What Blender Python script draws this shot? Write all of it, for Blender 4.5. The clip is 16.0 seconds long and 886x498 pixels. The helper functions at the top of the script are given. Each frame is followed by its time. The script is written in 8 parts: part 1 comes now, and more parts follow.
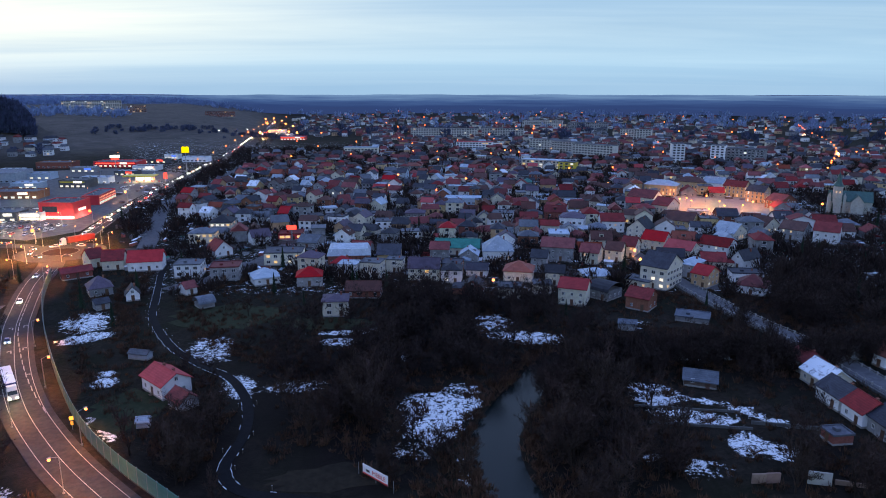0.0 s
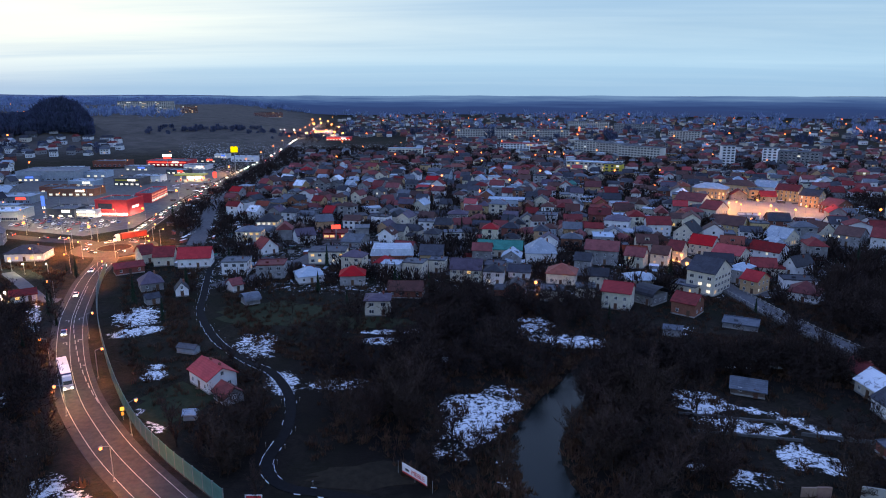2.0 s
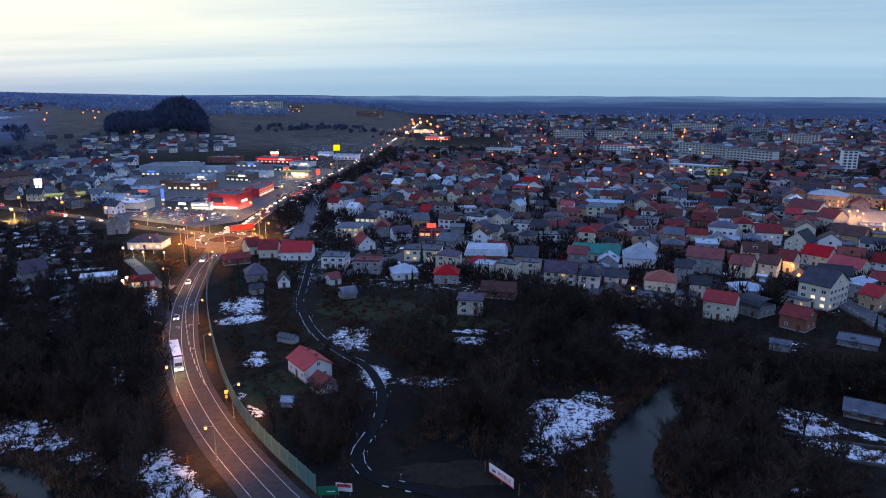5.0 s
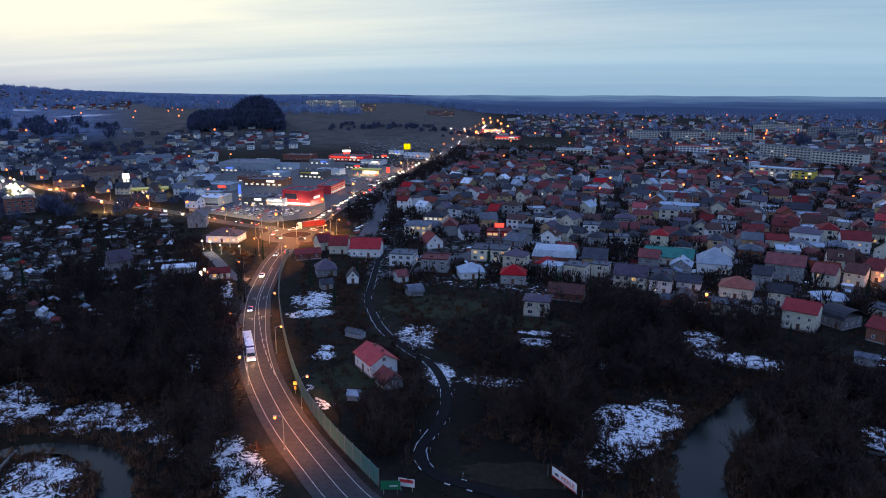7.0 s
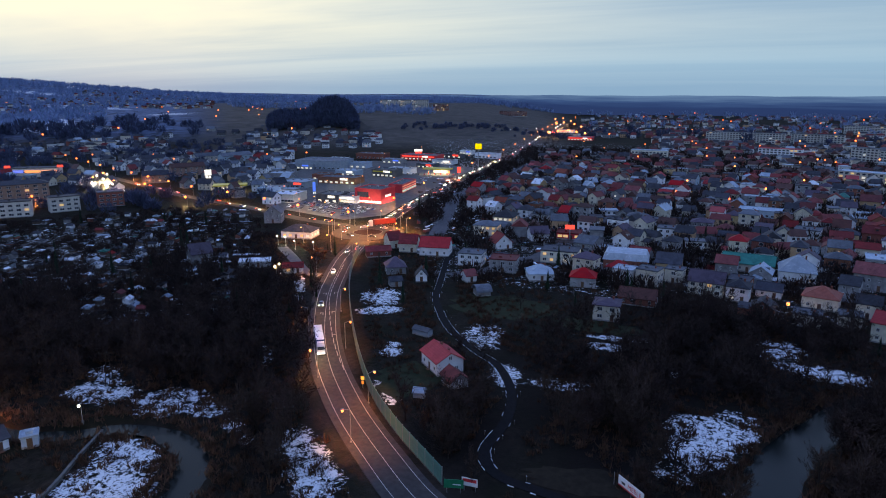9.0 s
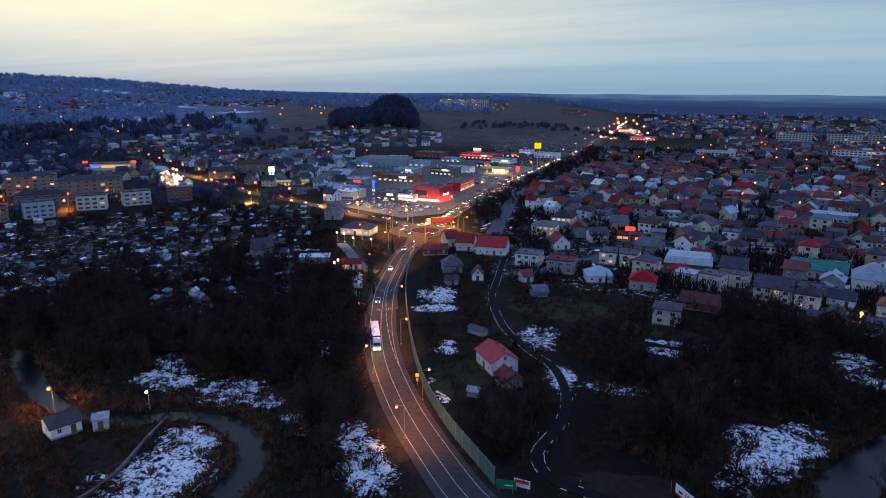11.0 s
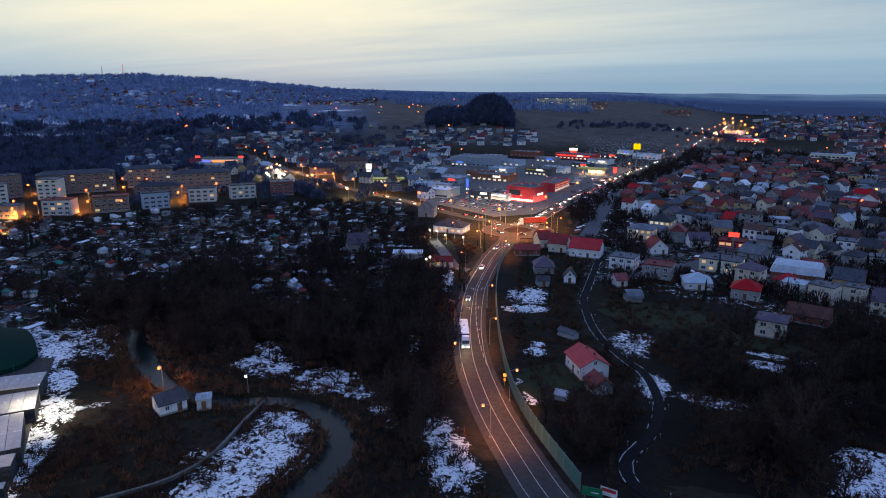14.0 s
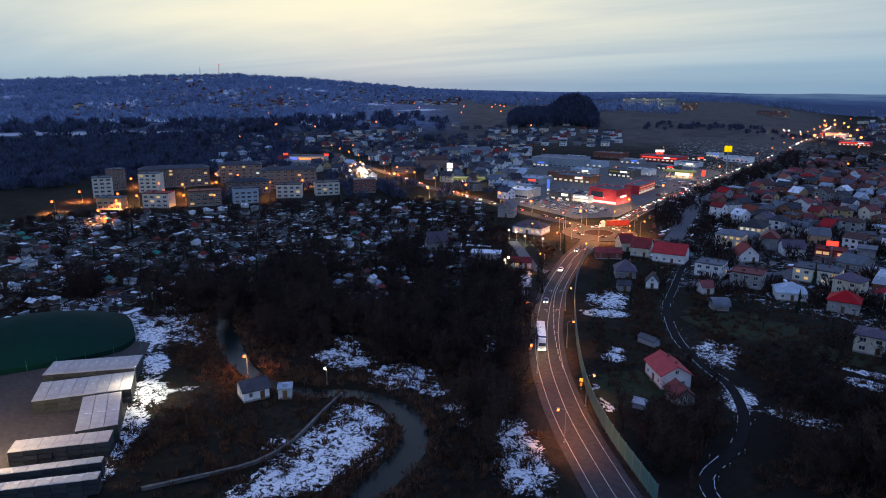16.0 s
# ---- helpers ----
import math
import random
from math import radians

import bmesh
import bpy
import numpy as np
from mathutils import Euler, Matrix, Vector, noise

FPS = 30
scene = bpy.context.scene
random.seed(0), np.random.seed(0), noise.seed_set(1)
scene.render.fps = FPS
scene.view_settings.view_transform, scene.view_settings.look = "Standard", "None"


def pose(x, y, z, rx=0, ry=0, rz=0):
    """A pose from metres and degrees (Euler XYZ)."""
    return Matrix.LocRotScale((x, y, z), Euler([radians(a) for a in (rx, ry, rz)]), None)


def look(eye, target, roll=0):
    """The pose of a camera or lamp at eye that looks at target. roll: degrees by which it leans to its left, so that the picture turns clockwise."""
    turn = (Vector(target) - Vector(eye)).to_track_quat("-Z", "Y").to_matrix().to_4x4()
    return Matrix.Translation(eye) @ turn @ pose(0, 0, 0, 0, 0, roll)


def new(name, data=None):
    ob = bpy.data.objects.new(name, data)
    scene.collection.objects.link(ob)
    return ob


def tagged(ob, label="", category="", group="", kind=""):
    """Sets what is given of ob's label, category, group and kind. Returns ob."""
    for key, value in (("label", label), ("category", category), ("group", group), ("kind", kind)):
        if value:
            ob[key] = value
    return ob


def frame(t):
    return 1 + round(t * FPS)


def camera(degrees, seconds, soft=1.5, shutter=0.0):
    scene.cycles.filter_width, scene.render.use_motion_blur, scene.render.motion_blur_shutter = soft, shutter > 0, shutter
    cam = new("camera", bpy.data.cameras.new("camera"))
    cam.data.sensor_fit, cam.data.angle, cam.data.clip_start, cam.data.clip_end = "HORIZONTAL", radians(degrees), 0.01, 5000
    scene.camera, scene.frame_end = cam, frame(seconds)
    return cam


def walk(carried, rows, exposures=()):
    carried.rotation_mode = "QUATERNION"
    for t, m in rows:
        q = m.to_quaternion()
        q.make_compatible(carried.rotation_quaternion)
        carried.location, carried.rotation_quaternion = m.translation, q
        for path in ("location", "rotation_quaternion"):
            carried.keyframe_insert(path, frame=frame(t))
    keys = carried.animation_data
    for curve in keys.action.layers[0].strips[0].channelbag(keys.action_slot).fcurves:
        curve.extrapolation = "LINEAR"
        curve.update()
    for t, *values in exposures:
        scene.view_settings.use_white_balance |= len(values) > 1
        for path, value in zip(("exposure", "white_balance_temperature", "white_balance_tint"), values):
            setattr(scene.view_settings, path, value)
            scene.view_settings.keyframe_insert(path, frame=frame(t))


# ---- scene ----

# the camera hovers in one place, eighty metres up, and pans to its left
EYE_Z = 80.0
cam = camera(66.4, 16.0, soft=1.0)
walk(cam, [
    (0, pose(0, 0, EYE_Z, 76.49, 0, -0.00)),
    (0.5, pose(0, 0, EYE_Z, 76.53, 0, 0.81)),
    (1, pose(0, 0, EYE_Z, 76.56, 0, 1.54)),
    (1.5, pose(0, 0, EYE_Z, 76.57, 0, 2.53)),
    (2, pose(0, 0, EYE_Z, 76.58, 0, 3.69)),
    (2.5, pose(0, 0, EYE_Z, 76.58, 0, 4.92)),
    (3, pose(0, 0, EYE_Z, 76.59, 0, 6.20)),
    (3.5, pose(0, 0, EYE_Z, 76.59, 0, 7.35)),
    (4, pose(0, 0, EYE_Z, 76.60, 0, 8.87)),
    (6.5, pose(0, 0, EYE_Z, 76.56, 0, 16.18)),
    (7, pose(0, 0, EYE_Z, 76.55, 0, 17.72)),
    (7.5, pose(0, 0, EYE_Z, 76.56, 0, 19.32)),
    (8, pose(0, 0, EYE_Z, 76.53, 0, 20.97)),
    (8.5, pose(0, 0, EYE_Z, 76.54, 0, 22.44)),
    (11, pose(0, 0, EYE_Z, 76.45, 0, 28.65)),
    (11.5, pose(0, 0, EYE_Z, 76.44, 0, 30.28)),
    (12, pose(0, 0, EYE_Z, 76.40, 0, 31.80)),
    (12.5, pose(0, 0, EYE_Z, 76.37, 0, 32.97)),
    (13, pose(0, 0, EYE_Z, 76.39, 0, 34.18)),
    (13.5, pose(0, 0, EYE_Z, 76.38, 0, 35.39)),
    (14, pose(0, 0, EYE_Z, 76.37, 0, 36.62)),
    (14.5, pose(0, 0, EYE_Z, 76.36, 0, 38.11)),
    (15, pose(0, 0, EYE_Z, 76.35, 0, 39.86)),
    (15.5, pose(0, 0, EYE_Z, 76.35, 0, 41.55)),
    (16, pose(0, 0, EYE_Z, 76.35, 0, 43.45)),
], [(0, .33), (4, .25), (8, -0.03), (12, -0.19), (16, -0.22)])


# world: dusk sky with streaks of cloud and a pale glow where the sun went down
GLOW_AZ, GLOW_EL = radians(49), radians(9)
GLOW = Vector((-math.sin(GLOW_AZ) * math.cos(GLOW_EL), math.cos(GLOW_AZ) * math.cos(GLOW_EL), math.sin(GLOW_EL)))


class Nodes:
    """Short calls to lay out a node tree."""

    def __init__(self, tree):
        self.tree = tree
        tree.nodes.clear()

    def add(self, kind, **sockets):
        node = self.tree.nodes.new(kind)
        for key, value in sockets.items():
            self.put(node, key, value)
        return node

    def put(self, node, key, value):
        socket = node.inputs[int(key[1:])] if key[0] == "i" and key[1:].isdigit() else node.inputs[key.replace("_", " ")]
        if isinstance(value, bpy.types.NodeSocket):
            self.tree.links.new(value, socket)
        else:
            socket.default_value = value

    def math(self, op, a, b=0.0, clamp=False):
        node = self.add("ShaderNodeMath", i0=a, i1=b)
        node.operation, node.use_clamp = op, clamp
        return node.outputs[0]

    def vec(self, op, a, b=(0, 0, 0)):
        node = self.add("ShaderNodeVectorMath", i0=a, i1=b)
        node.operation = op
        return node.outputs["Value"] if op == "DOT_PRODUCT" else node.outputs["Vector"]

    def mix(self, fac, a, b, blend="MIX"):
        node = self.tree.nodes.new("ShaderNodeMix")
        node.data_type, node.blend_type, node.clamp_factor = "RGBA", blend, True
        for socket, value in ((node.inputs[0], fac), (node.inputs[6], a), (node.inputs[7], b)):
            if isinstance(value, bpy.types.NodeSocket):
                self.tree.links.new(value, socket)
            else:
                socket.default_value = value if socket.type == "VALUE" else (*value[:3], 1)
        return node.outputs[2]

    def ramp(self, fac, *stops):
        node = self.add("ShaderNodeValToRGB", Fac=fac)
        while len(node.color_ramp.elements) < len(stops):
            node.color_ramp.elements.new(0.5)
        for element, (pos, col) in zip(node.color_ramp.elements, stops):
            element.position = pos
            element.color = (col, col, col, 1) if isinstance(col, (int, float)) else (*col, 1)
        return node.outputs[0]

    def noise(self, vector, scale, detail=3.0, rough=0.55, distortion=0.0):
        return self.add("ShaderNodeTexNoise", Vector=vector, Scale=scale, Detail=detail, Roughness=rough, Distortion=distortion).outputs["Fac"]


world = bpy.data.worlds.new("dusk")
scene.world = world
world.use_nodes = True
n = Nodes(world.node_tree)
way = n.vec("NORMALIZE", n.add("ShaderNodeTexCoord").outputs["Generated"])
xyz = n.add("ShaderNodeSeparateXYZ", Vector=way)
up = n.math("MAXIMUM", xyz.outputs["Z"], 0.0)
base = n.ramp(up, (0.0, (0.28, 0.45, 0.63)), (0.03, (0.37, 0.56, 0.72)), (0.08, (0.325, 0.49, 0.645)), (0.17, (0.37, 0.54, 0.72)), (0.31, (0.41, 0.58, 0.98)), (1.0, (0.25, 0.40, 1.08)))
# the cloud deck, seen in perspective: flat coordinates stretched towards the horizon
lift = n.math("ADD", up, 0.055)
deck = n.add("ShaderNodeCombineXYZ", X=n.math("DIVIDE", xyz.outputs["X"], lift), Y=n.math("DIVIDE", xyz.outputs["Y"], lift), Z=0.0)
streak = n.add("ShaderNodeMapping", Vector=deck.outputs[0])
streak.inputs["Rotation"].default_value = (0, 0, radians(-32))
streak.inputs["Scale"].default_value = (0.22, 0.8, 1.0)
cloud = n.noise(streak.outputs[0], 0.42, 6, 0.56, 0.8)
fine = n.noise(streak.outputs[0], 1.7, 4, 0.6, 0.3)
cover = n.ramp(n.math("ADD", n.math("MULTIPLY", cloud, 0.86), n.math("MULTIPLY", fine, 0.14)), (0.38, 0.0), (0.62, 1.0))
near = n.math("MAXIMUM", n.vec("DOT_PRODUCT", way, tuple(GLOW)), 0.0)
glow = n.math("POWER", near, 9.0)
wide = n.math("POWER", near, 4.0)
thin = n.ramp(up, (0.0, 0.2), (0.05, 0.45), (0.11, 1.0), (0.4, 0.25))
sky = n.mix(n.math("MULTIPLY", n.math("MULTIPLY", cover, thin), 0.40), base, (0.60, 0.76, 0.85))
sky = n.mix(n.math("MULTIPLY", n.math("MULTIPLY", n.math("SUBTRACT", 1.0, cover), thin), 0.42), sky, (0.20, 0.38, 0.60))
high = n.ramp(up, (0.0, 0.0), (0.03, 0.2), (0.09, 0.9), (0.15, 1.0), (0.25, 0.08))
sky = n.mix(n.math("MULTIPLY", n.math("MULTIPLY", wide, high), n.math("ADD", 0.55, n.math("MULTIPLY", cover, 0.35))), sky, (0.90, 0.965, 0.92))
sky = n.mix(n.math("MULTIPLY", n.math("MULTIPLY", glow, high), n.math("ADD", 0.6, n.math("MULTIPLY", cover, 0.6))), sky, (1.16, 1.09, 0.81))
nishita = n.add("ShaderNodeTexSky")
nishita.sky_type, nishita.sun_disc = "NISHITA", False
nishita.sun_elevation, nishita.sun_rotation = radians(3), -GLOW_AZ
sky = n.mix(0.003, sky, nishita.outputs[0], "ADD")
shell = n.add("ShaderNodeBackground", Color=sky, Strength=0.99)
n.tree.links.new(shell.outputs[0], n.add("ShaderNodeOutputWorld").inputs["Surface"])

sun = new("sun", bpy.data.lights.new("sun", "SUN"))
sun.data.energy, sun.data.angle, sun.data.color = 0.10, radians(25), (1.0, 0.92, 0.8)
sun.matrix_world = look((0, 0, 300), Vector((0, 0, 300)) - GLOW)
scene.view_settings.exposure = 0.0


# ---- materials ----
def mat(name, dark, light, scale=1.0, rough=0.85, metal=0.0, bump=0.0, vary=0.0, island=0.0, stain=0.35, glow=0.0, glow_colour=None):
    """A surface that mottles between two colours at two scales, with grain in relief; vary: by how much each object differs."""
    m = bpy.data.materials.new(name)
    m.use_nodes = True
    n = Nodes(m.node_tree)
    at = n.add("ShaderNodeTexCoord").outputs["Object"]
    grain = n.noise(at, scale, 4, 0.6)
    big = n.noise(at, scale * 0.13, 3, 0.6, 0.4)
    both = n.math("ADD", n.math("MULTIPLY", grain, 1 - stain), n.math("MULTIPLY", big, stain))
    col = n.mix(n.ramp(both, (0.33, 0.0), (0.67, 1.0)), dark, light)
    if vary or island:
        seed = n.add("ShaderNodeNewGeometry").outputs["Random Per Island"] if island else n.add("ShaderNodeObjectInfo").outputs["Random"]
        hsv = n.add("ShaderNodeHueSaturation", Color=col)
        n.put(hsv, "Value", n.math("ADD", 1 - (vary or island), n.math("MULTIPLY", seed, 2 * (vary or island))))
        n.put(hsv, "Hue", n.math("ADD", 0.485, n.math("MULTIPLY", n.math("FRACT", n.math("MULTIPLY", seed, 7.31)), 0.03)))
        col = hsv.outputs[0]
    p = n.add("ShaderNodeBsdfPrincipled", Base_Color=col, Roughness=n.math("ADD", rough - 0.08, n.math("MULTIPLY", big, 0.16)), Metallic=metal)
    n.put(p, "Specular IOR Level", 0.12 if rough > 0.85 else 0.25 if rough > 0.65 else 0.5)
    if bump:
        b = n.add("ShaderNodeBump", Height=grain, Strength=min(1.0, bump), Distance=0.05)
        n.put(p, "Normal", b.outputs[0])
    if glow:
        n.put(p, "Emission Strength", glow)
        n.put(p, "Emission Color", (*(glow_colour or light), 1))
    n.tree.links.new(p.outputs[0], n.add("ShaderNodeOutputMaterial").inputs["Surface"])
    return m


def roof_mat(name, dark, light, vary=0.2, snow=0.0, island=False):
    """Rows of tiles in relief, weathered; snow: how much old snow lies on it."""
    m = bpy.data.materials.new(name)
    m.use_nodes = True
    n = Nodes(m.node_tree)
    at = n.add("ShaderNodeTexCoord").outputs["Object"]
    geo = n.add("ShaderNodeNewGeometry")
    rows = n.add("ShaderNodeTexWave", Vector=at, Scale=0.9, Distortion=1.2, Detail=2.0)
    rows.bands_direction = "Z"
    big = n.noise(at, 0.35, 4, 0.65, 0.5)
    grain = n.noise(at, 3.0, 3, 0.6)
    col = n.mix(n.ramp(n.math("ADD", n.math("MULTIPLY", big, 0.6), n.math("MULTIPLY", grain, 0.4)), (0.36, 0.0), (0.64, 1.0)), dark, light)
    col = n.mix(n.math("MULTIPLY", rows.outputs["Fac"], 0.22), col, tuple(c * 0.6 for c in dark))
    seed = geo.outputs["Random Per Island"] if island else n.add("ShaderNodeObjectInfo").outputs["Random"]
    hsv = n.add("ShaderNodeHueSaturation", Color=col)
    n.put(hsv, "Value", n.math("ADD", 1 - vary, n.math("MULTIPLY", seed, 2 * vary)))
    n.put(hsv, "Saturation", n.math("ADD", 0.8, n.math("MULTIPLY", n.math("FRACT", n.math("MULTIPLY", seed, 5.7)), 0.35)))
    col = hsv.outputs[0]
    if snow:
        where = n.ramp(n.noise(at, 0.5, 5, 0.7, 0.8), (0.62 - snow * 0.4, 0.0), (0.72 - snow * 0.4, 1.0))
        col = n.mix(where, col, (0.72, 0.76, 0.82))
    p = n.add("ShaderNodeBsdfPrincipled", Base_Color=col, Roughness=0.75)
    n.put(p, "Specular IOR Level", 0.25)
    n.put(p, "Normal", n.add("ShaderNodeBump", Height=rows.outputs["Fac"], Strength=0.5, Distance=0.04).outputs[0])
    n.tree.links.new(p.outputs[0], n.add("ShaderNodeOutputMaterial").inputs["Surface"])
    return m


def lamp_mat(name, colour, strength):
    m = bpy.data.materials.new(name)
    m.use_nodes = True
    n = Nodes(m.node_tree)
    e = n.add("ShaderNodeEmission", Color=(*colour, 1), Strength=strength)
    n.tree.links.new(e.outputs[0], n.add("ShaderNodeOutputMaterial").inputs["Surface"])
    return m


def ground_mat():
    """Winter meadow, earth and old snow; the sheet carries where snow lies and where woods stand."""
    m = bpy.data.materials.new("ground")
    m.use_nodes = True
    n = Nodes(m.node_tree)
    at = n.add("ShaderNodeTexCoord").outputs["Object"]
    attr = n.add("ShaderNodeAttribute")
    attr.attribute_name = "cover"
    part_of = n.add("ShaderNodeSeparateColor", Color=attr.outputs["Color"])
    snow, wood, dry = part_of.outputs
    fine, mid, far = n.noise(at, 1.6, 4, 0.65), n.noise(at, 0.22, 5, 0.62, 0.6), n.noise(at, 0.02, 4, 0.6)
    tuft = n.noise(at, 0.42, 4, 0.7, 1.2)
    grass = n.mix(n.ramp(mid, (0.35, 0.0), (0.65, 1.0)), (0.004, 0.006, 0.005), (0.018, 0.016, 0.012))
    grass = n.mix(n.ramp(far, (0.4, 0.0), (0.65, 0.8)), grass, n.mix(n.ramp(tuft, (0.35, 0.0), (0.65, 1.0)), (0.010, 0.008, 0.006), (0.048, 0.035, 0.026)))
    grass = n.mix(n.math("MULTIPLY", dry, 0.9), grass, n.mix(n.ramp(n.noise(at, 0.03, 6, 0.7, 1.0), (0.32, 0.0), (0.68, 1.0)), (0.050, 0.047, 0.044), (0.125, 0.108, 0.092)))
    # higher ground off the meadow turns blue: aerial haze painted into its colour
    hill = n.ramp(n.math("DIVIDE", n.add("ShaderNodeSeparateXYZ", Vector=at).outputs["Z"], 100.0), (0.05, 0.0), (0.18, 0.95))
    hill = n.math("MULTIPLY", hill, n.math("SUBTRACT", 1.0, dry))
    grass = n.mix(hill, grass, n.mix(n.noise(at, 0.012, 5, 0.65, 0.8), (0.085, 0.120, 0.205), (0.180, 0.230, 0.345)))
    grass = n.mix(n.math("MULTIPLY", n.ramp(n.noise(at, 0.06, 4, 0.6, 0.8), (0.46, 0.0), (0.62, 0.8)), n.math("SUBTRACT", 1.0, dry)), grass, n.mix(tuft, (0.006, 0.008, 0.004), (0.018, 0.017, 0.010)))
    # shade beneath the woods painted in: ground goes near black there
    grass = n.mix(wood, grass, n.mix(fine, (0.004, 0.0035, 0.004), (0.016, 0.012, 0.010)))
    ragged = n.math("ADD", n.math("MULTIPLY", n.math("SUBTRACT", mid, 0.5), 1.6), n.math("ADD", n.math("MULTIPLY", n.math("SUBTRACT", tuft, 0.5), 3.0), n.math("MULTIPLY", n.math("SUBTRACT", fine, 0.5), 1.6)))
    lying = n.ramp(n.math("MULTIPLY", n.math("ADD", snow, n.math("MULTIPLY", ragged, n.math("ADD", 0.1, n.math("MULTIPLY", snow, 0.9)))), 0.5), (0.25, 0.0), (0.32, 1.0))
    lying = n.math("MULTIPLY", lying, n.ramp(n.noise(at, 0.75, 4, 0.7, 0.9), (0.40, 0.0), (0.49, 1.0)))
    white = n.mix(fine, (0.62, 0.64, 0.66), (0.84, 0.85, 0.86))
    col = n.mix(lying, grass, white)
    p = n.add("ShaderNodeBsdfPrincipled", Base_Color=col, Roughness=0.9)
    n.put(p, "Specular IOR Level", 0.05)
    n.put(p, "Normal", n.add("ShaderNodeBump", Height=n.math("ADD", mid, n.math("MULTIPLY", fine, 0.4)), Strength=0.8, Distance=0.5).outputs[0])
    n.tree.links.new(p.outputs[0], n.add("ShaderNodeOutputMaterial").inputs["Surface"])
    return m


def water_mat():
    m = bpy.data.materials.new("river_water")
    m.use_nodes = True
    n = Nodes(m.node_tree)
    at = n.add("ShaderNodeTexCoord").outputs["Object"]
    p = n.add("ShaderNodeBsdfPrincipled", Base_Color=n.mix(n.noise(at, 0.1, 3), (0.004, 0.007, 0.007, 1), (0.010, 0.015, 0.014, 1)), Roughness=0.22)
    n.put(p, "Specular IOR Level", 0.15)
    n.put(p, "Normal", n.add("ShaderNodeBump", Height=n.noise(at, 1.2, 4, 0.6, 0.5), Strength=0.25, Distance=0.1).outputs[0])
    n.tree.links.new(p.outputs[0], n.add("ShaderNodeOutputMaterial").inputs["Surface"])
    return m


GROUND, WATER = ground_mat(), water_mat()
ASPHALT = mat("asphalt", (0.036, 0.034, 0.034), (0.066, 0.062, 0.060), 0.8, 0.9, bump=0.2)
LANE_MAT = mat("lane_asphalt", (0.005, 0.005, 0.006), (0.012, 0.012, 0.014), 0.8, 0.92, bump=0.2)
STREET = mat("street_asphalt", (0.07, 0.07, 0.075), (0.13, 0.13, 0.14), 0.6, 0.9, bump=0.2)
LINE = mat("road_paint", (0.22, 0.21, 0.20), (0.50, 0.49, 0.46), 1.2, 0.8)
KERB = mat("kerb_concrete", (0.22, 0.21, 0.20), (0.36, 0.35, 0.34), 2.0, 0.85, bump=0.3)
LOT = mat("car_park_asphalt", (0.075, 0.073, 0.074), (0.15, 0.145, 0.14), 0.3, 0.9, bump=0.2)
PAVING = mat("paving", (0.16, 0.15, 0.14), (0.30, 0.28, 0.26), 1.0, 0.8, bump=0.3)
WHITE = mat("white_render", (0.60, 0.61, 0.63), (0.86, 0.86, 0.87), 0.35, 0.9, bump=0.1, vary=0.18)
CREAM = mat("cream_render", (0.50, 0.46, 0.37), (0.72, 0.67, 0.55), 0.8, 0.9, bump=0.1, vary=0.14)
GREY = mat("grey_render", (0.15, 0.15, 0.16), (0.34, 0.34, 0.35), 0.5, 0.9, bump=0.1, vary=0.2)
OCHRE = mat("ochre_render", (0.40, 0.27, 0.14), (0.58, 0.42, 0.24), 0.8, 0.9, bump=0.1, vary=0.14)
BRICK = mat("brick_wall", (0.16, 0.062, 0.045), (0.28, 0.12, 0.085), 2.5, 0.9, bump=0.3, vary=0.2)
BLUE_WALL = mat("pale_blue_render", (0.26, 0.34, 0.42), (0.42, 0.50, 0.57), 0.8, 0.9, vary=0.1)
RED_WALL = mat("red_cladding", (0.50, 0.02, 0.03), (0.68, 0.04, 0.05), 0.4, 0.45)
DARK_WALL = mat("dark_cladding", (0.04, 0.045, 0.055), (0.09, 0.095, 0.11), 0.5, 0.5)
STEEL = mat("grey_cladding", (0.17, 0.20, 0.24), (0.30, 0.34, 0.39), 0.5, 0.5, vary=0.15)
YELLOW = mat("yellow_cladding", (0.55, 0.42, 0.03), (0.70, 0.55, 0.06), 0.5, 0.5)
ROOF_RED = roof_mat("red_tiles", (0.10, 0.014, 0.015), (0.23, 0.030, 0.030), 0.3)
ROOF_BRIGHT = roof_mat("bright_red_tiles", (0.26, 0.014, 0.02), (0.42, 0.032, 0.036), 0.2)
ROOF_ORANGE = roof_mat("orange_tiles", (0.16, 0.036, 0.022), (0.27, 0.070, 0.042), 0.3)
ROOF_BROWN = roof_mat("brown_tiles", (0.055, 0.024, 0.021), (0.115, 0.050, 0.040), 0.3)
ROOF_DARK = roof_mat("dark_sheet_roof", (0.022, 0.024, 0.032), (0.058, 0.060, 0.076), 0.35)
ROOF_MAUVE = roof_mat("mauve_tiles", (0.060, 0.046, 0.066), (0.115, 0.090, 0.125), 0.25)
ROOF_TEAL = roof_mat("teal_sheet_roof", (0.02, 0.13, 0.11), (0.05, 0.25, 0.20), 0.1)
ROOF_GREY = roof_mat("grey_sheet_roof", (0.065, 0.075, 0.092), (0.145, 0.162, 0.195), 0.35)
ROOF_PALE = roof_mat("pale_frosted_roof", (0.24, 0.30, 0.36), (0.40, 0.47, 0.55), 0.2, 0.06)
ROOF_SNOW = roof_mat("snowy_roof", (0.16, 0.17, 0.20), (0.30, 0.31, 0.34), 0.2, 0.65)
FLAT_ROOF = mat("bitumen_roof", (0.050, 0.054, 0.066), (0.13, 0.14, 0.165), 0.6, 0.8, vary=0.25)
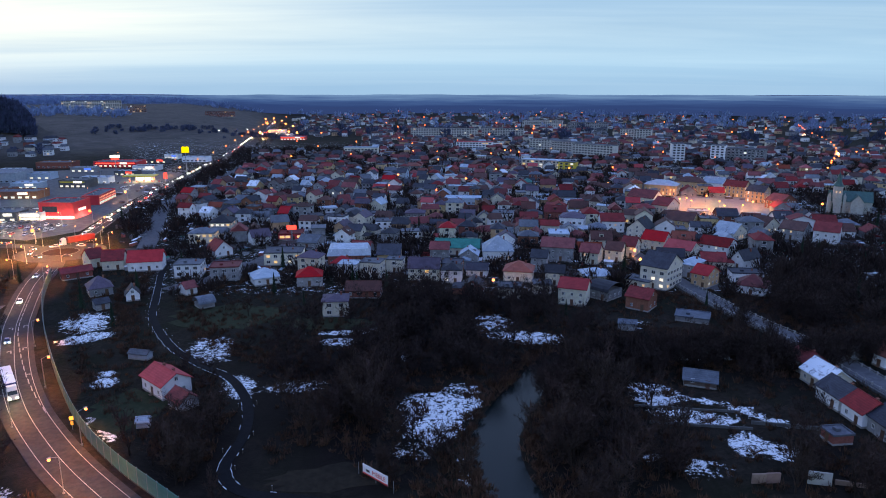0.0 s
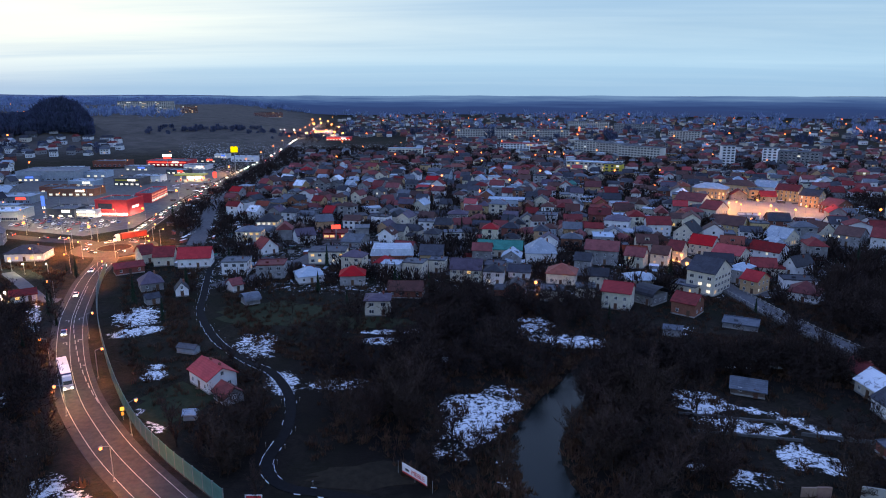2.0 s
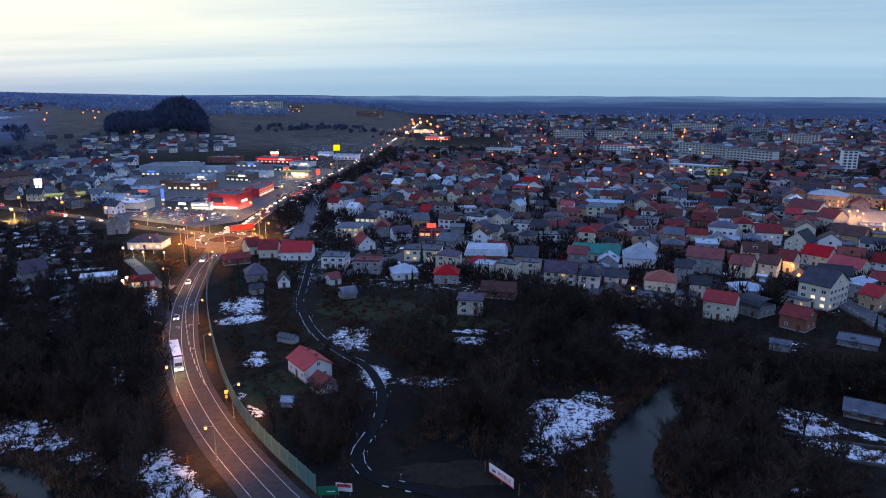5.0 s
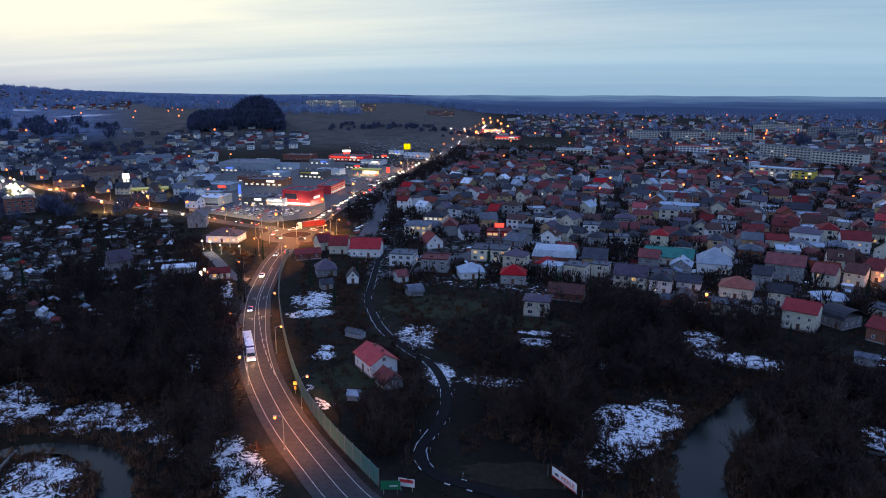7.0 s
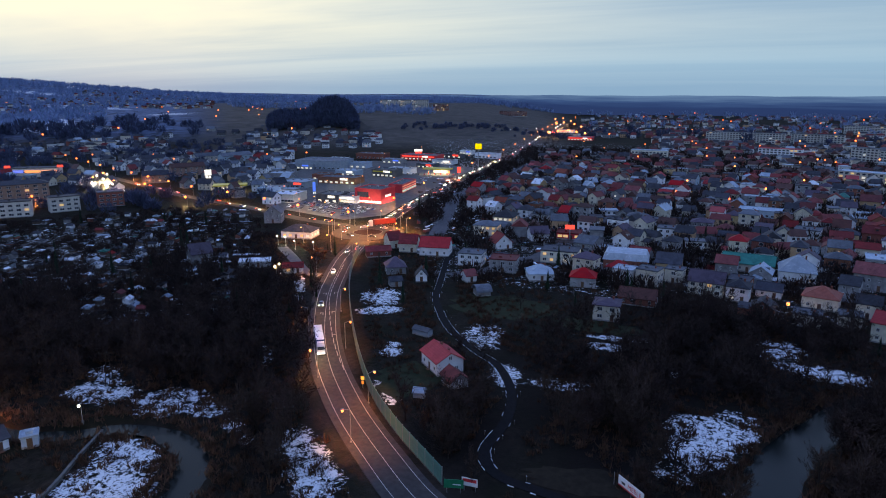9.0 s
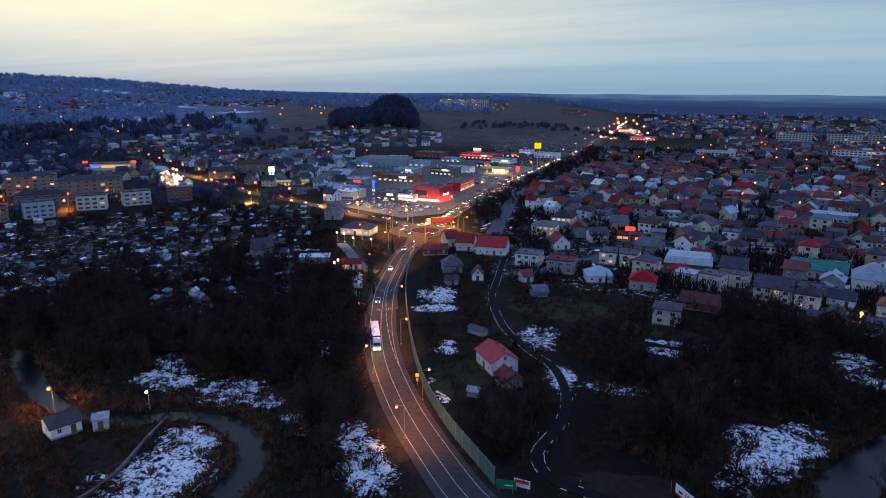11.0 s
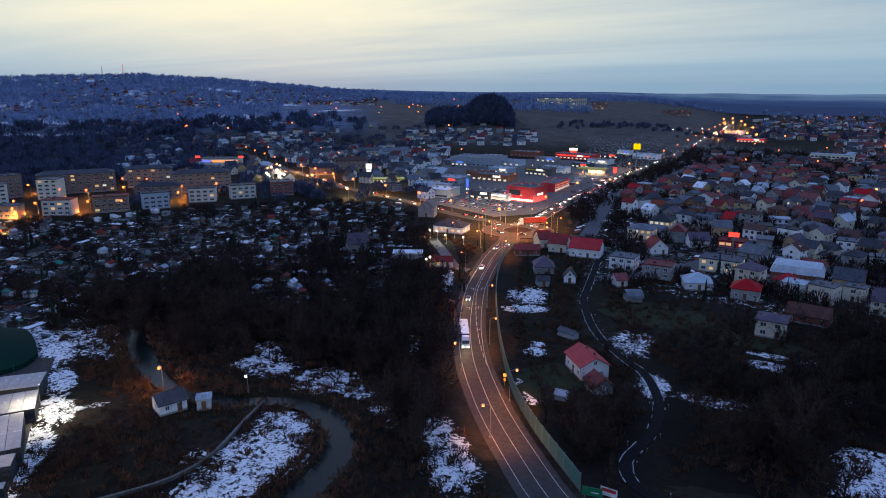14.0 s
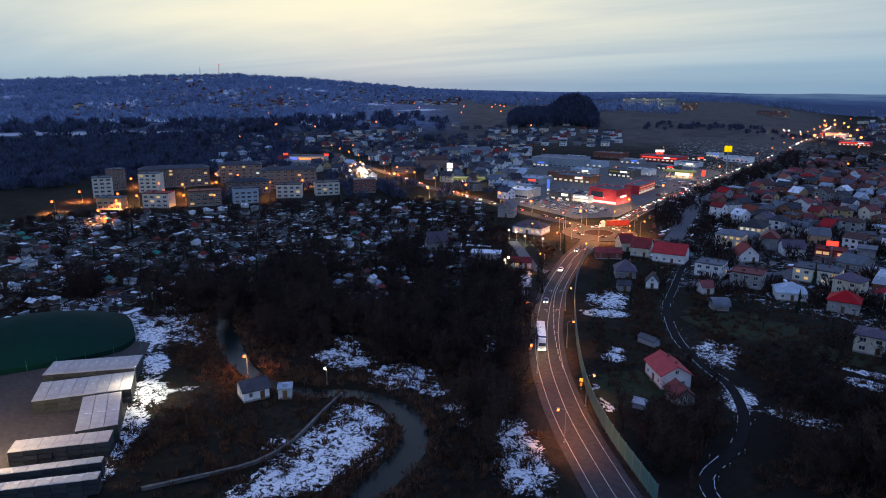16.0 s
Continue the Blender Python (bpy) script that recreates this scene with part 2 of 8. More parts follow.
FRAME = mat("window_frame", (0.50, 0.50, 0.50), (0.70, 0.70, 0.70), 3.0, 0.6)
GLASS = mat("window_glass", (0.02, 0.025, 0.035), (0.05, 0.06, 0.075), 0.5, 0.12)
LIT = mat("lit_window", (0.5, 0.3, 0.1), (0.9, 0.6, 0.25), 1.5, 0.4, glow=0.8, glow_colour=(1.0, 0.55, 0.18))
LIT_COOL = mat("lit_shop_window", (0.8, 0.75, 0.6), (0.9, 0.85, 0.75), 1.0, 0.4, glow=0.9, glow_colour=(1.0, 0.80, 0.50))
DOOR = mat("door_wood", (0.07, 0.035, 0.02), (0.14, 0.07, 0.04), 2.0, 0.6, vary=0.3)
METAL = mat("galvanised_steel", (0.22, 0.23, 0.24), (0.36, 0.37, 0.38), 3.0, 0.5, 0.7)
BARK = mat("bark", (0.018, 0.013, 0.011), (0.045, 0.034, 0.028), 4.0, 0.95, bump=0.5)
TWIG = mat("bare_twigs", (0.019, 0.0135, 0.012), (0.064, 0.042, 0.035), 0.4, 0.95, vary=0.3)
TWIG_ISLE = mat("bare_wood_twigs", (0.015, 0.011, 0.011), (0.052, 0.035, 0.031), 0.2, 0.95, island=0.3)
BRUSH = mat("dry_brush", (0.028, 0.016, 0.011), (0.112, 0.062, 0.039), 0.3, 0.95, island=0.35)
NEEDLES = mat("fir_needles", (0.008, 0.016, 0.010), (0.022, 0.038, 0.022), 1.5, 0.9, vary=0.25)
# the blue haze of distance is painted into this base colour
HAZE_WOOD = mat("haze_tinted_woods", (0.135, 0.185, 0.310), (0.240, 0.310, 0.480), 0.02, 0.95, island=0.25)
PITCH = mat("green_sports_cover", (0.001, 0.017, 0.013), (0.002, 0.028, 0.021), 0.15, 0.95)
TYRE = mat("tyre_rubber", (0.012, 0.012, 0.012), (0.03, 0.03, 0.03), 5.0, 0.9)
SODIUM = lamp_mat("sodium_lamp", (1.0, 0.15, 0.03), 6.0)
AMBER = lamp_mat("amber_lamp", (1.0, 0.22, 0.05), 6.0)
HEADLIGHT = lamp_mat("headlight", (1.0, 0.82, 0.52), 90.0)
TAILLIGHT = lamp_mat("taillight", (1.0, 0.03, 0.02), 30.0)
NEON_RED = lamp_mat("red_neon", (1.0, 0.06, 0.04), 2.2)
NEON_WARM = lamp_mat("warm_red_lamp", (1.0, 0.34, 0.22), 1.8)
NEON_WHITE = lamp_mat("white_sign", (1.0, 0.95, 0.85), 1.6)
NEON_YELLOW = lamp_mat("yellow_sign", (1.0, 0.68, 0.0), 1.1)
NEON_BLUE = lamp_mat("blue_sign", (0.10, 0.22, 1.0), 1.1)
CONCRETE = mat("grey_concrete", (0.07, 0.07, 0.07), (0.15, 0.15, 0.145), 1.0, 0.9, bump=0.3)
BARRIER = mat("green_barrier_panel", (0.035, 0.12, 0.115), (0.075, 0.20, 0.185), 0.6, 0.45)
SNOW = mat("old_snow", (0.60, 0.64, 0.70), (0.82, 0.85, 0.90), 2.0, 0.9, bump=0.4)
TIMBER = mat("weathered_timber", (0.07, 0.055, 0.045), (0.15, 0.12, 0.10), 2.0, 0.9, bump=0.3, vary=0.3)
SIGN_GREEN = mat("green_sign", (0.0, 0.11, 0.05), (0.01, 0.16, 0.08), 0.5, 0.5)
PANEL = mat("grey_brown_panel", (0.19, 0.125, 0.10), (0.33, 0.225, 0.18), 0.5, 0.9, vary=0.2)
PALE_PANEL = mat("pale_panel", (0.40, 0.385, 0.35), (0.60, 0.575, 0.525), 0.5, 0.9, vary=0.15)
# twigs lifted towards blue: haze between eye and tree, put into the colour
HAZE_TREE = mat("haze_tinted_trees", (0.038, 0.047, 0.082), (0.082, 0.098, 0.165), 0.1, 0.95, island=0.3)


# ---- helpers for building ----
def smooth(a, b, x):
    t = np.clip((np.asarray(x, float) - a) / (b - a), 0, 1)
    return t * t * (3 - 2 * t)


def mesh_of(name, verts, faces, mats, which=None, shade=False):
    me = bpy.data.meshes.new(name)
    me.from_pydata(verts, [], faces)
    for m in mats:
        me.materials.append(m)
    if which is not None:
        me.polygons.foreach_set("material_index", which)
    if shade:
        me.polygons.foreach_set("use_smooth", [True] * len(me.polygons))
    me.update()
    return me


def thing(name, x, y, z=0.0, rot=0.0, label="", category="", group="", kind=""):
    ob = new(name)
    ob.matrix_basis = pose(x, y, z, 0, 0, rot)
    ob.empty_display_size = 0.5
    return tagged(ob, label, category, group, kind)


def part(name, me, parent=None, at=(0, 0, 0), rot=0.0, label=""):
    ob = new(name, me)
    ob.parent = parent
    ob.matrix_basis = pose(*at, 0, 0, rot)
    return tagged(ob, label) if label else ob


class Build:
    """Collects boxes, prisms and sheets into one mesh."""

    def __init__(self):
        self.v, self.f, self.m = [], [], []

    def face(self, pts, m=0):
        k = len(self.v)
        self.v += [tuple(p) for p in pts]
        self.f.append(tuple(range(k, k + len(pts))))
        self.m.append(m)

    def prism(self, lower, upper, m=0, top=None):
        k, c = len(self.v), len(lower)
        self.v += [tuple(p) for p in lower] + [tuple(p) for p in upper]
        self.f.append(tuple(range(k + c - 1, k - 1, -1)))
        self.f.append(tuple(range(k + c, k + 2 * c)))
        self.m += [m, m if top is None else top]
        for i in range(c):
            j = (i + 1) % c
            self.f.append((k + i, k + j, k + c + j, k + c + i))
            self.m.append(m)

    def box(self, x0, y0, z0, x1, y1, z1, m=0, top=None, inset=0.0):
        low = [(x0, y0, z0), (x1, y0, z0), (x1, y1, z0), (x0, y1, z0)]
        i = inset
        self.prism(low, [(x0 + i, y0 + i, z1), (x1 - i, y0 + i, z1), (x1 - i, y1 - i, z1), (x0 + i, y1 - i, z1)], m, top)

    def tube(self, a, b, r0, r1, m=0, sides=5):
        a, b = Vector(a), Vector(b)
        d = (b - a).normalized()
        u = d.orthogonal().normalized()
        w = d.cross(u)
        ring = [(math.cos(2 * math.pi * i / sides), math.sin(2 * math.pi * i / sides)) for i in range(sides)]
        self.prism([a + (u * c + w * s) * r0 for c, s in ring], [b + (u * c + w * s) * r1 for c, s in ring], m)

    def done(self, name, *mats, shade=False):
        return mesh_of(name, self.v, self.f, mats, self.m, shade)


def spline(points, step=4.0):
    """A smooth line through the points, in even steps."""
    p = [Vector((*q, 0)) if len(q) == 2 else Vector(q) for q in points]
    p = [2 * p[0] - p[1], *p, 2 * p[-1] - p[-2]]
    out = []
    for a, b, c, d in zip(p, p[1:], p[2:], p[3:]):
        k = max(2, int((c - b).length / step))
        for i in range(k):
            t = i / k
            out.append(0.5 * (2 * b + (c - a) * t + (2 * a - 5 * b + 4 * c - d) * t * t + (3 * b - a - 3 * c + d) * t ** 3))
    return np.array([tuple(q) for q in out + [p[-2]]])


# ---- lines of the plan ----
MAIN_SOUTH = spline([(-20, 88), (-44, 102), (-54, 108), (-65.5, 117.4), (-79.4, 129.6), (-90.4, 140.5), (-104.1, 155.6), (-116.5, 171.8), (-127.3, 187.8), (-140.7, 209.7), (-150.3, 227.8), (-168, 267), (-178, 296), (-186, 314)])
MAIN_NORTH = spline([(-190, 336), (-193, 350), (-204, 401), (-219, 492), (-237, 642), (-265, 873), (-300, 1097), (-341, 1355), (-420, 1720)], 12)
WEST = spline([(-200, 328), (-213, 338), (-226, 339), (-255, 346), (-309, 365), (-378, 383), (-448, 411), (-538, 447), (-700, 520)], 8)
EAST = spline([(-178, 322), (-160, 330), (-140, 328), (-116, 334), (-90, 345), (-60, 352)], 5)
GREY_STREET = spline([(-150, 331), (-161, 366), (-187, 445), (-196, 500), (-195, 575), (-205, 700)], 8)
LANE = spline([(-128, 305), (-124, 288), (-111, 250), (-103, 228), (-86, 201), (-70, 185), (-60, 177), (-51, 162), (-47, 146), (-47, 130), (-41, 122), (-32, 120), (-22, 118), (-5, 112)], 3)
TOWN_STREET = spline([(-112, 262), (-89, 300), (-75, 391), (-70, 448), (-60, 560), (-40, 720)], 6)
BACK_STREET = spline([(-124, 300), (-89, 303), (-40, 300), (-11, 298), (40, 292), (100, 268), (150, 262)], 6)
SHORT_STREET = spline([(-11, 298), (-15, 347), (-21, 375), (-30, 440), (-28, 560)], 6)
KIOSK_STREET = spline([(-211.6, 276.6), (-196.9, 263.6), (-174.5, 242.8), (-167.5, 239.0), (-163.4, 239.2)], 3)
BRIDGE_STREET = spline([(92, 330), (100, 261), (108, 224), (116, 198), (120, 170), (122, 150), (124, 120)], 5)
FAR_STREET = spline([(361.5, 623.3), (433.0, 737.6), (505.4, 869.1), (575.3, 1033.5), (617.7, 1154.0), (719.1, 1378.6)], 15)
RIVER_EAST = spline([(160, 205), (110, 196), (70, 200), (36, 189), (25, 173), (19, 163), (13, 148), (12, 137), (14, 124), (16, 116), (18, 100), (10, 80), (-20, 62)], 3)
RIVER_WEST = spline([(-246, 138), (-229, 124), (-215, 113), (-199, 105), (-176, 96), (-156, 93), (-142, 98), (-132, 106), (-120, 108), (-107, 103), (-99, 92), (-95, 78), (-85, 62), (-60, 55), (-20, 62)], 3)
ROUNDABOUT = (-189.0, 325.0)


def away(x, y, line):
    """The distance of points from a line of the plan."""
    x, y = np.asarray(x, float), np.asarray(y, float)
    best = np.full(x.shape, 1e9)
    a, b = line[:-1, :2], line[1:, :2]
    for (ax, ay), (bx, by) in zip(a, b):
        dx, dy = bx - ax, by - ay
        t = np.clip(((x - ax) * dx + (y - ay) * dy) / (dx * dx + dy * dy + 1e-9), 0, 1)
        best = np.minimum(best, (x - ax - t * dx) ** 2 + (y - ay - t * dy) ** 2)
    return np.sqrt(best)


def height(x, y):
    """The lie of the land: a flat valley floor, a meadow rise to the north-west, wooded hills beyond, a low rim far off."""
    x, y = np.asarray(x, float), np.asarray(y, float)
    r, az = np.hypot(x, y), np.degrees(np.arctan2(-x, y))
    z = 20.0 * smooth(2500, 4600, r)
    rise = smooth(800, 1400, r) * smooth(13, 22, az) * (1 - 0.5 * smooth(44, 60, az))
    z = np.maximum(z, 28.0 * rise)
    u, w = (x + 600) * 0.83 + (y - 915) * 0.55, -(x + 600) * 0.55 + (y - 915) * 0.83
    z = z + 19.0 * np.exp(-(((u + 22) / 66) ** 10 + (w / 55) ** 2)) + 20.0 * np.exp(-(((u - 10) / 27) ** 4 + ((w - 10) / 40) ** 2))
    ridge = np.interp(az, (20, 36, 42, 47, 52, 56, 60, 66, 72, 80, 100), (12, 30, 44, 60, 84, 99, 112, 104, 92, 80, 70))
    z = np.maximum(z, ridge * smooth(1250, 3000, r) * smooth(20, 36, az))
    roll = np.sin(x / 190.0 + 1.3) * np.sin(y / 230.0) * 1.0 + np.sin(x / 67.0) * np.sin(y / 71.0 + 2)
    return z + roll * 2.2 * smooth(900, 1800, r)


def height_at(x, y):
    return float(height(np.array([x]), np.array([y]))[0])


# ---- ground: one sheet out to the rim ----
def sheet_axis(lo, hi, fine_lo, fine_hi, step, grow):
    mid = list(np.arange(fine_lo, fine_hi, step))
    up, s = [fine_hi], step
    while up[-1] < hi:
        s *= grow
        up.append(up[-1] + s)
    down, s = [fine_lo], step
    while down[-1] > lo:
        s *= grow
        down.append(down[-1] - s)
    return np.array(down[:0:-1] + mid + up)


SNOWS = []


def snow(x, y, across, along, turn=0.0, much=1.0):
    """An oval stretch of old snow: its middle, half its width and half its depth, and its turn."""
    SNOWS.append((x, y, across, along, turn, much))


snow(1, 159, 12.1, 9.8, -0, 1.1)
snow(-3, 149, 8.4, 7.8, 1, 1.1)
snow(27, 209, 14.0, 5.8, -7, 1)
snow(-74, 200, 7.0, 11.2, 20, 0.8)
snow(-33, 205, 6.1, 4.2, 9, 1)
snow(-31, 214, 13.8, 2.4, 8, 1)
snow(-124, 223, 8.8, 12.4, 29, 1)
snow(-117, 208, 9.3, 5.1, 29, 1)
snow(-56, 171, 3.8, 8.4, 18, 1)
snow(-42, 171, 7.8, 4.5, 14, 0.8)
snow(-13, 191, 3.4, 3.9, 4, 0.8)
snow(16, 224, 9.4, 11.1, -4, 0.75)
snow(6, 170, 6.9, 4.7, -2, 0.7)
snow(6, 131, 4.1, 8.7, -3, 0.7)
snow(56, 170, 7.7, 4.1, -18, 1)
snow(56, 163, 6.6, 3.1, -19, 1)
snow(68, 163, 14.1, 1.8, -23, 1)
snow(63, 154, 11.8, 3.9, -22, 1)
snow(70, 141, 4.2, 5.6, -26, 1.3)
snow(76, 137, 5.0, 5.1, -29, 0.85)
snow(77, 155, 4.7, 1.8, -26, 1.2)
snow(83, 151, 4.7, 2.1, -29, 1.2)
snow(46, 135, 2.8, 2.5, -19, 1)
snow(55, 131, 4.1, 5.3, -23, 0.7)
snow(-94, 174, 3.9, 4.6, 28, 1)
snow(-84, 151, 4.6, 6.4, 29, 0.9)
snow(-79, 145, 3.7, 5.0, 29, 0.9)
snow(67, 221, 6.6, 8.3, -17, 0.5)
snow(73, 191, 9.6, 2.1, -21, 0.8)
snow(-120, 98, 8.7, 11.7, 51, 1)
snow(-113, 85, 10.8, 11.4, 53, 1)
snow(-110, 72, 11.4, 7.4, 57, 1)
snow(-110, 64, 9.0, 4.6, 60, 1)
snow(-157, 116, 5.8, 5.5, 54, 1)
snow(-147, 118, 5.6, 4.7, 51, 1)
snow(-137, 120, 5.5, 4.0, 49, 0.9)
snow(-127, 121, 5.3, 4.2, 46, 0.9)
snow(-117, 121, 4.7, 4.7, 44, 0.85)
snow(-107, 117, 3.2, 4.6, 42, 0.8)
snow(-100, 113, 2.3, 4.2, 41, 0.75)
snow(-162, 126, 6.0, 8.2, 52, 0.7)
snow(-132, 109, 5.1, 2.8, 50, 0.8)
snow(-88, 116, 5.2, 9.0, 37, 0.85)
snow(-76, 108, 7.5, 10.0, 35, 0.9)
snow(-208, 100, 9.6, 19.4, 64, 0.75)
snow(-212, 85, 4.7, 12.4, 68, 1.25)
snow(-190, 77, 4.2, 10, 68, 1.1)
snow(-173, 68, 4.4, 11, 69, 1.1)
snow(-160, 58, 3.8, 9.5, 70, 1.1)
snow(-151, 52, 2.9, 6.3, 71, 0.9)
snow(-167, 75, 5.0, 2.2, 66, 0.7)
snow(-229, 100, 6.8, 14.8, 67, 0.7)
snow(-232, 89, 8.8, 17.9, 69, 0.8)
snow(-265, 86, 13.2, 6.0, 72, 1)
snow(-143, 44, 2.6, 8.0, 71, 0.9)
snow(-128, 156, 2.6, 10.8, 39, 0.8)
snow(-162, 222, 2.1, 23.9, 36, 1)
snow(-123, 75, 4.3, 5.7, 59, 0.7)
snow(-284, 160, 4.5, 11.3, 61, 1)
snow(-203, 46, 7.9, 3.3, 77, 1)
snow(-148, 49, 2.8, 9.0, 72, 0.8)
snow(-96, 179, 2.9, 3.7, 28, 1)
snow(-260, 103, 6.2, 7.2, 68, 0.9)
snow(-382, 116, 49.9, 51.0, 73, 0.5)
snow(-330, 147, 48.2, 44.9, 66, 0.5)
snow(-326, 230, 63.4, 57.7, 55, 0.5)
snow(-327, 187, 55.2, 50.3, 60, 0.5)
snow(-269, 222, 26.6, 29.9, 50, 0.5)
snow(-410, 150, 55.9, 31.0, 70, 0.54)
snow(-302, 276, 31.1, 30.5, 48, 0.5)
snow(-300, 256, 53.2, 50.5, 49, 0.48)
snow(-283, 213, 29.1, 26.3, 53, 0.5)
snow(-203, 244, 9.2, 7.5, 40, 0.9)
snow(-1083, 386, 156.6, 26.9, 70, 1)
snow(-1139, 304, 69.8, 40.6, 75, 1)

snow(-71, 198, 8.4, 14.2, 20, 0.66)
snow(-39, 171, 9.3, 4.8, 13, 0.7)
snow(-56, 172, 5.4, 8.5, 18, 0.85)
snow(-6, 139, 7.1, 8.6, 3, 0.6)
snow(6, 130, 4.3, 9.9, -3, 0.66)
snow(-83, 150, 4.8, 8.7, 29, 0.8)
snow(58, 131, 6.1, 4.7, -24, 0.62)
snow(56, 166, 6.8, 6.7, -19, 0.75)
snow(16, 223, 7.4, 11.1, -4, 0.72)
snow(-34, 205, 7.3, 3.5, 9, 0.85)
snow(28, 209, 12.1, 6.4, -8, 1.1)
snow(-13, 191, 3.4, 3.9, 4, 0.66)
snow(60, 154, 9.8, 4.0, -21, 0.85)
snow(-218, 95, 14.7, 22.9, 66, 0.7)
snow(-152, 118, 7.9, 10.7, 52, 0.72)
snow(-130, 120, 11.7, 10.2, 47, 0.8)
snow(-128, 156, 2.2, 9.6, 39, 0.62)
snow(-78, 109, 8.1, 16.7, 36, 0.78)
snow(-127, 156, 2.3, 9.6, 39, 0.62)
snow(-161, 219, 2.8, 16.0, 36, 0.95)
snow(-125, 223, 6.6, 11.0, 29, 0.9)
snow(-116, 208, 5.1, 6.4, 29, 0.7)


WOODS = []


def wood(x, y, across, along, turn=0.0):
    WOODS.append((x, y, across, along, turn))


wood(-34, 166, 21.9, 31.5, 11)
wood(-18, 133, 16.6, 12.9, 8)
wood(33, 148, 12.1, 39.2, -13)
wood(-4, 198, 41.4, 23.6, 1)
wood(36, 189, 24.6, 17.1, -11)
wood(51, 140, 8.7, 17.8, -20)
wood(96, 189, 20.8, 15.9, -27)
wood(-27, 185, 38.9, 21.0, 8)
wood(-22, 142, 14.7, 17.6, 9)
wood(-58, 137, 11.4, 17.5, 23)
wood(45, 166, 16.8, 44.7, -15)
wood(3, 236, 34.8, 21.7, -1)
wood(64, 198, 29.6, 16.4, -18)
wood(125, 230, 22.6, 34.9, -28)
wood(198, 322, 15.5, 45.1, -32)
wood(86, 133, 11.1, 17.7, -33)
wood(-192, 152, 59.5, 47.0, 52)
wood(-140, 139, 19.7, 26.3, 45)
wood(-188, 115, 12.7, 18.5, 59)
wood(-192, 172, 47.5, 54.7, 48)
wood(-139, 149, 18.9, 31.1, 43)
wood(-95, 113, 6.8, 23.5, 40)
wood(-280, 79, 31.8, 13.7, 74)
wood(-171, 173, 23.8, 54.9, 45)
wood(-53, 139, 8.5, 23.4, 21)


def ovals(x, y, rows):
    worth = np.zeros_like(x)
    for cx, cy, a, b, turn, *much in rows:
        c, s = math.cos(radians(turn)), math.sin(radians(turn))
        u, w = ((x - cx) * c + (y - cy) * s) / a, (-(x - cx) * s + (y - cy) * c) / b
        worth = np.maximum(worth, (much[0] if much else 1.0) * np.clip(1.3 - 0.9 * np.sqrt(u * u + w * w), 0, 0.82))
    return worth


def build_ground():
    xs = sheet_axis(-4300, 3400, -300, 170, 2.4, 1.06)
    ys = sheet_axis(-900, 4650, 20, 330, 2.4, 1.06)
    gx, gy = np.meshgrid(xs, ys)
    gz = height(gx, gy)
    bed = np.minimum(away(gx, gy, RIVER_EAST), away(gx, gy, RIVER_WEST) + 2.2)
    gz = gz - 2.2 * (1 - smooth(3.5, 7.5, bed))
    road = away(gx, gy, MAIN_SOUTH)
    cover = np.zeros((gx.size, 4), np.float32)
    cover[:, 0] = (ovals(gx, gy, SNOWS) * smooth(5, 8, bed) * smooth(7, 11, road)).ravel()
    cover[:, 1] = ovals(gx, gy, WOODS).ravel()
    r, az = np.hypot(gx, gy), np.degrees(np.arctan2(-gx, gy))
    dry = smooth(820, 1000, r) * smooth(12, 16, az) * (1 - smooth(2200, 2600, r)) * (1 - smooth(41, 46, az))
    cover[:, 2] = np.maximum(dry, 0.2 * (1 - smooth(6, 14, road))).ravel()
    far = smooth(900, 1300, r)
    patch = np.sin(gx / 83 + 2 * np.sin(gy / 140)) * np.sin(gy / 97 + gx / 310)
    cover[:, 0] = np.maximum(cover[:, 0], (far * smooth(41, 46, az) * smooth(0.35, 0.8, patch) * 0.82).ravel())
    yards = smooth(236, 262, gy) * (1 - smooth(900, 1300, r)) * smooth(-40, -34, az) * (1 - smooth(24, 28, az))
    plots = smooth(236, 262, r) * (1 - smooth(450, 480, r)) * smooth(38, 43, az) * (1 - smooth(78, 82, az))
    cover[:, 0] = np.maximum(cover[:, 0], np.maximum(0.39 * yards, 0.37 * plots).ravel())
    cover[:, 3] = 1
    w, h = len(xs), len(ys)
    i = np.arange(w * h).reshape(h, w)
    quads = np.stack([i[:-1, :-1], i[:-1, 1:], i[1:, 1:], i[1:, :-1]], -1).reshape(-1, 4)
    me = bpy.data.meshes.new("ground")
    me.vertices.add(w * h)
    me.vertices.foreach_set("co", np.stack([gx, gy, gz], -1).astype(np.float32).ravel())
    me.loops.add(quads.size)
    me.loops.foreach_set("vertex_index", quads.ravel().astype(np.int32))
    me.polygons.add(len(quads))
    me.polygons.foreach_set("loop_start", np.arange(0, quads.size, 4, dtype=np.int32))
    me.polygons.foreach_set("use_smooth", np.ones(len(quads), bool))
    me.update(calc_edges=True)
    me.attributes.new("cover", "FLOAT_COLOR", "POINT").data.foreach_set("color", cover.ravel())
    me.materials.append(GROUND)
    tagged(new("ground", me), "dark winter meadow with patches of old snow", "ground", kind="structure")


build_ground()


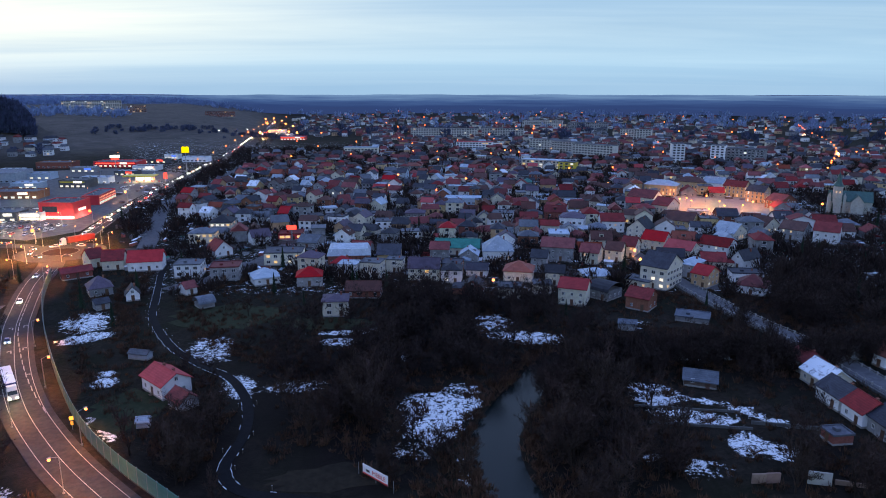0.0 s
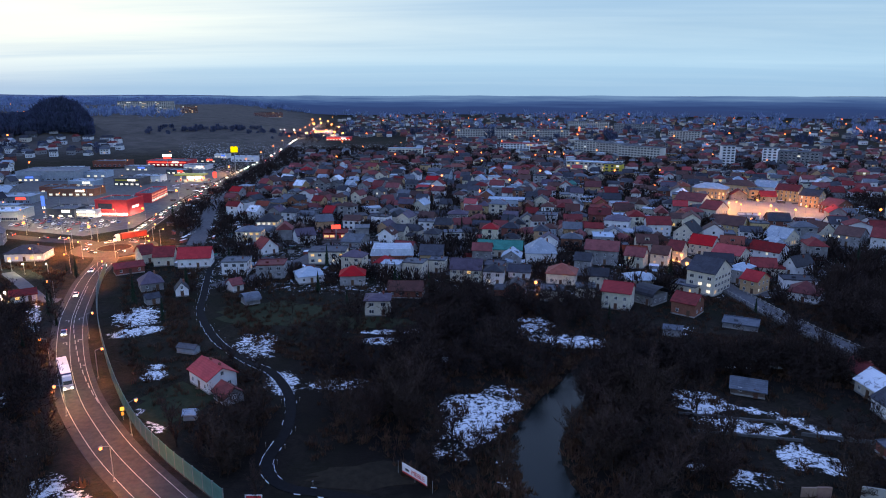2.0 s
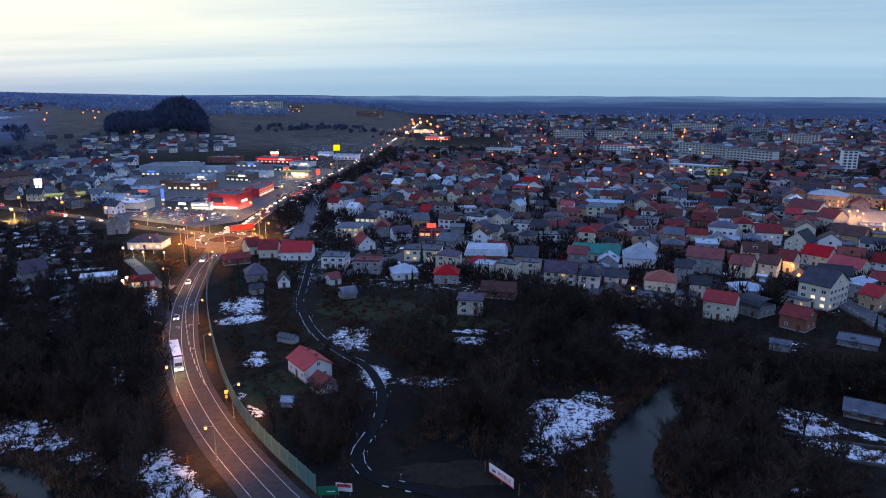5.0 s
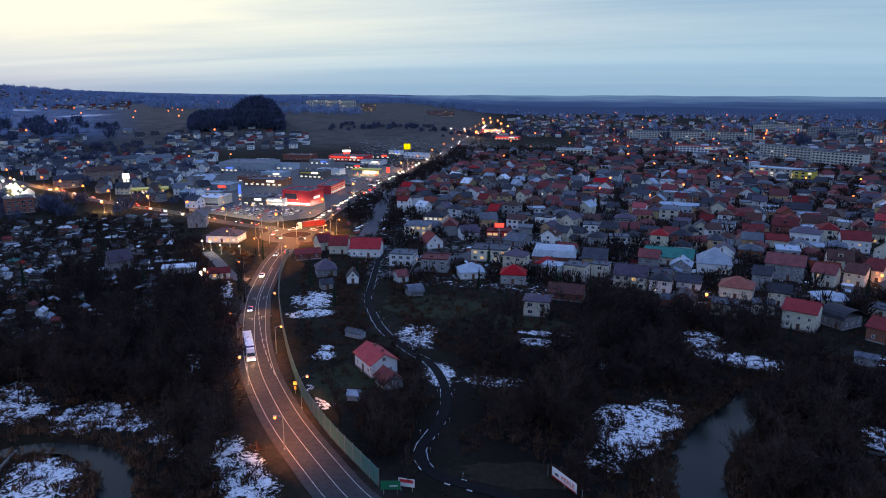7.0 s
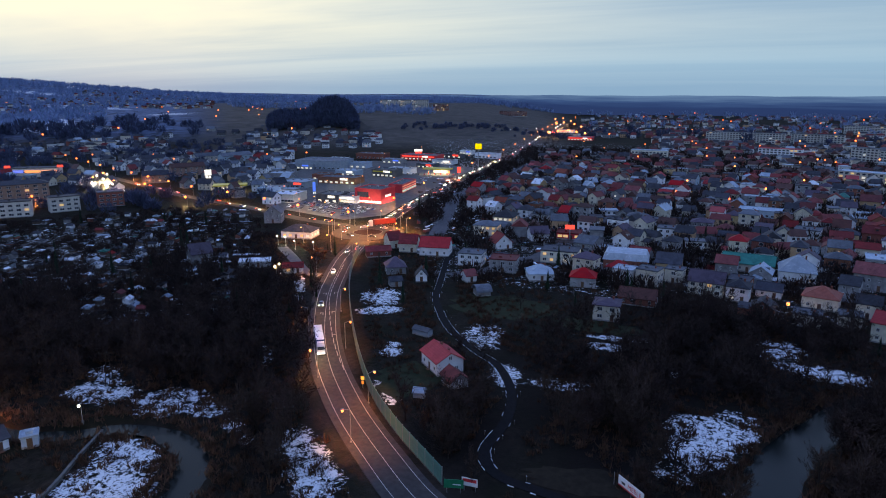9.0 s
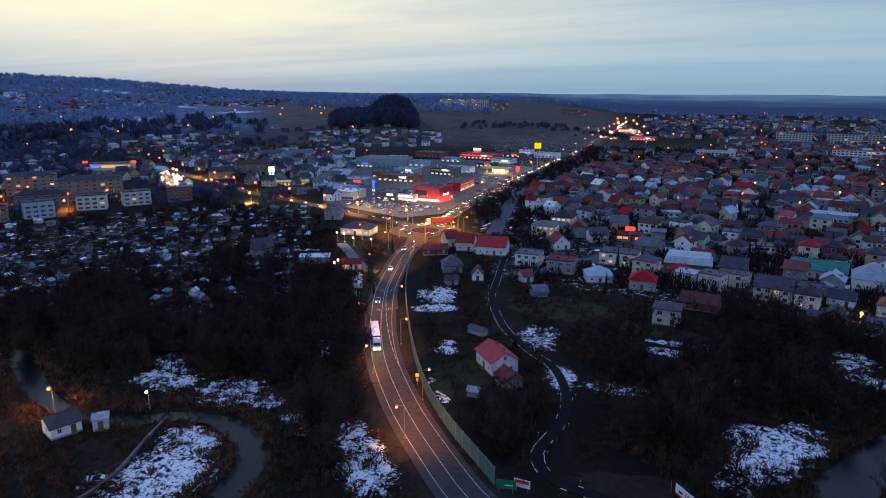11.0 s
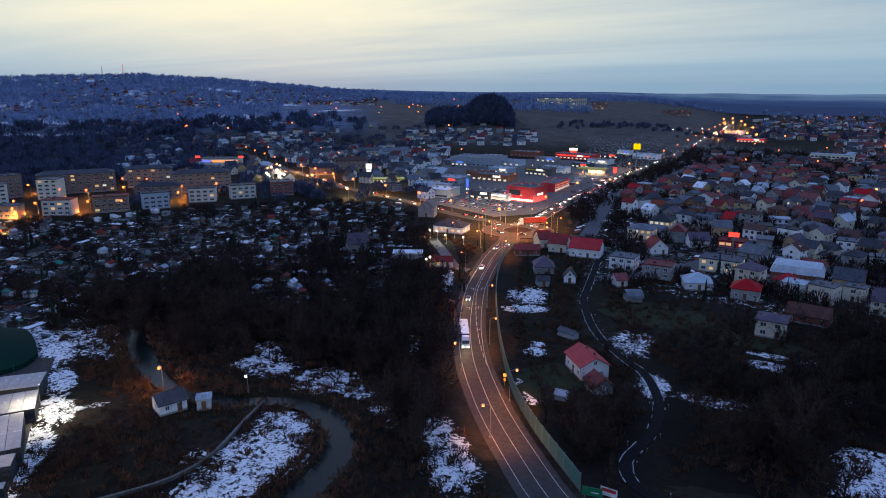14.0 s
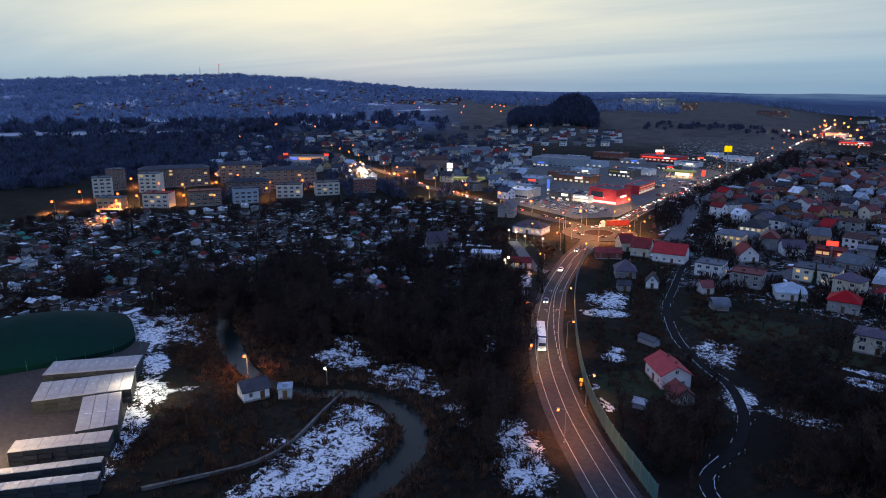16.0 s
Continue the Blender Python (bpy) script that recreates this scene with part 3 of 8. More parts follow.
def strip(line, left, right, lift, thick=0.3):
    """A band along a line of the plan, as mesh rows; left and right: its edges' distances from the line."""
    b = Build()
    d = np.gradient(line[:, :2], axis=0)
    d /= np.linalg.norm(d, axis=1)[:, None]
    nx, ny = -d[:, 1], d[:, 0]
    zl = height(line[:, 0], line[:, 1]) + lift
    k = len(line)
    for edge, dz in ((left, 0), (right, 0), (right, -thick), (left, -thick)):
        b.v += [(x + a * off, y + c * off, z + dz) for (x, y), a, c, z, off in zip(line[:, :2], nx, ny, zl, np.broadcast_to(edge, k))]
    for i in range(k - 1):
        for q in range(4):
            p = (q + 1) % 4
            b.f.append((q * k + i, q * k + i + 1, p * k + i + 1, p * k + i))
            b.m.append(0)
    return b


def road(name, line, left, right, lift, material, label, category="road"):
    return tagged(new(name, strip(line, left, right, lift).done(name, material)), label, category, kind="structure")


def part_of_line(line, a, b):
    s = np.r_[0, np.cumsum(np.hypot(*np.diff(line[:, :2], axis=0).T))]
    t = np.arange(a, min(b, s[-1]), 2.0)
    return np.stack([np.interp(t, s, line[:, 0]), np.interp(t, s, line[:, 1]), 0 * t], -1)


main_road = road("main_road", MAIN_SOUTH, 5.8, -5.2, 0.30, ASPHALT, "curving asphalt main road lit by street lamps")
north_road = road("north_road", MAIN_NORTH, 4.6, -4.6, 0.25, ASPHALT, "straight asphalt road busy with cars")
west_road = road("west_road", WEST, 4.2, -4.2, 0.22, ASPHALT, "asphalt road leading west from the roundabout")
east_road = road("east_road", EAST, 3.6, -3.6, 0.20, ASPHALT, "short asphalt side road")
road("grey_street", GREY_STREET, 4.5, -4.5, 0.16, STREET, "pale grey empty street beside the trees")
road("lane", LANE, 1.3, -1.3, 0.16, LANE_MAT, "narrow dark lane winding to the river")
road("town_street", TOWN_STREET, 3.2, -3.2, 0.14, STREET, "asphalt town street")
road("back_street", BACK_STREET, 3.0, -3.0, 0.12, STREET, "asphalt back street between gardens")
road("short_street", SHORT_STREET, 2.6, -2.6, 0.13, STREET, "narrow asphalt town street")
road("bridge_street", BRIDGE_STREET, 3.4, -3.4, 0.9, STREET, "street on a low embankment with railings")
road("kiosk_street", KIOSK_STREET, 2.6, -2.6, 0.17, STREET, "short grey side street past the kiosk")
road("far_street", FAR_STREET, 4.0, -4.0, 0.3, STREET, "distant lamp-lit street")

# painted lines of the main road
for off in (3.75, 0.07, -3.65):
    part("edge_line", strip(part_of_line(MAIN_SOUTH, 0, 268), off + 0.08, off - 0.08, 0.310, 0.006).done("edge_line", LINE), main_road)
for k in range(22):
    a = 106 + k * 5.6
    off = -3.4 + 2.6 * min(1.0, k / 12)
    part("lane_dash", strip(part_of_line(MAIN_SOUTH, a, a + 4.2), off + 0.12, off - 0.12, 0.312, 0.006).done("lane_dash", LINE), main_road)
for off in (4.2, 0.07, -4.1):
    part("edge_line", strip(part_of_line(MAIN_NORTH, 10, 1400), off + 0.1, off - 0.1, 0.262, 0.006).done("edge_line", LINE), north_road)


def disc(b, x, y, r0, r1, z0, z1, m=0, k=40):
    for i in range(k):
        a, c = 2 * math.pi * i / k, 2 * math.pi * (i + 1) / k
        inner, outer = [(x + r0 * math.cos(t), y + r0 * math.sin(t)) for t in (a, c)], [(x + r1 * math.cos(t), y + r1 * math.sin(t)) for t in (a, c)]
        low = [(*inner[0], z0), (*outer[0], z0), (*outer[1], z0), (*inner[1], z0)]
        b.prism(low, [(p[0], p[1], z1) for p in low], m)


b = Build()
disc(b, *ROUNDABOUT, 8.3, 20.5, 0.0, 0.335)
ring_road = tagged(new("roundabout_road", b.done("roundabout_road", ASPHALT)), "ring-shaped asphalt roundabout", "road", kind="structure")
b = Build()
disc(b, *ROUNDABOUT, 8.0, 8.5, 0.0, 0.5)
part("kerb", b.done("kerb", CONCRETE), ring_road)
b = Build()
disc(b, *ROUNDABOUT, 0.01, 8.0, 0.0, 0.45)
tagged(new("traffic_island", b.done("traffic_island", mat("island_turf", (0.012, 0.006, 0.005), (0.036, 0.016, 0.012), 0.8, 0.95, bump=0.5))), "round island of bare reddish shrubs", "traffic island", kind="structure")

tagged(new("river_east", strip(RIVER_EAST, 7, -7, -1.0, 0.1).done("river_east", WATER)), "calm dark grey-green river", "river", kind="structure")
WEST_HALF = 2.4 + 2.8 * smooth(-124, -110, RIVER_WEST[:, 0]) + 1.6 * (1 - smooth(-190, -165, RIVER_WEST[:, 0]))
tagged(new("river_west", strip(RIVER_WEST, WEST_HALF, -WEST_HALF, -1.03, 0.1).done("river_west", WATER)), "slow dark river bend", "river", kind="structure")


def backdrop():
    """The rim of the land, far behind everything, its haze painted in as glow."""
    m = bpy.data.materials.new("hazy_distance")
    m.use_nodes = True
    n = Nodes(m.node_tree)
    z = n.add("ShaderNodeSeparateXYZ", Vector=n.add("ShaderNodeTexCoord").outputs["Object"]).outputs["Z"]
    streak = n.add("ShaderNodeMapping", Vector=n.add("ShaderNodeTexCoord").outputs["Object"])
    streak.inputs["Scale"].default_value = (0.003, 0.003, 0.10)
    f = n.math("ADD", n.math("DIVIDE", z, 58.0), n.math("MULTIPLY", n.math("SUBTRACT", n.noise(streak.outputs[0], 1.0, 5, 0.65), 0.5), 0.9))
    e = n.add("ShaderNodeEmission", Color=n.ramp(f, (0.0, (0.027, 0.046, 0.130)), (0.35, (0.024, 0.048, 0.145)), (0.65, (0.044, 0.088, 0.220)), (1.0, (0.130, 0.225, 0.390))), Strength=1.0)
    n.tree.links.new(e.outputs[0], n.add("ShaderNodeOutputMaterial").inputs["Surface"])
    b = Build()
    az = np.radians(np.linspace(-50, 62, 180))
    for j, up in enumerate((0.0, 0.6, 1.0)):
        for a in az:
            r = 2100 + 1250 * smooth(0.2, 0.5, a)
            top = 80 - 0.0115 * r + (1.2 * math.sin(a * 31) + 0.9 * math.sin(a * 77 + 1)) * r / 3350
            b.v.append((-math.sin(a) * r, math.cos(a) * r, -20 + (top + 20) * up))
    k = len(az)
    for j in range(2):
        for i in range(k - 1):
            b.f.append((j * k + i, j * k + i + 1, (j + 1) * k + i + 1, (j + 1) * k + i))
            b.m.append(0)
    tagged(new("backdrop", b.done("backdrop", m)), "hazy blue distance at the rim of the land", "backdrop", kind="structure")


backdrop()


# ---- houses ----
def window_mesh(w, h, pane):
    """A two-leaf window in one connected skin: frame bars proud of two recessed panes."""
    t = 0.1
    xs, zs = (-w / 2, -w / 2 + t, -t / 2, t / 2, w / 2 - t, w / 2), (0, t, h - t, h)
    verts = [(x, -0.07, z) for z in zs for x in xs]
    faces, which = [], []
    for j in range(3):
        for i in range(5):
            ring = [j * 6 + i, j * 6 + i + 1, (j + 1) * 6 + i + 1, (j + 1) * 6 + i]
            if j == 1 and i in (1, 3):
                k = len(verts)
                verts += [(verts[q][0], -0.02, verts[q][2]) for q in ring]
                for q in range(4):
                    faces.append((ring[q], ring[(q + 1) % 4], k + (q + 1) % 4, k + q))
                    which.append(0)
                faces.append((k, k + 1, k + 2, k + 3))
                which.append(1)
            else:
                faces.append(tuple(ring))
                which.append(0)
    k = len(verts)
    corner = (0, 5, 23, 18)
    verts += [(verts[q][0], 0.02, verts[q][2]) for q in corner]
    edges = ((0, 1, 2, 3, 4, 5), (5, 11, 17, 23), (23, 22, 21, 20, 19, 18), (18, 12, 6, 0))
    for q, edge in enumerate(edges):
        faces.append((*edge[::-1], k + q, k + (q + 1) % 4))
        which.append(0)
    return mesh_of("window", verts, faces, (FRAME, pane), which)


WIN = {(size, lit): window_mesh(*dims, pane) for size, dims in (("small", (1.0, 1.2)), ("wide", (1.7, 1.4)), ("tall", (1.1, 1.9)), ("band", (2.6, 1.5))) for lit, pane in ((0, GLASS), (1, LIT), (2, LIT_COOL))}
b = Build()
b.box(-0.5, -0.07, 0, 0.5, 0.02, 2.1)
b.box(-0.6, -0.04, 0, -0.5, 0.02, 2.2)
b.box(0.5, -0.04, 0, 0.6, 0.02, 2.2)
b.box(-0.6, -0.9, -0.12, 0.6, -0.07, 0.0)
DOOR_MESH = b.done("door", DOOR)
b = Build()
b.box(-0.32, -0.28, -1.2, 0.32, 0.28, 0.85)
b.box(-0.38, -0.34, 0.85, 0.38, 0.34, 0.95)
b.tube((-0.1, 0, 0.95), (-0.1, 0, 1.2), 0.09, 0.08)
CHIMNEY = b.done("chimney", BRICK)

WALL_WORDS = {WHITE: "white rendered", CREAM: "cream rendered", GREY: "grey rendered", OCHRE: "ochre rendered", BRICK: "brick", BLUE_WALL: "pale blue", RED_WALL: "red clad", DARK_WALL: "dark clad", STEEL: "grey metal-clad", YELLOW: "yellow clad", TIMBER: "dark timber", PANEL: "grey-brown panel", PALE_PANEL: "pale panel"}
ROOF_WORDS = {ROOF_RED: "dark red tiled", ROOF_BRIGHT: "bright red", ROOF_ORANGE: "orange tiled", ROOF_BROWN: "brown tiled", ROOF_DARK: "dark sheet-metal", ROOF_MAUVE: "mauve tiled", ROOF_TEAL: "teal sheet-metal", ROOF_GREY: "grey sheet-metal", ROOF_PALE: "pale frosted", ROOF_SNOW: "snow-dusted", FLAT_ROOF: "flat bitumen"}
TAKEN = []


def free(x, y, r):
    return all((x - a) ** 2 + (y - c) ** 2 > (r + q) ** 2 for a, c, q in TAKEN)


def roof_mesh(kind, w, d, h, rise, over, material):
    """A roof with thickness and eaves over walls w by d that end at height h."""
    b = Build()
    x, y, t = w / 2 + over, d / 2 + over, 0.22
    drop = rise * over / (d / 2 if kind != "gablex" else w / 2)
    z0 = h - drop
    if kind == "gable":
        for s in (-1, 1):
            b.prism([(-x, s * y, z0), (x, s * y, z0), (x, 0, h + rise), (-x, 0, h + rise)], [(-x, s * y, z0 + t), (x, s * y, z0 + t), (x, 0, h + rise + t), (-x, 0, h + rise + t)])
        b.box(-x, -0.14, h + rise + t - 0.08, x, 0.14, h + rise + t + 0.08)
        for s in (-1, 1):
            b.box(-x, s * y - 0.07, z0 - 0.02, x, s * y + 0.07, z0 + 0.1)
    elif kind == "gablex":
        for s in (-1, 1):
            b.prism([(s * x, -y, z0), (s * x, y, z0), (0, y, h + rise), (0, -y, h + rise)], [(s * x, -y, z0 + t), (s * x, y, z0 + t), (0, y, h + rise + t), (0, -y, h + rise + t)])
        b.box(-0.14, -y, h + rise + t - 0.08, 0.14, y, h + rise + t + 0.08)
    elif kind == "hip":
        c = max(0.3, (w - d) / 2) if w > d else 0.3
        e = max(0.3, (d - w) / 2) if d > w else 0.3
        lower = [(-x, -y, h - 0.1), (x, -y, h - 0.1), (x, y, h - 0.1), (-x, y, h - 0.1)]
        mid = [(p[0], p[1], h + t - 0.1) for p in lower]
        top = [(-c, -e, h + rise), (c, -e, h + rise), (c, e, h + rise), (-c, e, h + rise)]
        b.prism(lower, mid)
        b.prism(mid, top)
    elif kind == "mansard":
        lower = [(-x, -y, h), (x, -y, h), (x, y, h), (-x, y, h)]
        k = rise * 0.45
        top = [(-x + k, -y + k, h + rise), (x - k, -y + k, h + rise), (x - k, y - k, h + rise), (-x + k, y - k, h + rise)]
        b.prism(lower, top)
        b.prism(top, [(-x + w * 0.3, -0.2, h + rise + 0.8), (x - w * 0.3, -0.2, h + rise + 0.8), (x - w * 0.3, 0.2, h + rise + 0.8), (-x + w * 0.3, 0.2, h + rise + 0.8)])
    elif kind == "barrel":
        k = 8
        for grow in (0.0, 0.15):
            for e in (-x, x):
                b.v += [(e, -math.cos(math.pi * i / k) * (y + grow), h + math.sin(math.pi * i / k) * (rise + grow)) for i in range(k + 1)]
        q = k + 1
        for i in range(k):
            b.f += [(i, i + 1, q + i + 1, q + i), (2 * q + i, 3 * q + i, 3 * q + i + 1, 2 * q + i + 1), (i, 2 * q + i, 2 * q + i + 1, i + 1), (q + i, q + i + 1, 3 * q + i + 1, 3 * q + i)]
        b.f += [(0, q, 3 * q, 2 * q), (k, 2 * q + k, 3 * q + k, q + k)]
        b.m += [0] * (4 * k + 2)
    else:
        b.box(-x, -y, h, x, y, h + 0.25)
        for s in (-1, 1):
            b.box(-x, s * y - 0.13, h + 0.25, x, s * y + 0.13, h + 0.55)
            b.box(s * x - 0.13, -y + 0.13, h + 0.25, s * x + 0.13, y - 0.13, h + 0.55)
        b.box(-w * 0.2, -d * 0.15, h + 0.25, -w * 0.2 + 1.4, -d * 0.15 + 1.2, h + 1.0)
    return b.done("roof", material)


def wall_mesh(kind, w, d, h, rise, material, panes=()):
    """Walls on a plinth, with gables; panes: windows set into the wall, each its place, turn, width, height and glass."""
    b = Build()
    for px_, py_, pz_, turn, pw, ph, glass in panes:
        c, s = math.cos(radians(turn)), math.sin(radians(turn))
        for half, low, high, proud, m in ((pw / 2 + 0.12, -0.12, ph + 0.12, 0.05, 2), (pw / 2, 0, ph, 0.07, 3 + glass)):
            ring = [(px_ + u * c + q * s, py_ + u * s - q * c) for u, q in ((-half, proud), (half, proud), (half, -0.1), (-half, -0.1))]
            b.prism([(*p, pz_ + low) for p in ring], [(*p, pz_ + high) for p in ring], m)
    b.box(-w / 2 - 0.05, -d / 2 - 0.05, -0.6, w / 2 + 0.05, d / 2 + 0.05, 0.5, 1)
    b.box(-w / 2, -d / 2, 0.5, w / 2, d / 2, h)
    x, y, q = w / 2, d / 2, 0.25
    if kind == "gable":
        for s in (-1, 1):
            b.prism([(s * x, -y, h), (s * x, y, h), (s * x, 0, h + rise)], [(s * (x - q), -y, h), (s * (x - q), y, h), (s * (x - q), 0, h + rise)])
    if kind == "gablex":
        for s in (-1, 1):
            b.prism([(-x, s * y, h), (x, s * y, h), (0, s * y, h + rise)], [(-x, s * (y - q), h), (x, s * (y - q), h), (0, s * (y - q), h + rise)])
    return b.done("wall", material, KERB, *((FRAME, GLASS, LIT, LIT_COOL) if panes else ()))


def house(x, y, rot, w, d, floors=2, kind="gable", wall=WHITE, roof=ROOF_RED, rise=None, lit=0.1, win="small", sides=3, label="", chimneys=1, name="house", category="house", group="", pitch=2.6, base=None, per=2.8, keep=True, extras=False, inset=False):
    """A house: its middle, its turn, its width and depth; storeys, roof shape and materials; sides: how many walls have windows."""
    z = height_at(x, y) if base is None else base
    h = floors * pitch + 0.5
    rise = rise if rise is not None else (0 if kind == "flat" else (w if kind == "gablex" else d) * 0.34)
    words = label or f"{'one' if floors < 2 else 'two' if floors < 3 else 'three' if floors < 4 else 'many'}-storey {WALL_WORDS[wall]} house with {ROOF_WORDS[roof]} roof"
    t = thing(name, x, y, z, rot, words, category, group)
    panes = []
    part("roof", roof_mesh(kind, w, d, h, rise, 0.15 if kind == "flat" else 0.5, roof), t)
    for i in range(chimneys):
        part("chimney", CHIMNEY, t, (w * (0.22 - 0.45 * i) if kind != "gablex" else 0.9, d * 0.12, h + rise * (0.72 if kind != "gablex" else 0.8)))
    size = {"small": 1.2, "wide": 1.4, "tall": 1.9, "band": 1.5}[win]
    for side in range(sides):
        length, out_by = ((w, d / 2), (d, w / 2), (d, w / 2), (w, d / 2))[side]
        turn = (0, 90, -90, 180)[side]
        c, s = math.cos(radians(turn)), math.sin(radians(turn))
        k = max(1, int((length - 1.0) / per))
        for f in range(max(1, int(floors))):
            for i in range(k):
                u = (i + 0.5 - k / 2) * (length - 0.6) / k
                lx, ly = u * c + out_by * s, u * s - out_by * c
                if f == 0 and side == 0 and i == k // 2 and keep:
                    part("door", DOOR_MESH, t, (lx, ly, 0.3), turn)
                    continue
                glow = random.random() < lit
                if inset:
                    panes.append((lx, ly, f * pitch + 0.5 + (pitch - size) * 0.5, turn, {"small": 1.0, "wide": 1.7, "tall": 1.1, "band": 2.6}[win], size, (2 if random.random() < 0.3 else 1) if glow else 0))
                    continue
                part("window", WIN[win, (2 if random.random() < 0.3 else 1) if glow else 0], t, (lx, ly, f * pitch + 0.5 + (pitch - size) * 0.5), turn)
        if kind == ("gablex" if side == 0 else "gable") and side < 3 and rise > 2.2 and not inset:
            part("window", WIN["small", 0], t, (out_by * s, -out_by * c, h + 0.25), turn)
    part("wall", wall_mesh(kind, w, d, h, rise, wall, panes), t)
    if extras and kind in ("gable", "hip", "gablex") and w > 7:
        if random.random() < 0.45:
            aw, ad, ah = random.uniform(3, 5), random.uniform(3, 5), 2.5
            b = Build()
            b.box(-aw / 2, -ad / 2, -0.4, aw / 2, ad / 2, ah)
            b.prism([(-aw / 2 - 0.3, -ad / 2 - 0.3, ah), (aw / 2 + 0.3, -ad / 2 - 0.3, ah), (aw / 2 + 0.3, ad / 2 + 0.3, ah), (-aw / 2 - 0.3, ad / 2 + 0.3, ah)], [(-aw / 2 - 0.3, -ad / 2 - 0.3, ah + 0.15), (aw / 2 + 0.3, -ad / 2 - 0.3, ah + 0.15), (aw / 2 + 0.3, ad / 2 + 0.3, ah + 1.2), (-aw / 2 - 0.3, ad / 2 + 0.3, ah + 1.2)], 1)
            part("annexe", b.done("annexe", wall, roof), t, (random.choice((-1, 1)) * (w / 2 + aw / 2 - 0.3), random.uniform(-d, d) * 0.2, 0))
        if kind == "gable" and rise > 2.6 and random.random() < 0.4:
            b = Build()
            q, z1 = 1.0, h + rise * 0.75
            b.prism([(-q, -d * 0.36, h + rise * 0.2), (q, -d * 0.36, h + rise * 0.2), (q, 0, h + rise * 0.2), (-q, 0, h + rise * 0.2)], [(-q, -d * 0.36, z1), (q, -d * 0.36, z1), (q, 0, z1), (-q, 0, z1)])
            b.prism([(-q - 0.2, -d * 0.36 - 0.3, z1), (q + 0.2, -d * 0.36 - 0.3, z1), (q + 0.2, 0, z1), (-q - 0.2, 0, z1)], [(-q - 0.2, -d * 0.36 - 0.3, z1 + 0.12), (q + 0.2, -d * 0.36 - 0.3, z1 + 0.12), (q + 0.2, 0, z1 + 0.45), (-q - 0.2, 0, z1 + 0.45)], 1)
            b.box(-0.6, -d * 0.36 - 0.04, h + rise * 0.3, 0.6, -d * 0.36, h + rise * 0.3 + 1.0, 2)
            part("dormer", b.done("dormer", wall, roof, GLASS), t)
    TAKEN.append((x, y, max(w, d) * 0.55))
    return t


# north bank, nearest row
house(-74.7, 169.5, -41.6, 11.4, 8.2,  1.4, "gable", WHITE, ROOF_BRIGHT, 2.3, 0.0, "small", 3, "white two-storey house with bright red roof by the river", chimneys=2)
house(-66.9, 160.4, -41.6, 6.4, 5.2,  0.75, "gable", GREY, ROOF_RED, 1.9, 0.0, "small", 2, "low garage with dark red roof beside the white house", chimneys=0, name="garage", category="garage")
house(-38.8, 233.7, 5, 8.9, 9,  2, "hip", CREAM, ROOF_MAUVE, 1.4, 0.0, "wide", 3, "pale square two-storey house with a low mauve roof")
house(-31.0, 255.5, -1, 13.4, 9,  1, "gable", BRICK, ROOF_BROWN, 2.6, 0.0, "small", 2, "low barn with a rust-brown roof", chimneys=0, name="barn", category="barn")
house(-133.4, 295.3, 12, 14.3, 10,  1.6, "gable", WHITE, ROOF_BRIGHT, 3.8, 0.1)
house(-148.8, 297.1, 15, 8.7, 10,  1.6, "gable", CREAM, ROOF_RED, 3.6, 0.1)
house(-160.0, 300.5, 48, 6.5, 9,  1.6, "gable", CREAM, ROOF_RED, 3.4, 0.1)
house(-110.0, 284.4, 6, 10.9, 10,  2, "flat", WHITE, FLAT_ROOF, 0, 0.1, "wide")
house(-92.9, 280.2, 8, 11.8, 10,  2, "flat", GREY, ROOF_RED, 0, 0.1, "wide")
house(-74.7, 273.6, 27, 10.8, 10,  1, "hip", WHITE, ROOF_PALE, 3.2, 0.25)
house(-55.5, 271.5, 8, 10.1, 9,  1.4, "hip", GREY, ROOF_BRIGHT, 3.2, 0.3)
house(-136.5, 258.0, 34, 8.4, 9,  1, "hip", GREY, ROOF_MAUVE, 4.0, 0.0)
house(-126.6, 239.0, 42, 4.7, 5,  0.8, "gable", GREY, ROOF_DARK, 1.2, 0.0, "small", 2, "small grey outbuilding with dark roof", chimneys=0, name="shed", category="shed")
house(-119.9, 250.2, 26, 4.8, 6,  0.9, "gablex", WHITE, ROOF_DARK, 2.8, 0.0)
house(-158.0, 281.1, 37, 11.7, 7,  1, "gable", BRICK, ROOF_RED, 1.6, 0.0, "small", 1, "low brick outbuilding with dark red roof", chimneys=0, name="shed", category="shed")
house(-101.1, 257.5, 46, 4.6, 6,  1, "gable", WHITE, ROOF_RED, 1.8, 0.1, "small", 2, "small white cabin with dark red roof", chimneys=0, name="cabin", category="cabin")
house(-89.2, 241.5, 38, 5.5, 6,  0.5, "barrel", GREY, ROOF_GREY, 2.2, 0.0, "small", 0, "arched garden greenhouse with grey sheeting", chimneys=0, name="greenhouse", category="greenhouse")
house(-73.8, 306.4, 4, 16.9, 12,  2, "flat", CREAM, FLAT_ROOF, 0, 0.35, "wide")
house(-67.8, 341.8, -9, 10.0, 16,  1, "gable", GREY, ROOF_GREY, 2.6, 0.0, "small", 1, "wide grey workshop with a low sheet roof", chimneys=0, name="workshop", category="workshop")
house(-43.8, 307.5, 6, 19.2, 14,  1.6, "mansard", BRICK, ROOF_PALE, 3.0, 0.25, "tall", 3, "brick villa with white window surrounds and pale frosted roof")
house(-25.1, 309.6, -1, 10.6, 10,  1.5, "gable", OCHRE, ROOF_DARK, 3.6, 0.1)
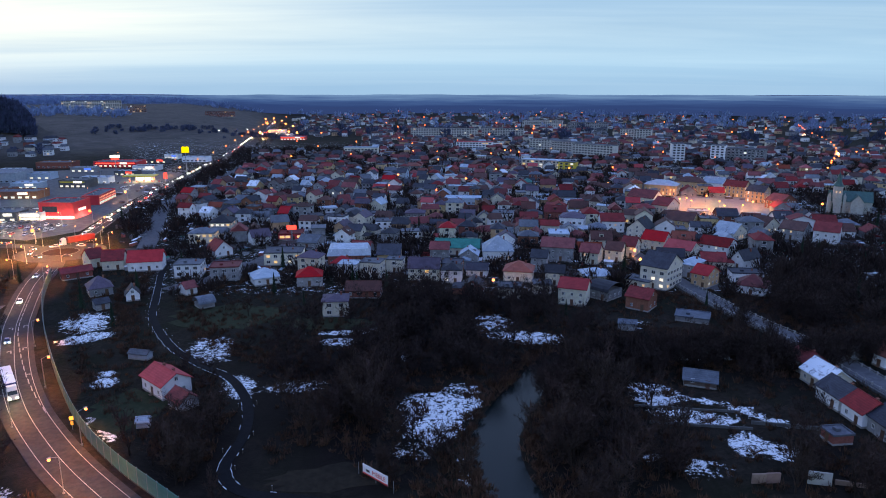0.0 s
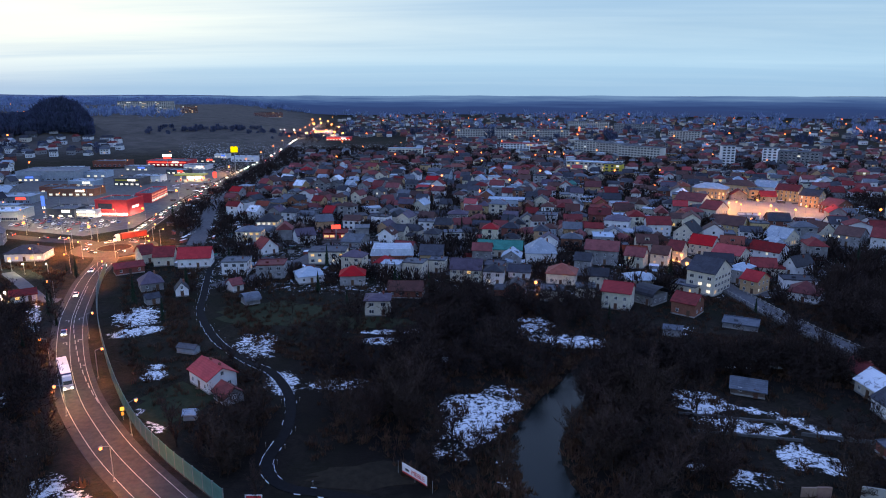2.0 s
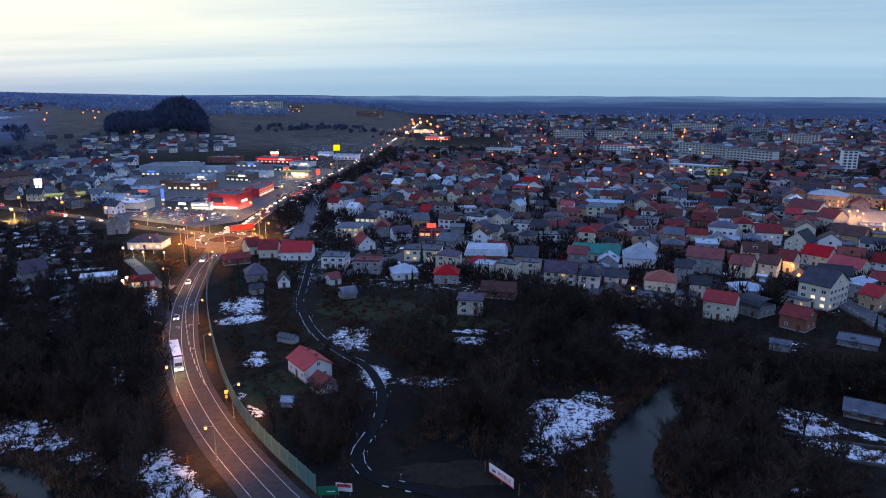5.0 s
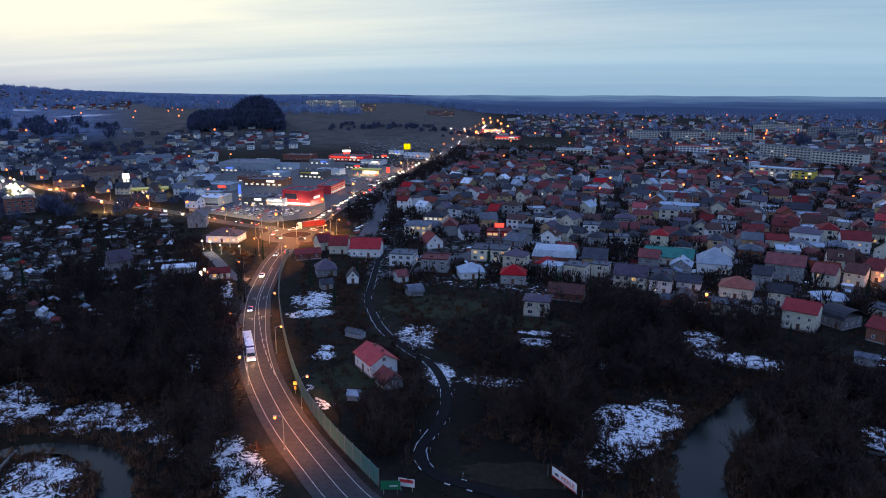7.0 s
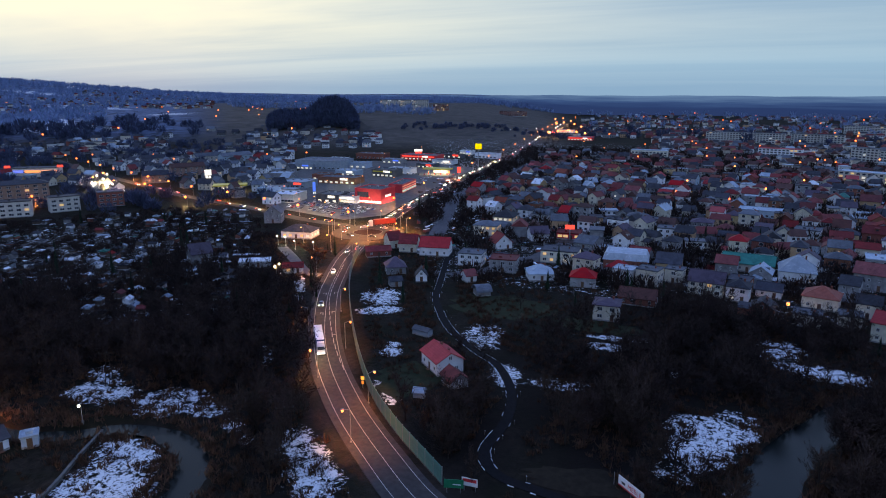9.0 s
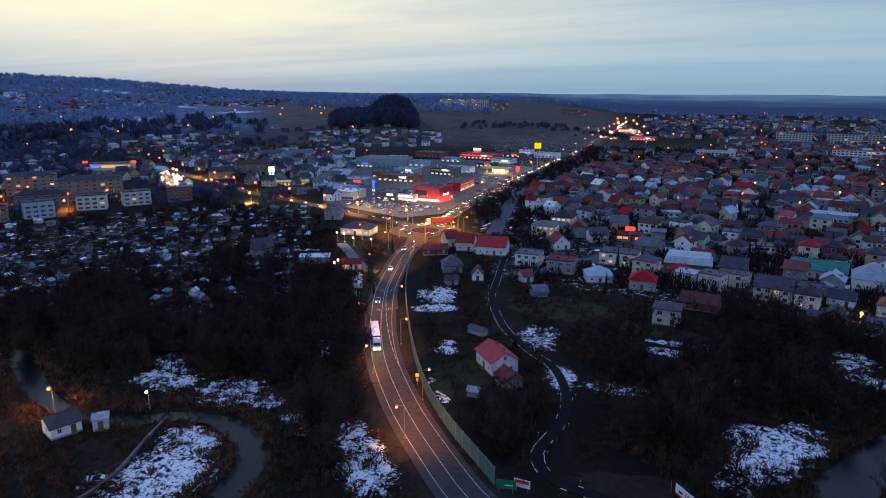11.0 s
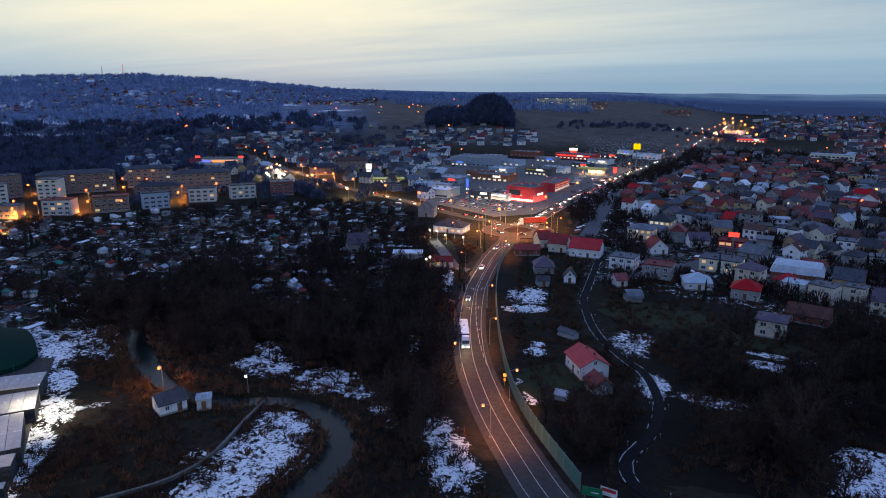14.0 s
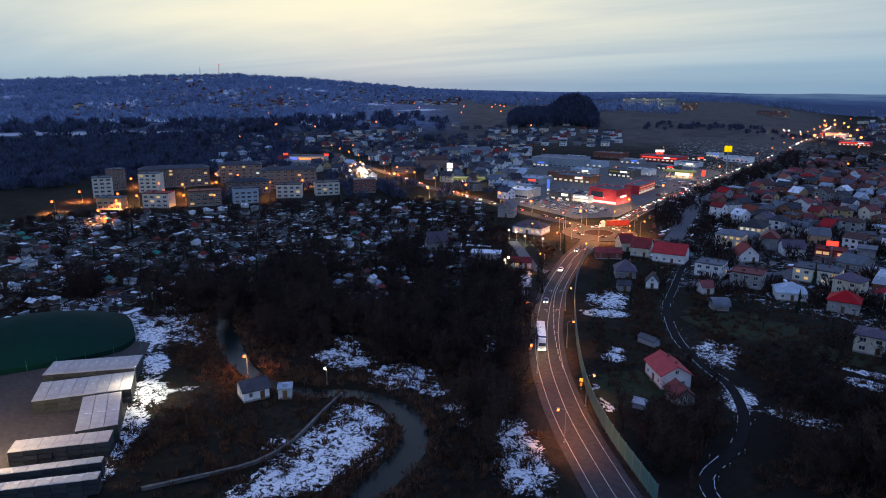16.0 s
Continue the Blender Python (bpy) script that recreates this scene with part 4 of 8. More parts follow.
house(-7.8, 279.6, -6, 13.0, 10,  2, "gable", CREAM, ROOF_MAUVE, 3.4, 0.05, "wide")
house(-10.3, 283.5, 2, 3.9, 4,  2, "gablex", CREAM, ROOF_MAUVE, 2.4, 0.0, "small", 1, "cream gabled bay of the mauve-roofed house", chimneys=0, name="bay", category="house")
house(3.8, 275.7, -7, 8.1, 9,  2, "hip", WHITE, ROOF_DARK, 2.2, 0.1, "wide")
house(15.1, 285.5, -9, 9.0, 8,  1, "gable", WHITE, ROOF_DARK, 2.2, 0.0)
house(7.3, 325.3, -5, 21.3, 11,  1.3, "gable", CREAM, ROOF_TEAL, 3.2, 0.1, "small", 3, "long low house with a teal sheet-metal roof")
house(26.2, 316.3, -1, 13.9, 15,  1.6, "hip", WHITE, ROOF_PALE, 6.0, 0.35, "small", 3, "white house with a steep pale hipped roof")
house(32.4, 278.3, -12, 11.9, 11,  1.6, "hip", CREAM, ROOF_ORANGE, 3.4, 0.1)
house(-126.3, 349.2, 6, 13.1, 11,  2, "hip", CREAM, ROOF_GREY, 2.2, 0.75, "wide", 3, "cream house with brightly lit windows and grey roof")
house(-125.4, 378.8, 4, 12.2, 14,  2, "hip", CREAM, ROOF_DARK, 3.6, 0.6, "wide", 3, "large lit house with dark hipped roof and white roof lamps")
house(-108.8, 320.7, 44, 9.0, 9,  1.2, "gablex", WHITE, ROOF_RED, 4.0, 0.0)
house(-96.2, 346.3, 30, 9.6, 10,  1.5, "gable", WHITE, ROOF_MAUVE, 3.0, 0.1)
house(-82.1, 359.3, 7, 12.7, 12,  1, "flat", RED_WALL, ROOF_RED, 0, 0.8, "band", 3, "low shop with red fascia and lit windows", chimneys=0, name="shop", category="shop")
# along the bank to the east
house(50.0, 246.9, -21, 10.3, 10,  2.4, "gable", CREAM, ROOF_BRIGHT, 2.6, 0.0)
house(63.3, 253.1, -46, 8.6, 10,  1.2, "barrel", GREY, ROOF_DARK, 2.8, 0.0, "small", 2, "long workshop with a rounded dark roof", chimneys=0, name="workshop", category="workshop")
house(73.8, 240.4, -37, 8.6, 9,  1.7, "gable", BRICK, ROOF_RED, 2.6, 0.0)
house(90.1, 269.5, -42, 11.3, 15,  3.4, "gable", CREAM, ROOF_DARK, 4.6, 0.15, "wide", 3, "tall cream tenement with a dark roof and blank gable")
house(81.1, 267.7, -41, 10.5, 8,  1, "flat", CREAM, FLAT_ROOF, 0, 0.1, "small", 1, "flat-roofed cream annexe beside the tall tenement", chimneys=0, name="annexe", category="house")
house(108.3, 269.3, -48, 6.9, 10,  2, "gable", OCHRE, ROOF_BRIGHT, 2.8, 0.1)
house(108.4, 285.4, -43, 6.7, 12,  2, "hip", GREY, ROOF_PALE, 2.0, 0.0)
house(123.8, 259.7, -31, 10.5, 11,  1.2, "hip", WHITE, ROOF_RED, 3.8, 0.0)
house(137.7, 298.1, -59, 6.3, 12,  1.6, "gablex", WHITE, ROOF_DARK, 3.6, 0.0)
house(134.1, 321.9, -43, 14.2, 12,  2, "gable", WHITE, ROOF_RED, 3.0, 0.1, "small")
house(55.0, 314.2, -16, 14.9, 11,  2.4, "gable", GREY, ROOF_RED, 3.4, 0.0)
house(69.3, 307.4, -25, 8.6, 10,  2, "gable", CREAM, ROOF_RED, 3.0, 0.2)
house(81.7, 311.5, -27, 7.6, 10,  2, "gable", CREAM, ROOF_BROWN, 3.0, 0.2)
house(43.9, 297.1, -16, 6.9, 9,  2, "gable", GREY, ROOF_DARK, 2.6, 0.0)
house(91.2, 320.1, -32, 6.7, 10,  2, "gable", CREAM, ROOF_RED, 3.6, 0.2)
house(107.6, 333.1, -36, 11.2, 11,  2, "gable", CREAM, ROOF_BRIGHT, 3.6, 0.2)
house(114.1, 314.4, -40, 12.6, 12,  2, "gable", CREAM, ROOF_BRIGHT, 3.0, 0.1)
house(95.5, 377.9, -4, 12.7, 12,  2.4, "gable", WHITE, ROOF_RED, 3.4, 0.1)
house(75.2, 385.1, -19, 13.7, 14,  2.6, "hip", WHITE, ROOF_MAUVE, 2.6, 0.1, "wide")
house(107.9, 361.5, -33, 11.1, 14,  2, "gablex", CREAM, ROOF_DARK, 5.0, 0.0)
house(138.2, 384.8, -34, 15.1, 14,  2, "gable", OCHRE, ROOF_BROWN, 4.0, 0.1)
house(202.9, 349.3, -36, 11.8, 12,  2.4, "gable", WHITE, ROOF_RED, 4.0, 0.1)
house(190.6, 358.7, -46, 12.0, 12,  2, "gable", GREY, ROOF_BROWN, 3.6, 0.1)
house(36.1, 399.9, -11, 12.3, 11,  2.4, "flat", WHITE, FLAT_ROOF, 0, 0.1, "wide")
house(-53.7, 410.3, -1, 11.0, 11,  2, "hip", CREAM, ROOF_GREY, 2.2, 0.0, "wide")
house(-32.8, 380.1, 1, 10.9, 10,  2, "flat", WHITE, FLAT_ROOF, 0, 0.0, "wide")
house(-16.9, 406.3, -2, 11.6, 10,  2, "hip", GREY, ROOF_MAUVE, 2.0, 0.0, "wide")
house(14.2, 468.1, -6, 24.8, 14,  1.6, "flat", BLUE_WALL, ROOF_PALE, 0, 0.1, "wide", 3, "low shop hall with a pale frosted flat roof", chimneys=0, name="shop", category="shop")
# by the eastern street
house(71.1, 173.7, -20, 8.4, 6,  0.6, "gable", TIMBER, ROOF_GREY, 1.8, 0.0, "small", 2, "grey shed with weathered sheet roof in the gardens", chimneys=0, name="shed", category="shed")
house(105.3, 183.0, -80, 6.5, 7,  1.3, "gable", GREY, ROOF_RED, 2.4, 0.0)
house(105.0, 172.3, -81, 9.8, 8,  1.2, "gable", CREAM, ROOF_SNOW, 2.8, 0.0)
house(102.9, 161.1, -83, 8.6, 8,  1.3, "gable", WHITE, ROOF_DARK, 2.6, 0.0)
house(104.0, 152.2, -84, 7.4, 8,  1.3, "gable", WHITE, ROOF_RED, 2.6, 0.0)
house(105.9, 144.7, -86, 7.0, 8,  1.3, "gable", GREY, ROOF_DARK, 2.6, 0.0)
house(131.4, 186.0, -75, 4.5, 8,  1.4, "gable", WHITE, ROOF_ORANGE, 3.4, 0.1)
house(91.3, 142.5, -83, 4.4, 5,  0.7, "flat", BRICK, FLAT_ROOF, 0, 0.0, "small", 1, "low brick garage with flat dark roof", chimneys=0, name="garage", category="garage")
# west of the main road
house(-229.8, 237.6, 58, 9.6, 10,  1.6, "gable", GREY, ROOF_MAUVE, 4.0, 0.0)
house(-199.9, 240.8, 34, 13.7, 7,  0.8, "flat", GREY, ROOF_SNOW, 0, 0.0, "small", 1, "long low garden hall with a snow-covered roof", chimneys=0, name="shed", category="shed")
house(-218.2, 301.9, 12, 17.1, 12,  1.3, "hip", WHITE, ROOF_DARK, 3.0, 0.7, "wide", 3, "white roadside inn with dark roof and bright lamps")
house(-258.1, 331.3, 28, 10.0, 12,  2.2, "gablex", GREY, ROOF_GREY, 4.0, 0.1)
house(-149.7, 85.2, 76, 6.7, 6, 1, "gable", WHITE, ROOF_DARK, 1.7, 0.0, "small", 3, "small white house with a black roof on the river bend", chimneys=1)
house(-143.5, 91.0, 52, 3.4, 3.5, 0.8, "flat", BLUE_WALL, ROOF_PALE, 0, 0.0, "small", 1, "pale box-shaped annexe beside the white river house", chimneys=0, name="shed", category="shed")


house(-177.9, 239.4, 36, 8.6, 7,  0.9, "gable", WHITE, ROOF_RED, 1.4, 0.5, "wide", 3, "low white kiosk with a red roof under a floodlight", chimneys=0, name="kiosk", category="kiosk")


# ---- street lamps ----
def lamp_shape(tall, reach, glow, size):
    pole = Build()
    pole.tube((0, 0, -0.4), (0, 0, tall - 0.5), 0.11, 0.07, 0, 6)
    pole.box(-0.2, -0.2, -0.4, 0.2, 0.2, 0.5)
    arm = Build()
    arm.tube((0, 0, tall - 0.55), (0, -reach, tall), 0.06, 0.045, 0, 5)
    head = Build()
    head.box(-0.2, -reach - 0.55, tall - 0.05, 0.2, -reach + 0.2, tall + 0.12, inset=0.06)
    lens = Build()
    c, k = (0, -reach - 0.2, tall - 0.05 - size), 8
    rings = [(math.sin(math.pi * j / 5), -math.cos(math.pi * j / 5)) for j in range(1, 5)]
    lens.v = [(c[0] + math.cos(6.283 * i / k) * r * size, c[1] + math.sin(6.283 * i / k) * r * size, c[2] + h * size) for r, h in rings for i in range(k)]
    lens.f = [(j * k + i, j * k + (i + 1) % k, (j + 1) * k + (i + 1) % k, (j + 1) * k + i) for j in range(3) for i in range(k)] + [tuple(range(k - 1, -1, -1)), tuple(range(3 * k, 4 * k))]
    lens.m = [0] * len(lens.f)
    return [("pole", pole.done("pole", METAL)), ("arm", arm.done("arm", METAL)), ("head", head.done("head", METAL)), ("lens", lens.done("lens", glow))]


ROAD_LAMP, TOWN_LAMP, FAR_LAMP, FAR_PALE = lamp_shape(9.0, 1.6, AMBER, 0.34), lamp_shape(5.0, 0.3, AMBER, 0.62), lamp_shape(8.0, 1.2, SODIUM, 0.8), lamp_shape(8.0, 1.2, AMBER, 0.8)
SODIUM_LAMP = lamp_shape(7.0, 1.0, SODIUM, 0.45)
FAR_GLOW = lamp_shape(9.0, 1.2, SODIUM, 1.2)
SMALL_LAMP = lamp_shape(5.0, 0.3, HEADLIGHT, 0.3)


def street_lamp(x, y, turn=0.0, shape=None, watts=0, label="tall steel street lamp glowing amber", group="street lamps", colour=(1.0, 0.30, 0.07), z=None):
    shape = shape or FAR_LAMP
    t = thing("street_lamp", x, y, height_at(x, y) if z is None else z, turn, label, "street lamp", group)
    for name, me in (shape if watts else (shape[0], shape[-1])):
        part(name, me, t, label="glowing amber lens" if name == "lens" else "")
    if watts:
        lens = shape[-1][1]
        low = min(v.co.z for v in lens.vertices)
        mid = sum((v.co for v in lens.vertices), Vector()) / len(lens.vertices)
        light = new("lamp_light", bpy.data.lights.new("lamp_light", "POINT" if shape is TOWN_LAMP else "SPOT"))
        light.data.energy, light.data.color, light.data.shadow_soft_size = watts, colour, 0.25
        if shape is not TOWN_LAMP:
            light.data.spot_size, light.data.spot_blend = radians(152), 0.7
        light.parent = t
        light.matrix_basis = pose(mid.x, mid.y, low - 0.1, 24 if shape is ROAD_LAMP else 0)
    return t


ROAD_LIGHT = 9500
for x, y, turn in (
        (-128.9, 200.7, 118), (-108.5, 170.8, 122), (-127.6, 178.4, -60), (-103.6, 148.2, -52),
        (-82.6, 140.1, 135), (-76.3, 121.0, -40), (-191.9, 373.5, 100), (-203.7, 311.8, 20),
        (-182.9, 277.9, -70), (-162.9, 265.8, 120), (-207.2, 289.2, 0), (-162.6, 306.3, 90), (-163.8, 236.9, -60)):
    street_lamp(x, y, turn, ROAD_LAMP, ROAD_LIGHT * (2.2 if y > 285 else 1.35 if y < 150 else 1.4), "tall steel road lamp glowing amber", "road lamps")
for x, y in ((157.7, 459.4), (164.0, 464.3), (169.6, 466.7), (169.3, 457.0), (168.6, 423.9), (151.4, 411.9), (156.3, 404.3), (163.4, 398.7),
             (169.6, 404.3), (183.7, 436.6), (187.6, 454.7), (183.2, 417.8), (196.5, 438.8), (176.9, 411.9), (209.2, 452.3), (187.1, 476.8)):
    street_lamp(x, y, 0, TOWN_LAMP, 11000, "market square lamp post glowing amber", "market lamps")
street_lamp(20.2, 262.1, 0, TOWN_LAMP, 2500)
street_lamp(90.8, 312.3, 0, TOWN_LAMP, 3000)
street_lamp(88.8, 295.8, 0, TOWN_LAMP, 3000)
street_lamp(85.4, 657.4, 0, FAR_LAMP, 45000)
street_lamp(103.1, 647.7, 0, FAR_LAMP, 45000)
street_lamp(-161.8, 90.8, 30, SODIUM_LAMP, 12000, "lone sodium lamp by the river house")
street_lamp(-141.7, 103.2, 0, SMALL_LAMP, 40, "small pale lamp on the river bank")
for x, y in ((-508.3, 223.9), (-469.5, 210.1), (-460.4, 187.3), (-479.1, 182.2), (-422.1, 148.4), (-450.9, 170.2), (-489.3, 233.7), (-527.8, 281.6), (-481.3, 256.8), (-439.6, 210.1), (-425.8, 225.1), (-452.8, 285.8), (-427.3, 266.7), (-443.4, 309.2), (-550.1, 220.5), (-509.4, 291.4), (-507.6, 167.3), (-476.3, 140.1)):
    street_lamp(x, y, 0, FAR_LAMP, 105000, "sodium lamp between the apartment blocks")
for k in range(9):
    a = radians(20 + 40 * k)
    street_lamp(ROUNDABOUT[0] + 22 * math.cos(a), ROUNDABOUT[1] + 22 * math.sin(a), math.degrees(a) + 90, ROAD_LAMP, 34000, "tall steel lamp beside the roundabout", "road lamps")
for x, y in ((-217.1, 280.6), (-211.7, 279.8), (-202.4, 275.1), (-192.3, 276.3), (-181.1, 234.3)):
    street_lamp(x, y, 0, SMALL_LAMP, 5000, "white lamp before the roadside inn", "inn lamps", (1.0, 0.9, 0.7))
street_lamp(-179.8, 230.0, 0, SMALL_LAMP, 22000, "bright floodlight beside the kiosk", "inn lamps", (1.0, 0.82, 0.5))
# lamps along the far streets
for i in range(6, 96, 6):
    if i < len(MAIN_NORTH):
        street_lamp(MAIN_NORTH[i, 0] - 7, MAIN_NORTH[i, 1], -90, FAR_LAMP if i % 4 else FAR_PALE, 55000 if i < 40 else 0, "road lamp along the northern road", "road lamps")
for i in range(2, len(WEST), 5):
    street_lamp(WEST[i, 0], WEST[i, 1] + 7, 0, FAR_LAMP, 50000 if i < 40 else 0, "road lamp along the western road", "road lamps")
for i in range(0, len(FAR_STREET), 3):
    street_lamp(FAR_STREET[i, 0] - 6, FAR_STREET[i, 1], -90, FAR_LAMP, 60000 if i % 2 == 0 else 0, "distant sodium street lamp", "far lamps")
for k in range(105):
    az, r = radians(random.uniform(-34, 13)), random.uniform(750, 2060) if k % 4 else random.uniform(480, 900)
    street_lamp(-math.sin(az) * r, math.cos(az) * r, random.uniform(0, 360), FAR_GLOW if r > 1000 else random.choice((FAR_LAMP, FAR_LAMP, FAR_PALE)), 0, "distant sodium street lamp", "far lamps")
for k in range(46):
    az, r = radians(random.uniform(34, 66)), random.uniform(600, 2300)
    street_lamp(-math.sin(az) * r, math.cos(az) * r, random.uniform(0, 360), FAR_GLOW if r > 1000 else FAR_LAMP, 0, "distant sodium street lamp", "far lamps")


# ---- vehicles ----
def wheel_mesh(r, wide):
    b = Build()
    b.tube((-wide / 2, 0, 0), (wide / 2, 0, 0), r, r, 0, 10)
    b.tube((wide / 2, 0, 0), (wide / 2 + 0.01, 0, 0), r * 0.6, r * 0.55, 1, 8)
    b.tube((-wide / 2, 0, 0), (-wide / 2 - 0.01, 0, 0), r * 0.6, r * 0.55, 1, 8)
    return b.done("wheel", TYRE, METAL)


CAR_WHEEL, TRUCK_WHEEL = wheel_mesh(0.32, 0.22), wheel_mesh(0.5, 0.32)
b = Build()
b.box(-0.2, -0.06, -0.1, 0.2, 0.02, 0.1, inset=0.01)
LAMP_ON, LAMP_TAIL = b.done("headlight", HEADLIGHT), b.done("taillight", TAILLIGHT)


def car_maker(paint, wagon=False):
    """A car heading along -y: body with bonnet and boot, glazed cabin, four wheels, lamps."""
    body = Build()
    rows = ((-2.1, 0.32, 0.62), (-2.0, 0.25, 0.72), (-0.9, 0.25, 0.9), (1.5 if not wagon else 2.0, 0.25, 0.95), (2.05, 0.28, 0.85), (2.15, 0.35, 0.6))
    pts = [[(-0.85, y, lo), (0.85, y, lo), (0.88, y, (lo + hi) / 2), (0.80, y, hi), (-0.80, y, hi), (-0.88, y, (lo + hi) / 2)] for y, lo, hi in rows]
    body.v = [p for ring in pts for p in ring]
    for j in range(len(pts) - 1):
        for i in range(6):
            body.f.append((j * 6 + i, j * 6 + (i + 1) % 6, (j + 1) * 6 + (i + 1) % 6, (j + 1) * 6 + i))
            body.m.append(0)
    body.f += [(5, 4, 3, 2, 1, 0), tuple((len(pts) - 1) * 6 + i for i in range(6))]
    body.m += [0, 0]
    back = 2.05 if wagon else 1.5
    glass = Build()
    glass.prism([(-0.78, -0.95, 0.88), (0.78, -0.95, 0.88), (0.78, back, 0.93), (-0.78, back, 0.93)], [(-0.62, -0.25, 1.38), (0.62, -0.25, 1.38), (0.62, back - 0.45, 1.38), (-0.62, back - 0.45, 1.38)])
    top = Build()
    top.box(-0.62, -0.26, 1.38, 0.62, back - 0.44, 1.45, inset=0.06)
    return body.done("body", paint), glass.done("cabin_glass", GLASS), top.done("car_roof", paint)


PAINTS = [mat(n_ + "_car_paint", c, tuple(q * 1.15 for q in c), 0.5, 0.3) for n_, c in (("white", (0.6, 0.6, 0.6)), ("silver", (0.32, 0.33, 0.35)), ("black", (0.02, 0.02, 0.022)), ("red", (0.35, 0.02, 0.02)), ("blue", (0.03, 0.06, 0.18)), ("grey", (0.10, 0.10, 0.11)))]
PAINT_WORDS = ("white", "silver", "black", "red", "dark blue", "grey")
CARS = [car_maker(p, i % 2 == 1) for i, p in enumerate(PAINTS)]


def car(x, y, turn, on=False, z=0.3, beam=False):
    k = random.randrange(6)
    t = thing("car", x, y, height_at(x, y) + z, turn, f"{PAINT_WORDS[k]} car {'driving with its lamps on' if on else 'parked on the asphalt'}", "car", "cars on the road" if on else "parked cars")
    body, glass, top = CARS[k]
    part("body", body, t)
    part("cabin_glass", glass, t)
    part("car_roof", top, t)
    for sx in (-0.8, 0.8):
        for sy in (-1.3, 1.35) if y < 330 else ():
            part("wheel", CAR_WHEEL, t, (sx, sy, 0.32))
        if on:
            part("headlight", LAMP_ON, t, (sx * 0.75, -2.1, 0.62))
            part("taillight", LAMP_TAIL, t, (sx * 0.8, 2.13, 0.72), 180)
    if beam:
        for light in [new("beam", bpy.data.lights.new("beam", "SPOT"))]:
            light.data.energy, light.data.color, light.data.spot_size, light.data.spot_blend = 1200, (1, 0.8, 0.5), radians(60), 0.8
            light.data.shadow_soft_size = 0.15
            light.parent = t
            light.matrix_basis = pose(0, -2.3, 0.7, 78, 0, 180)
    return t


def along(line, s, off):
    """A place s metres along a line and off metres to its left, with the heading for what drives back along it."""
    d = np.r_[0, np.cumsum(np.hypot(*np.diff(line[:, :2], axis=0).T))]
    x, y = np.interp(s, d, line[:, 0]), np.interp(s, d, line[:, 1])
    x2, y2 = np.interp(s + 1, d, line[:, 0]), np.interp(s + 1, d, line[:, 1])
    dx, dy = x2 - x, y2 - y
    q = math.hypot(dx, dy) + 1e-9
    return x - dy / q * off, y + dx / q * off, math.degrees(math.atan2(dy, dx)) - 90


for s, off, back in ((168, 1.9, 0), (214, 1.9, 0), (252, 1.9, 0), (258, -2.0, 180)):
    x, y, turn = along(MAIN_SOUTH, s, off)
    car(x, y, turn + back, True, 0.31, s < 240)
for k in range(58):
    s, lane = 20 + k * k * 0.2 + k * 9 + random.uniform(-4, 4), random.random() < 0.65
    x, y, turn = along(MAIN_NORTH, s, 1.9 if lane else -1.9)
    car(x, y, turn + (0 if lane else 180), True, 0.27)
for k in range(16):
    s, lane = 10 + k * 18 + random.uniform(-4, 4), random.random() < 0.5
    x, y, turn = along(WEST, s, 1.9 if lane else -1.9)
    car(x, y, turn + (0 if lane else 180), True, 0.24)
for a in (20, 75, 130, 200, 250, 310):
    car(ROUNDABOUT[0] + 13 * math.cos(radians(a)), ROUNDABOUT[1] + 13 * math.sin(radians(a)), a + 180, True, 0.34)

# the articulated lorry
rim = Build()
rim.tube((-0.03, 0, 0), (0.03, 0, 0), 0.3, 0.3, 0, 10)
rim.tube((-0.08, 0, 0), (0.08, 0, 0), 0.1, 0.1, 0, 6)
TRUCK_RIM = rim.done("rim", METAL)


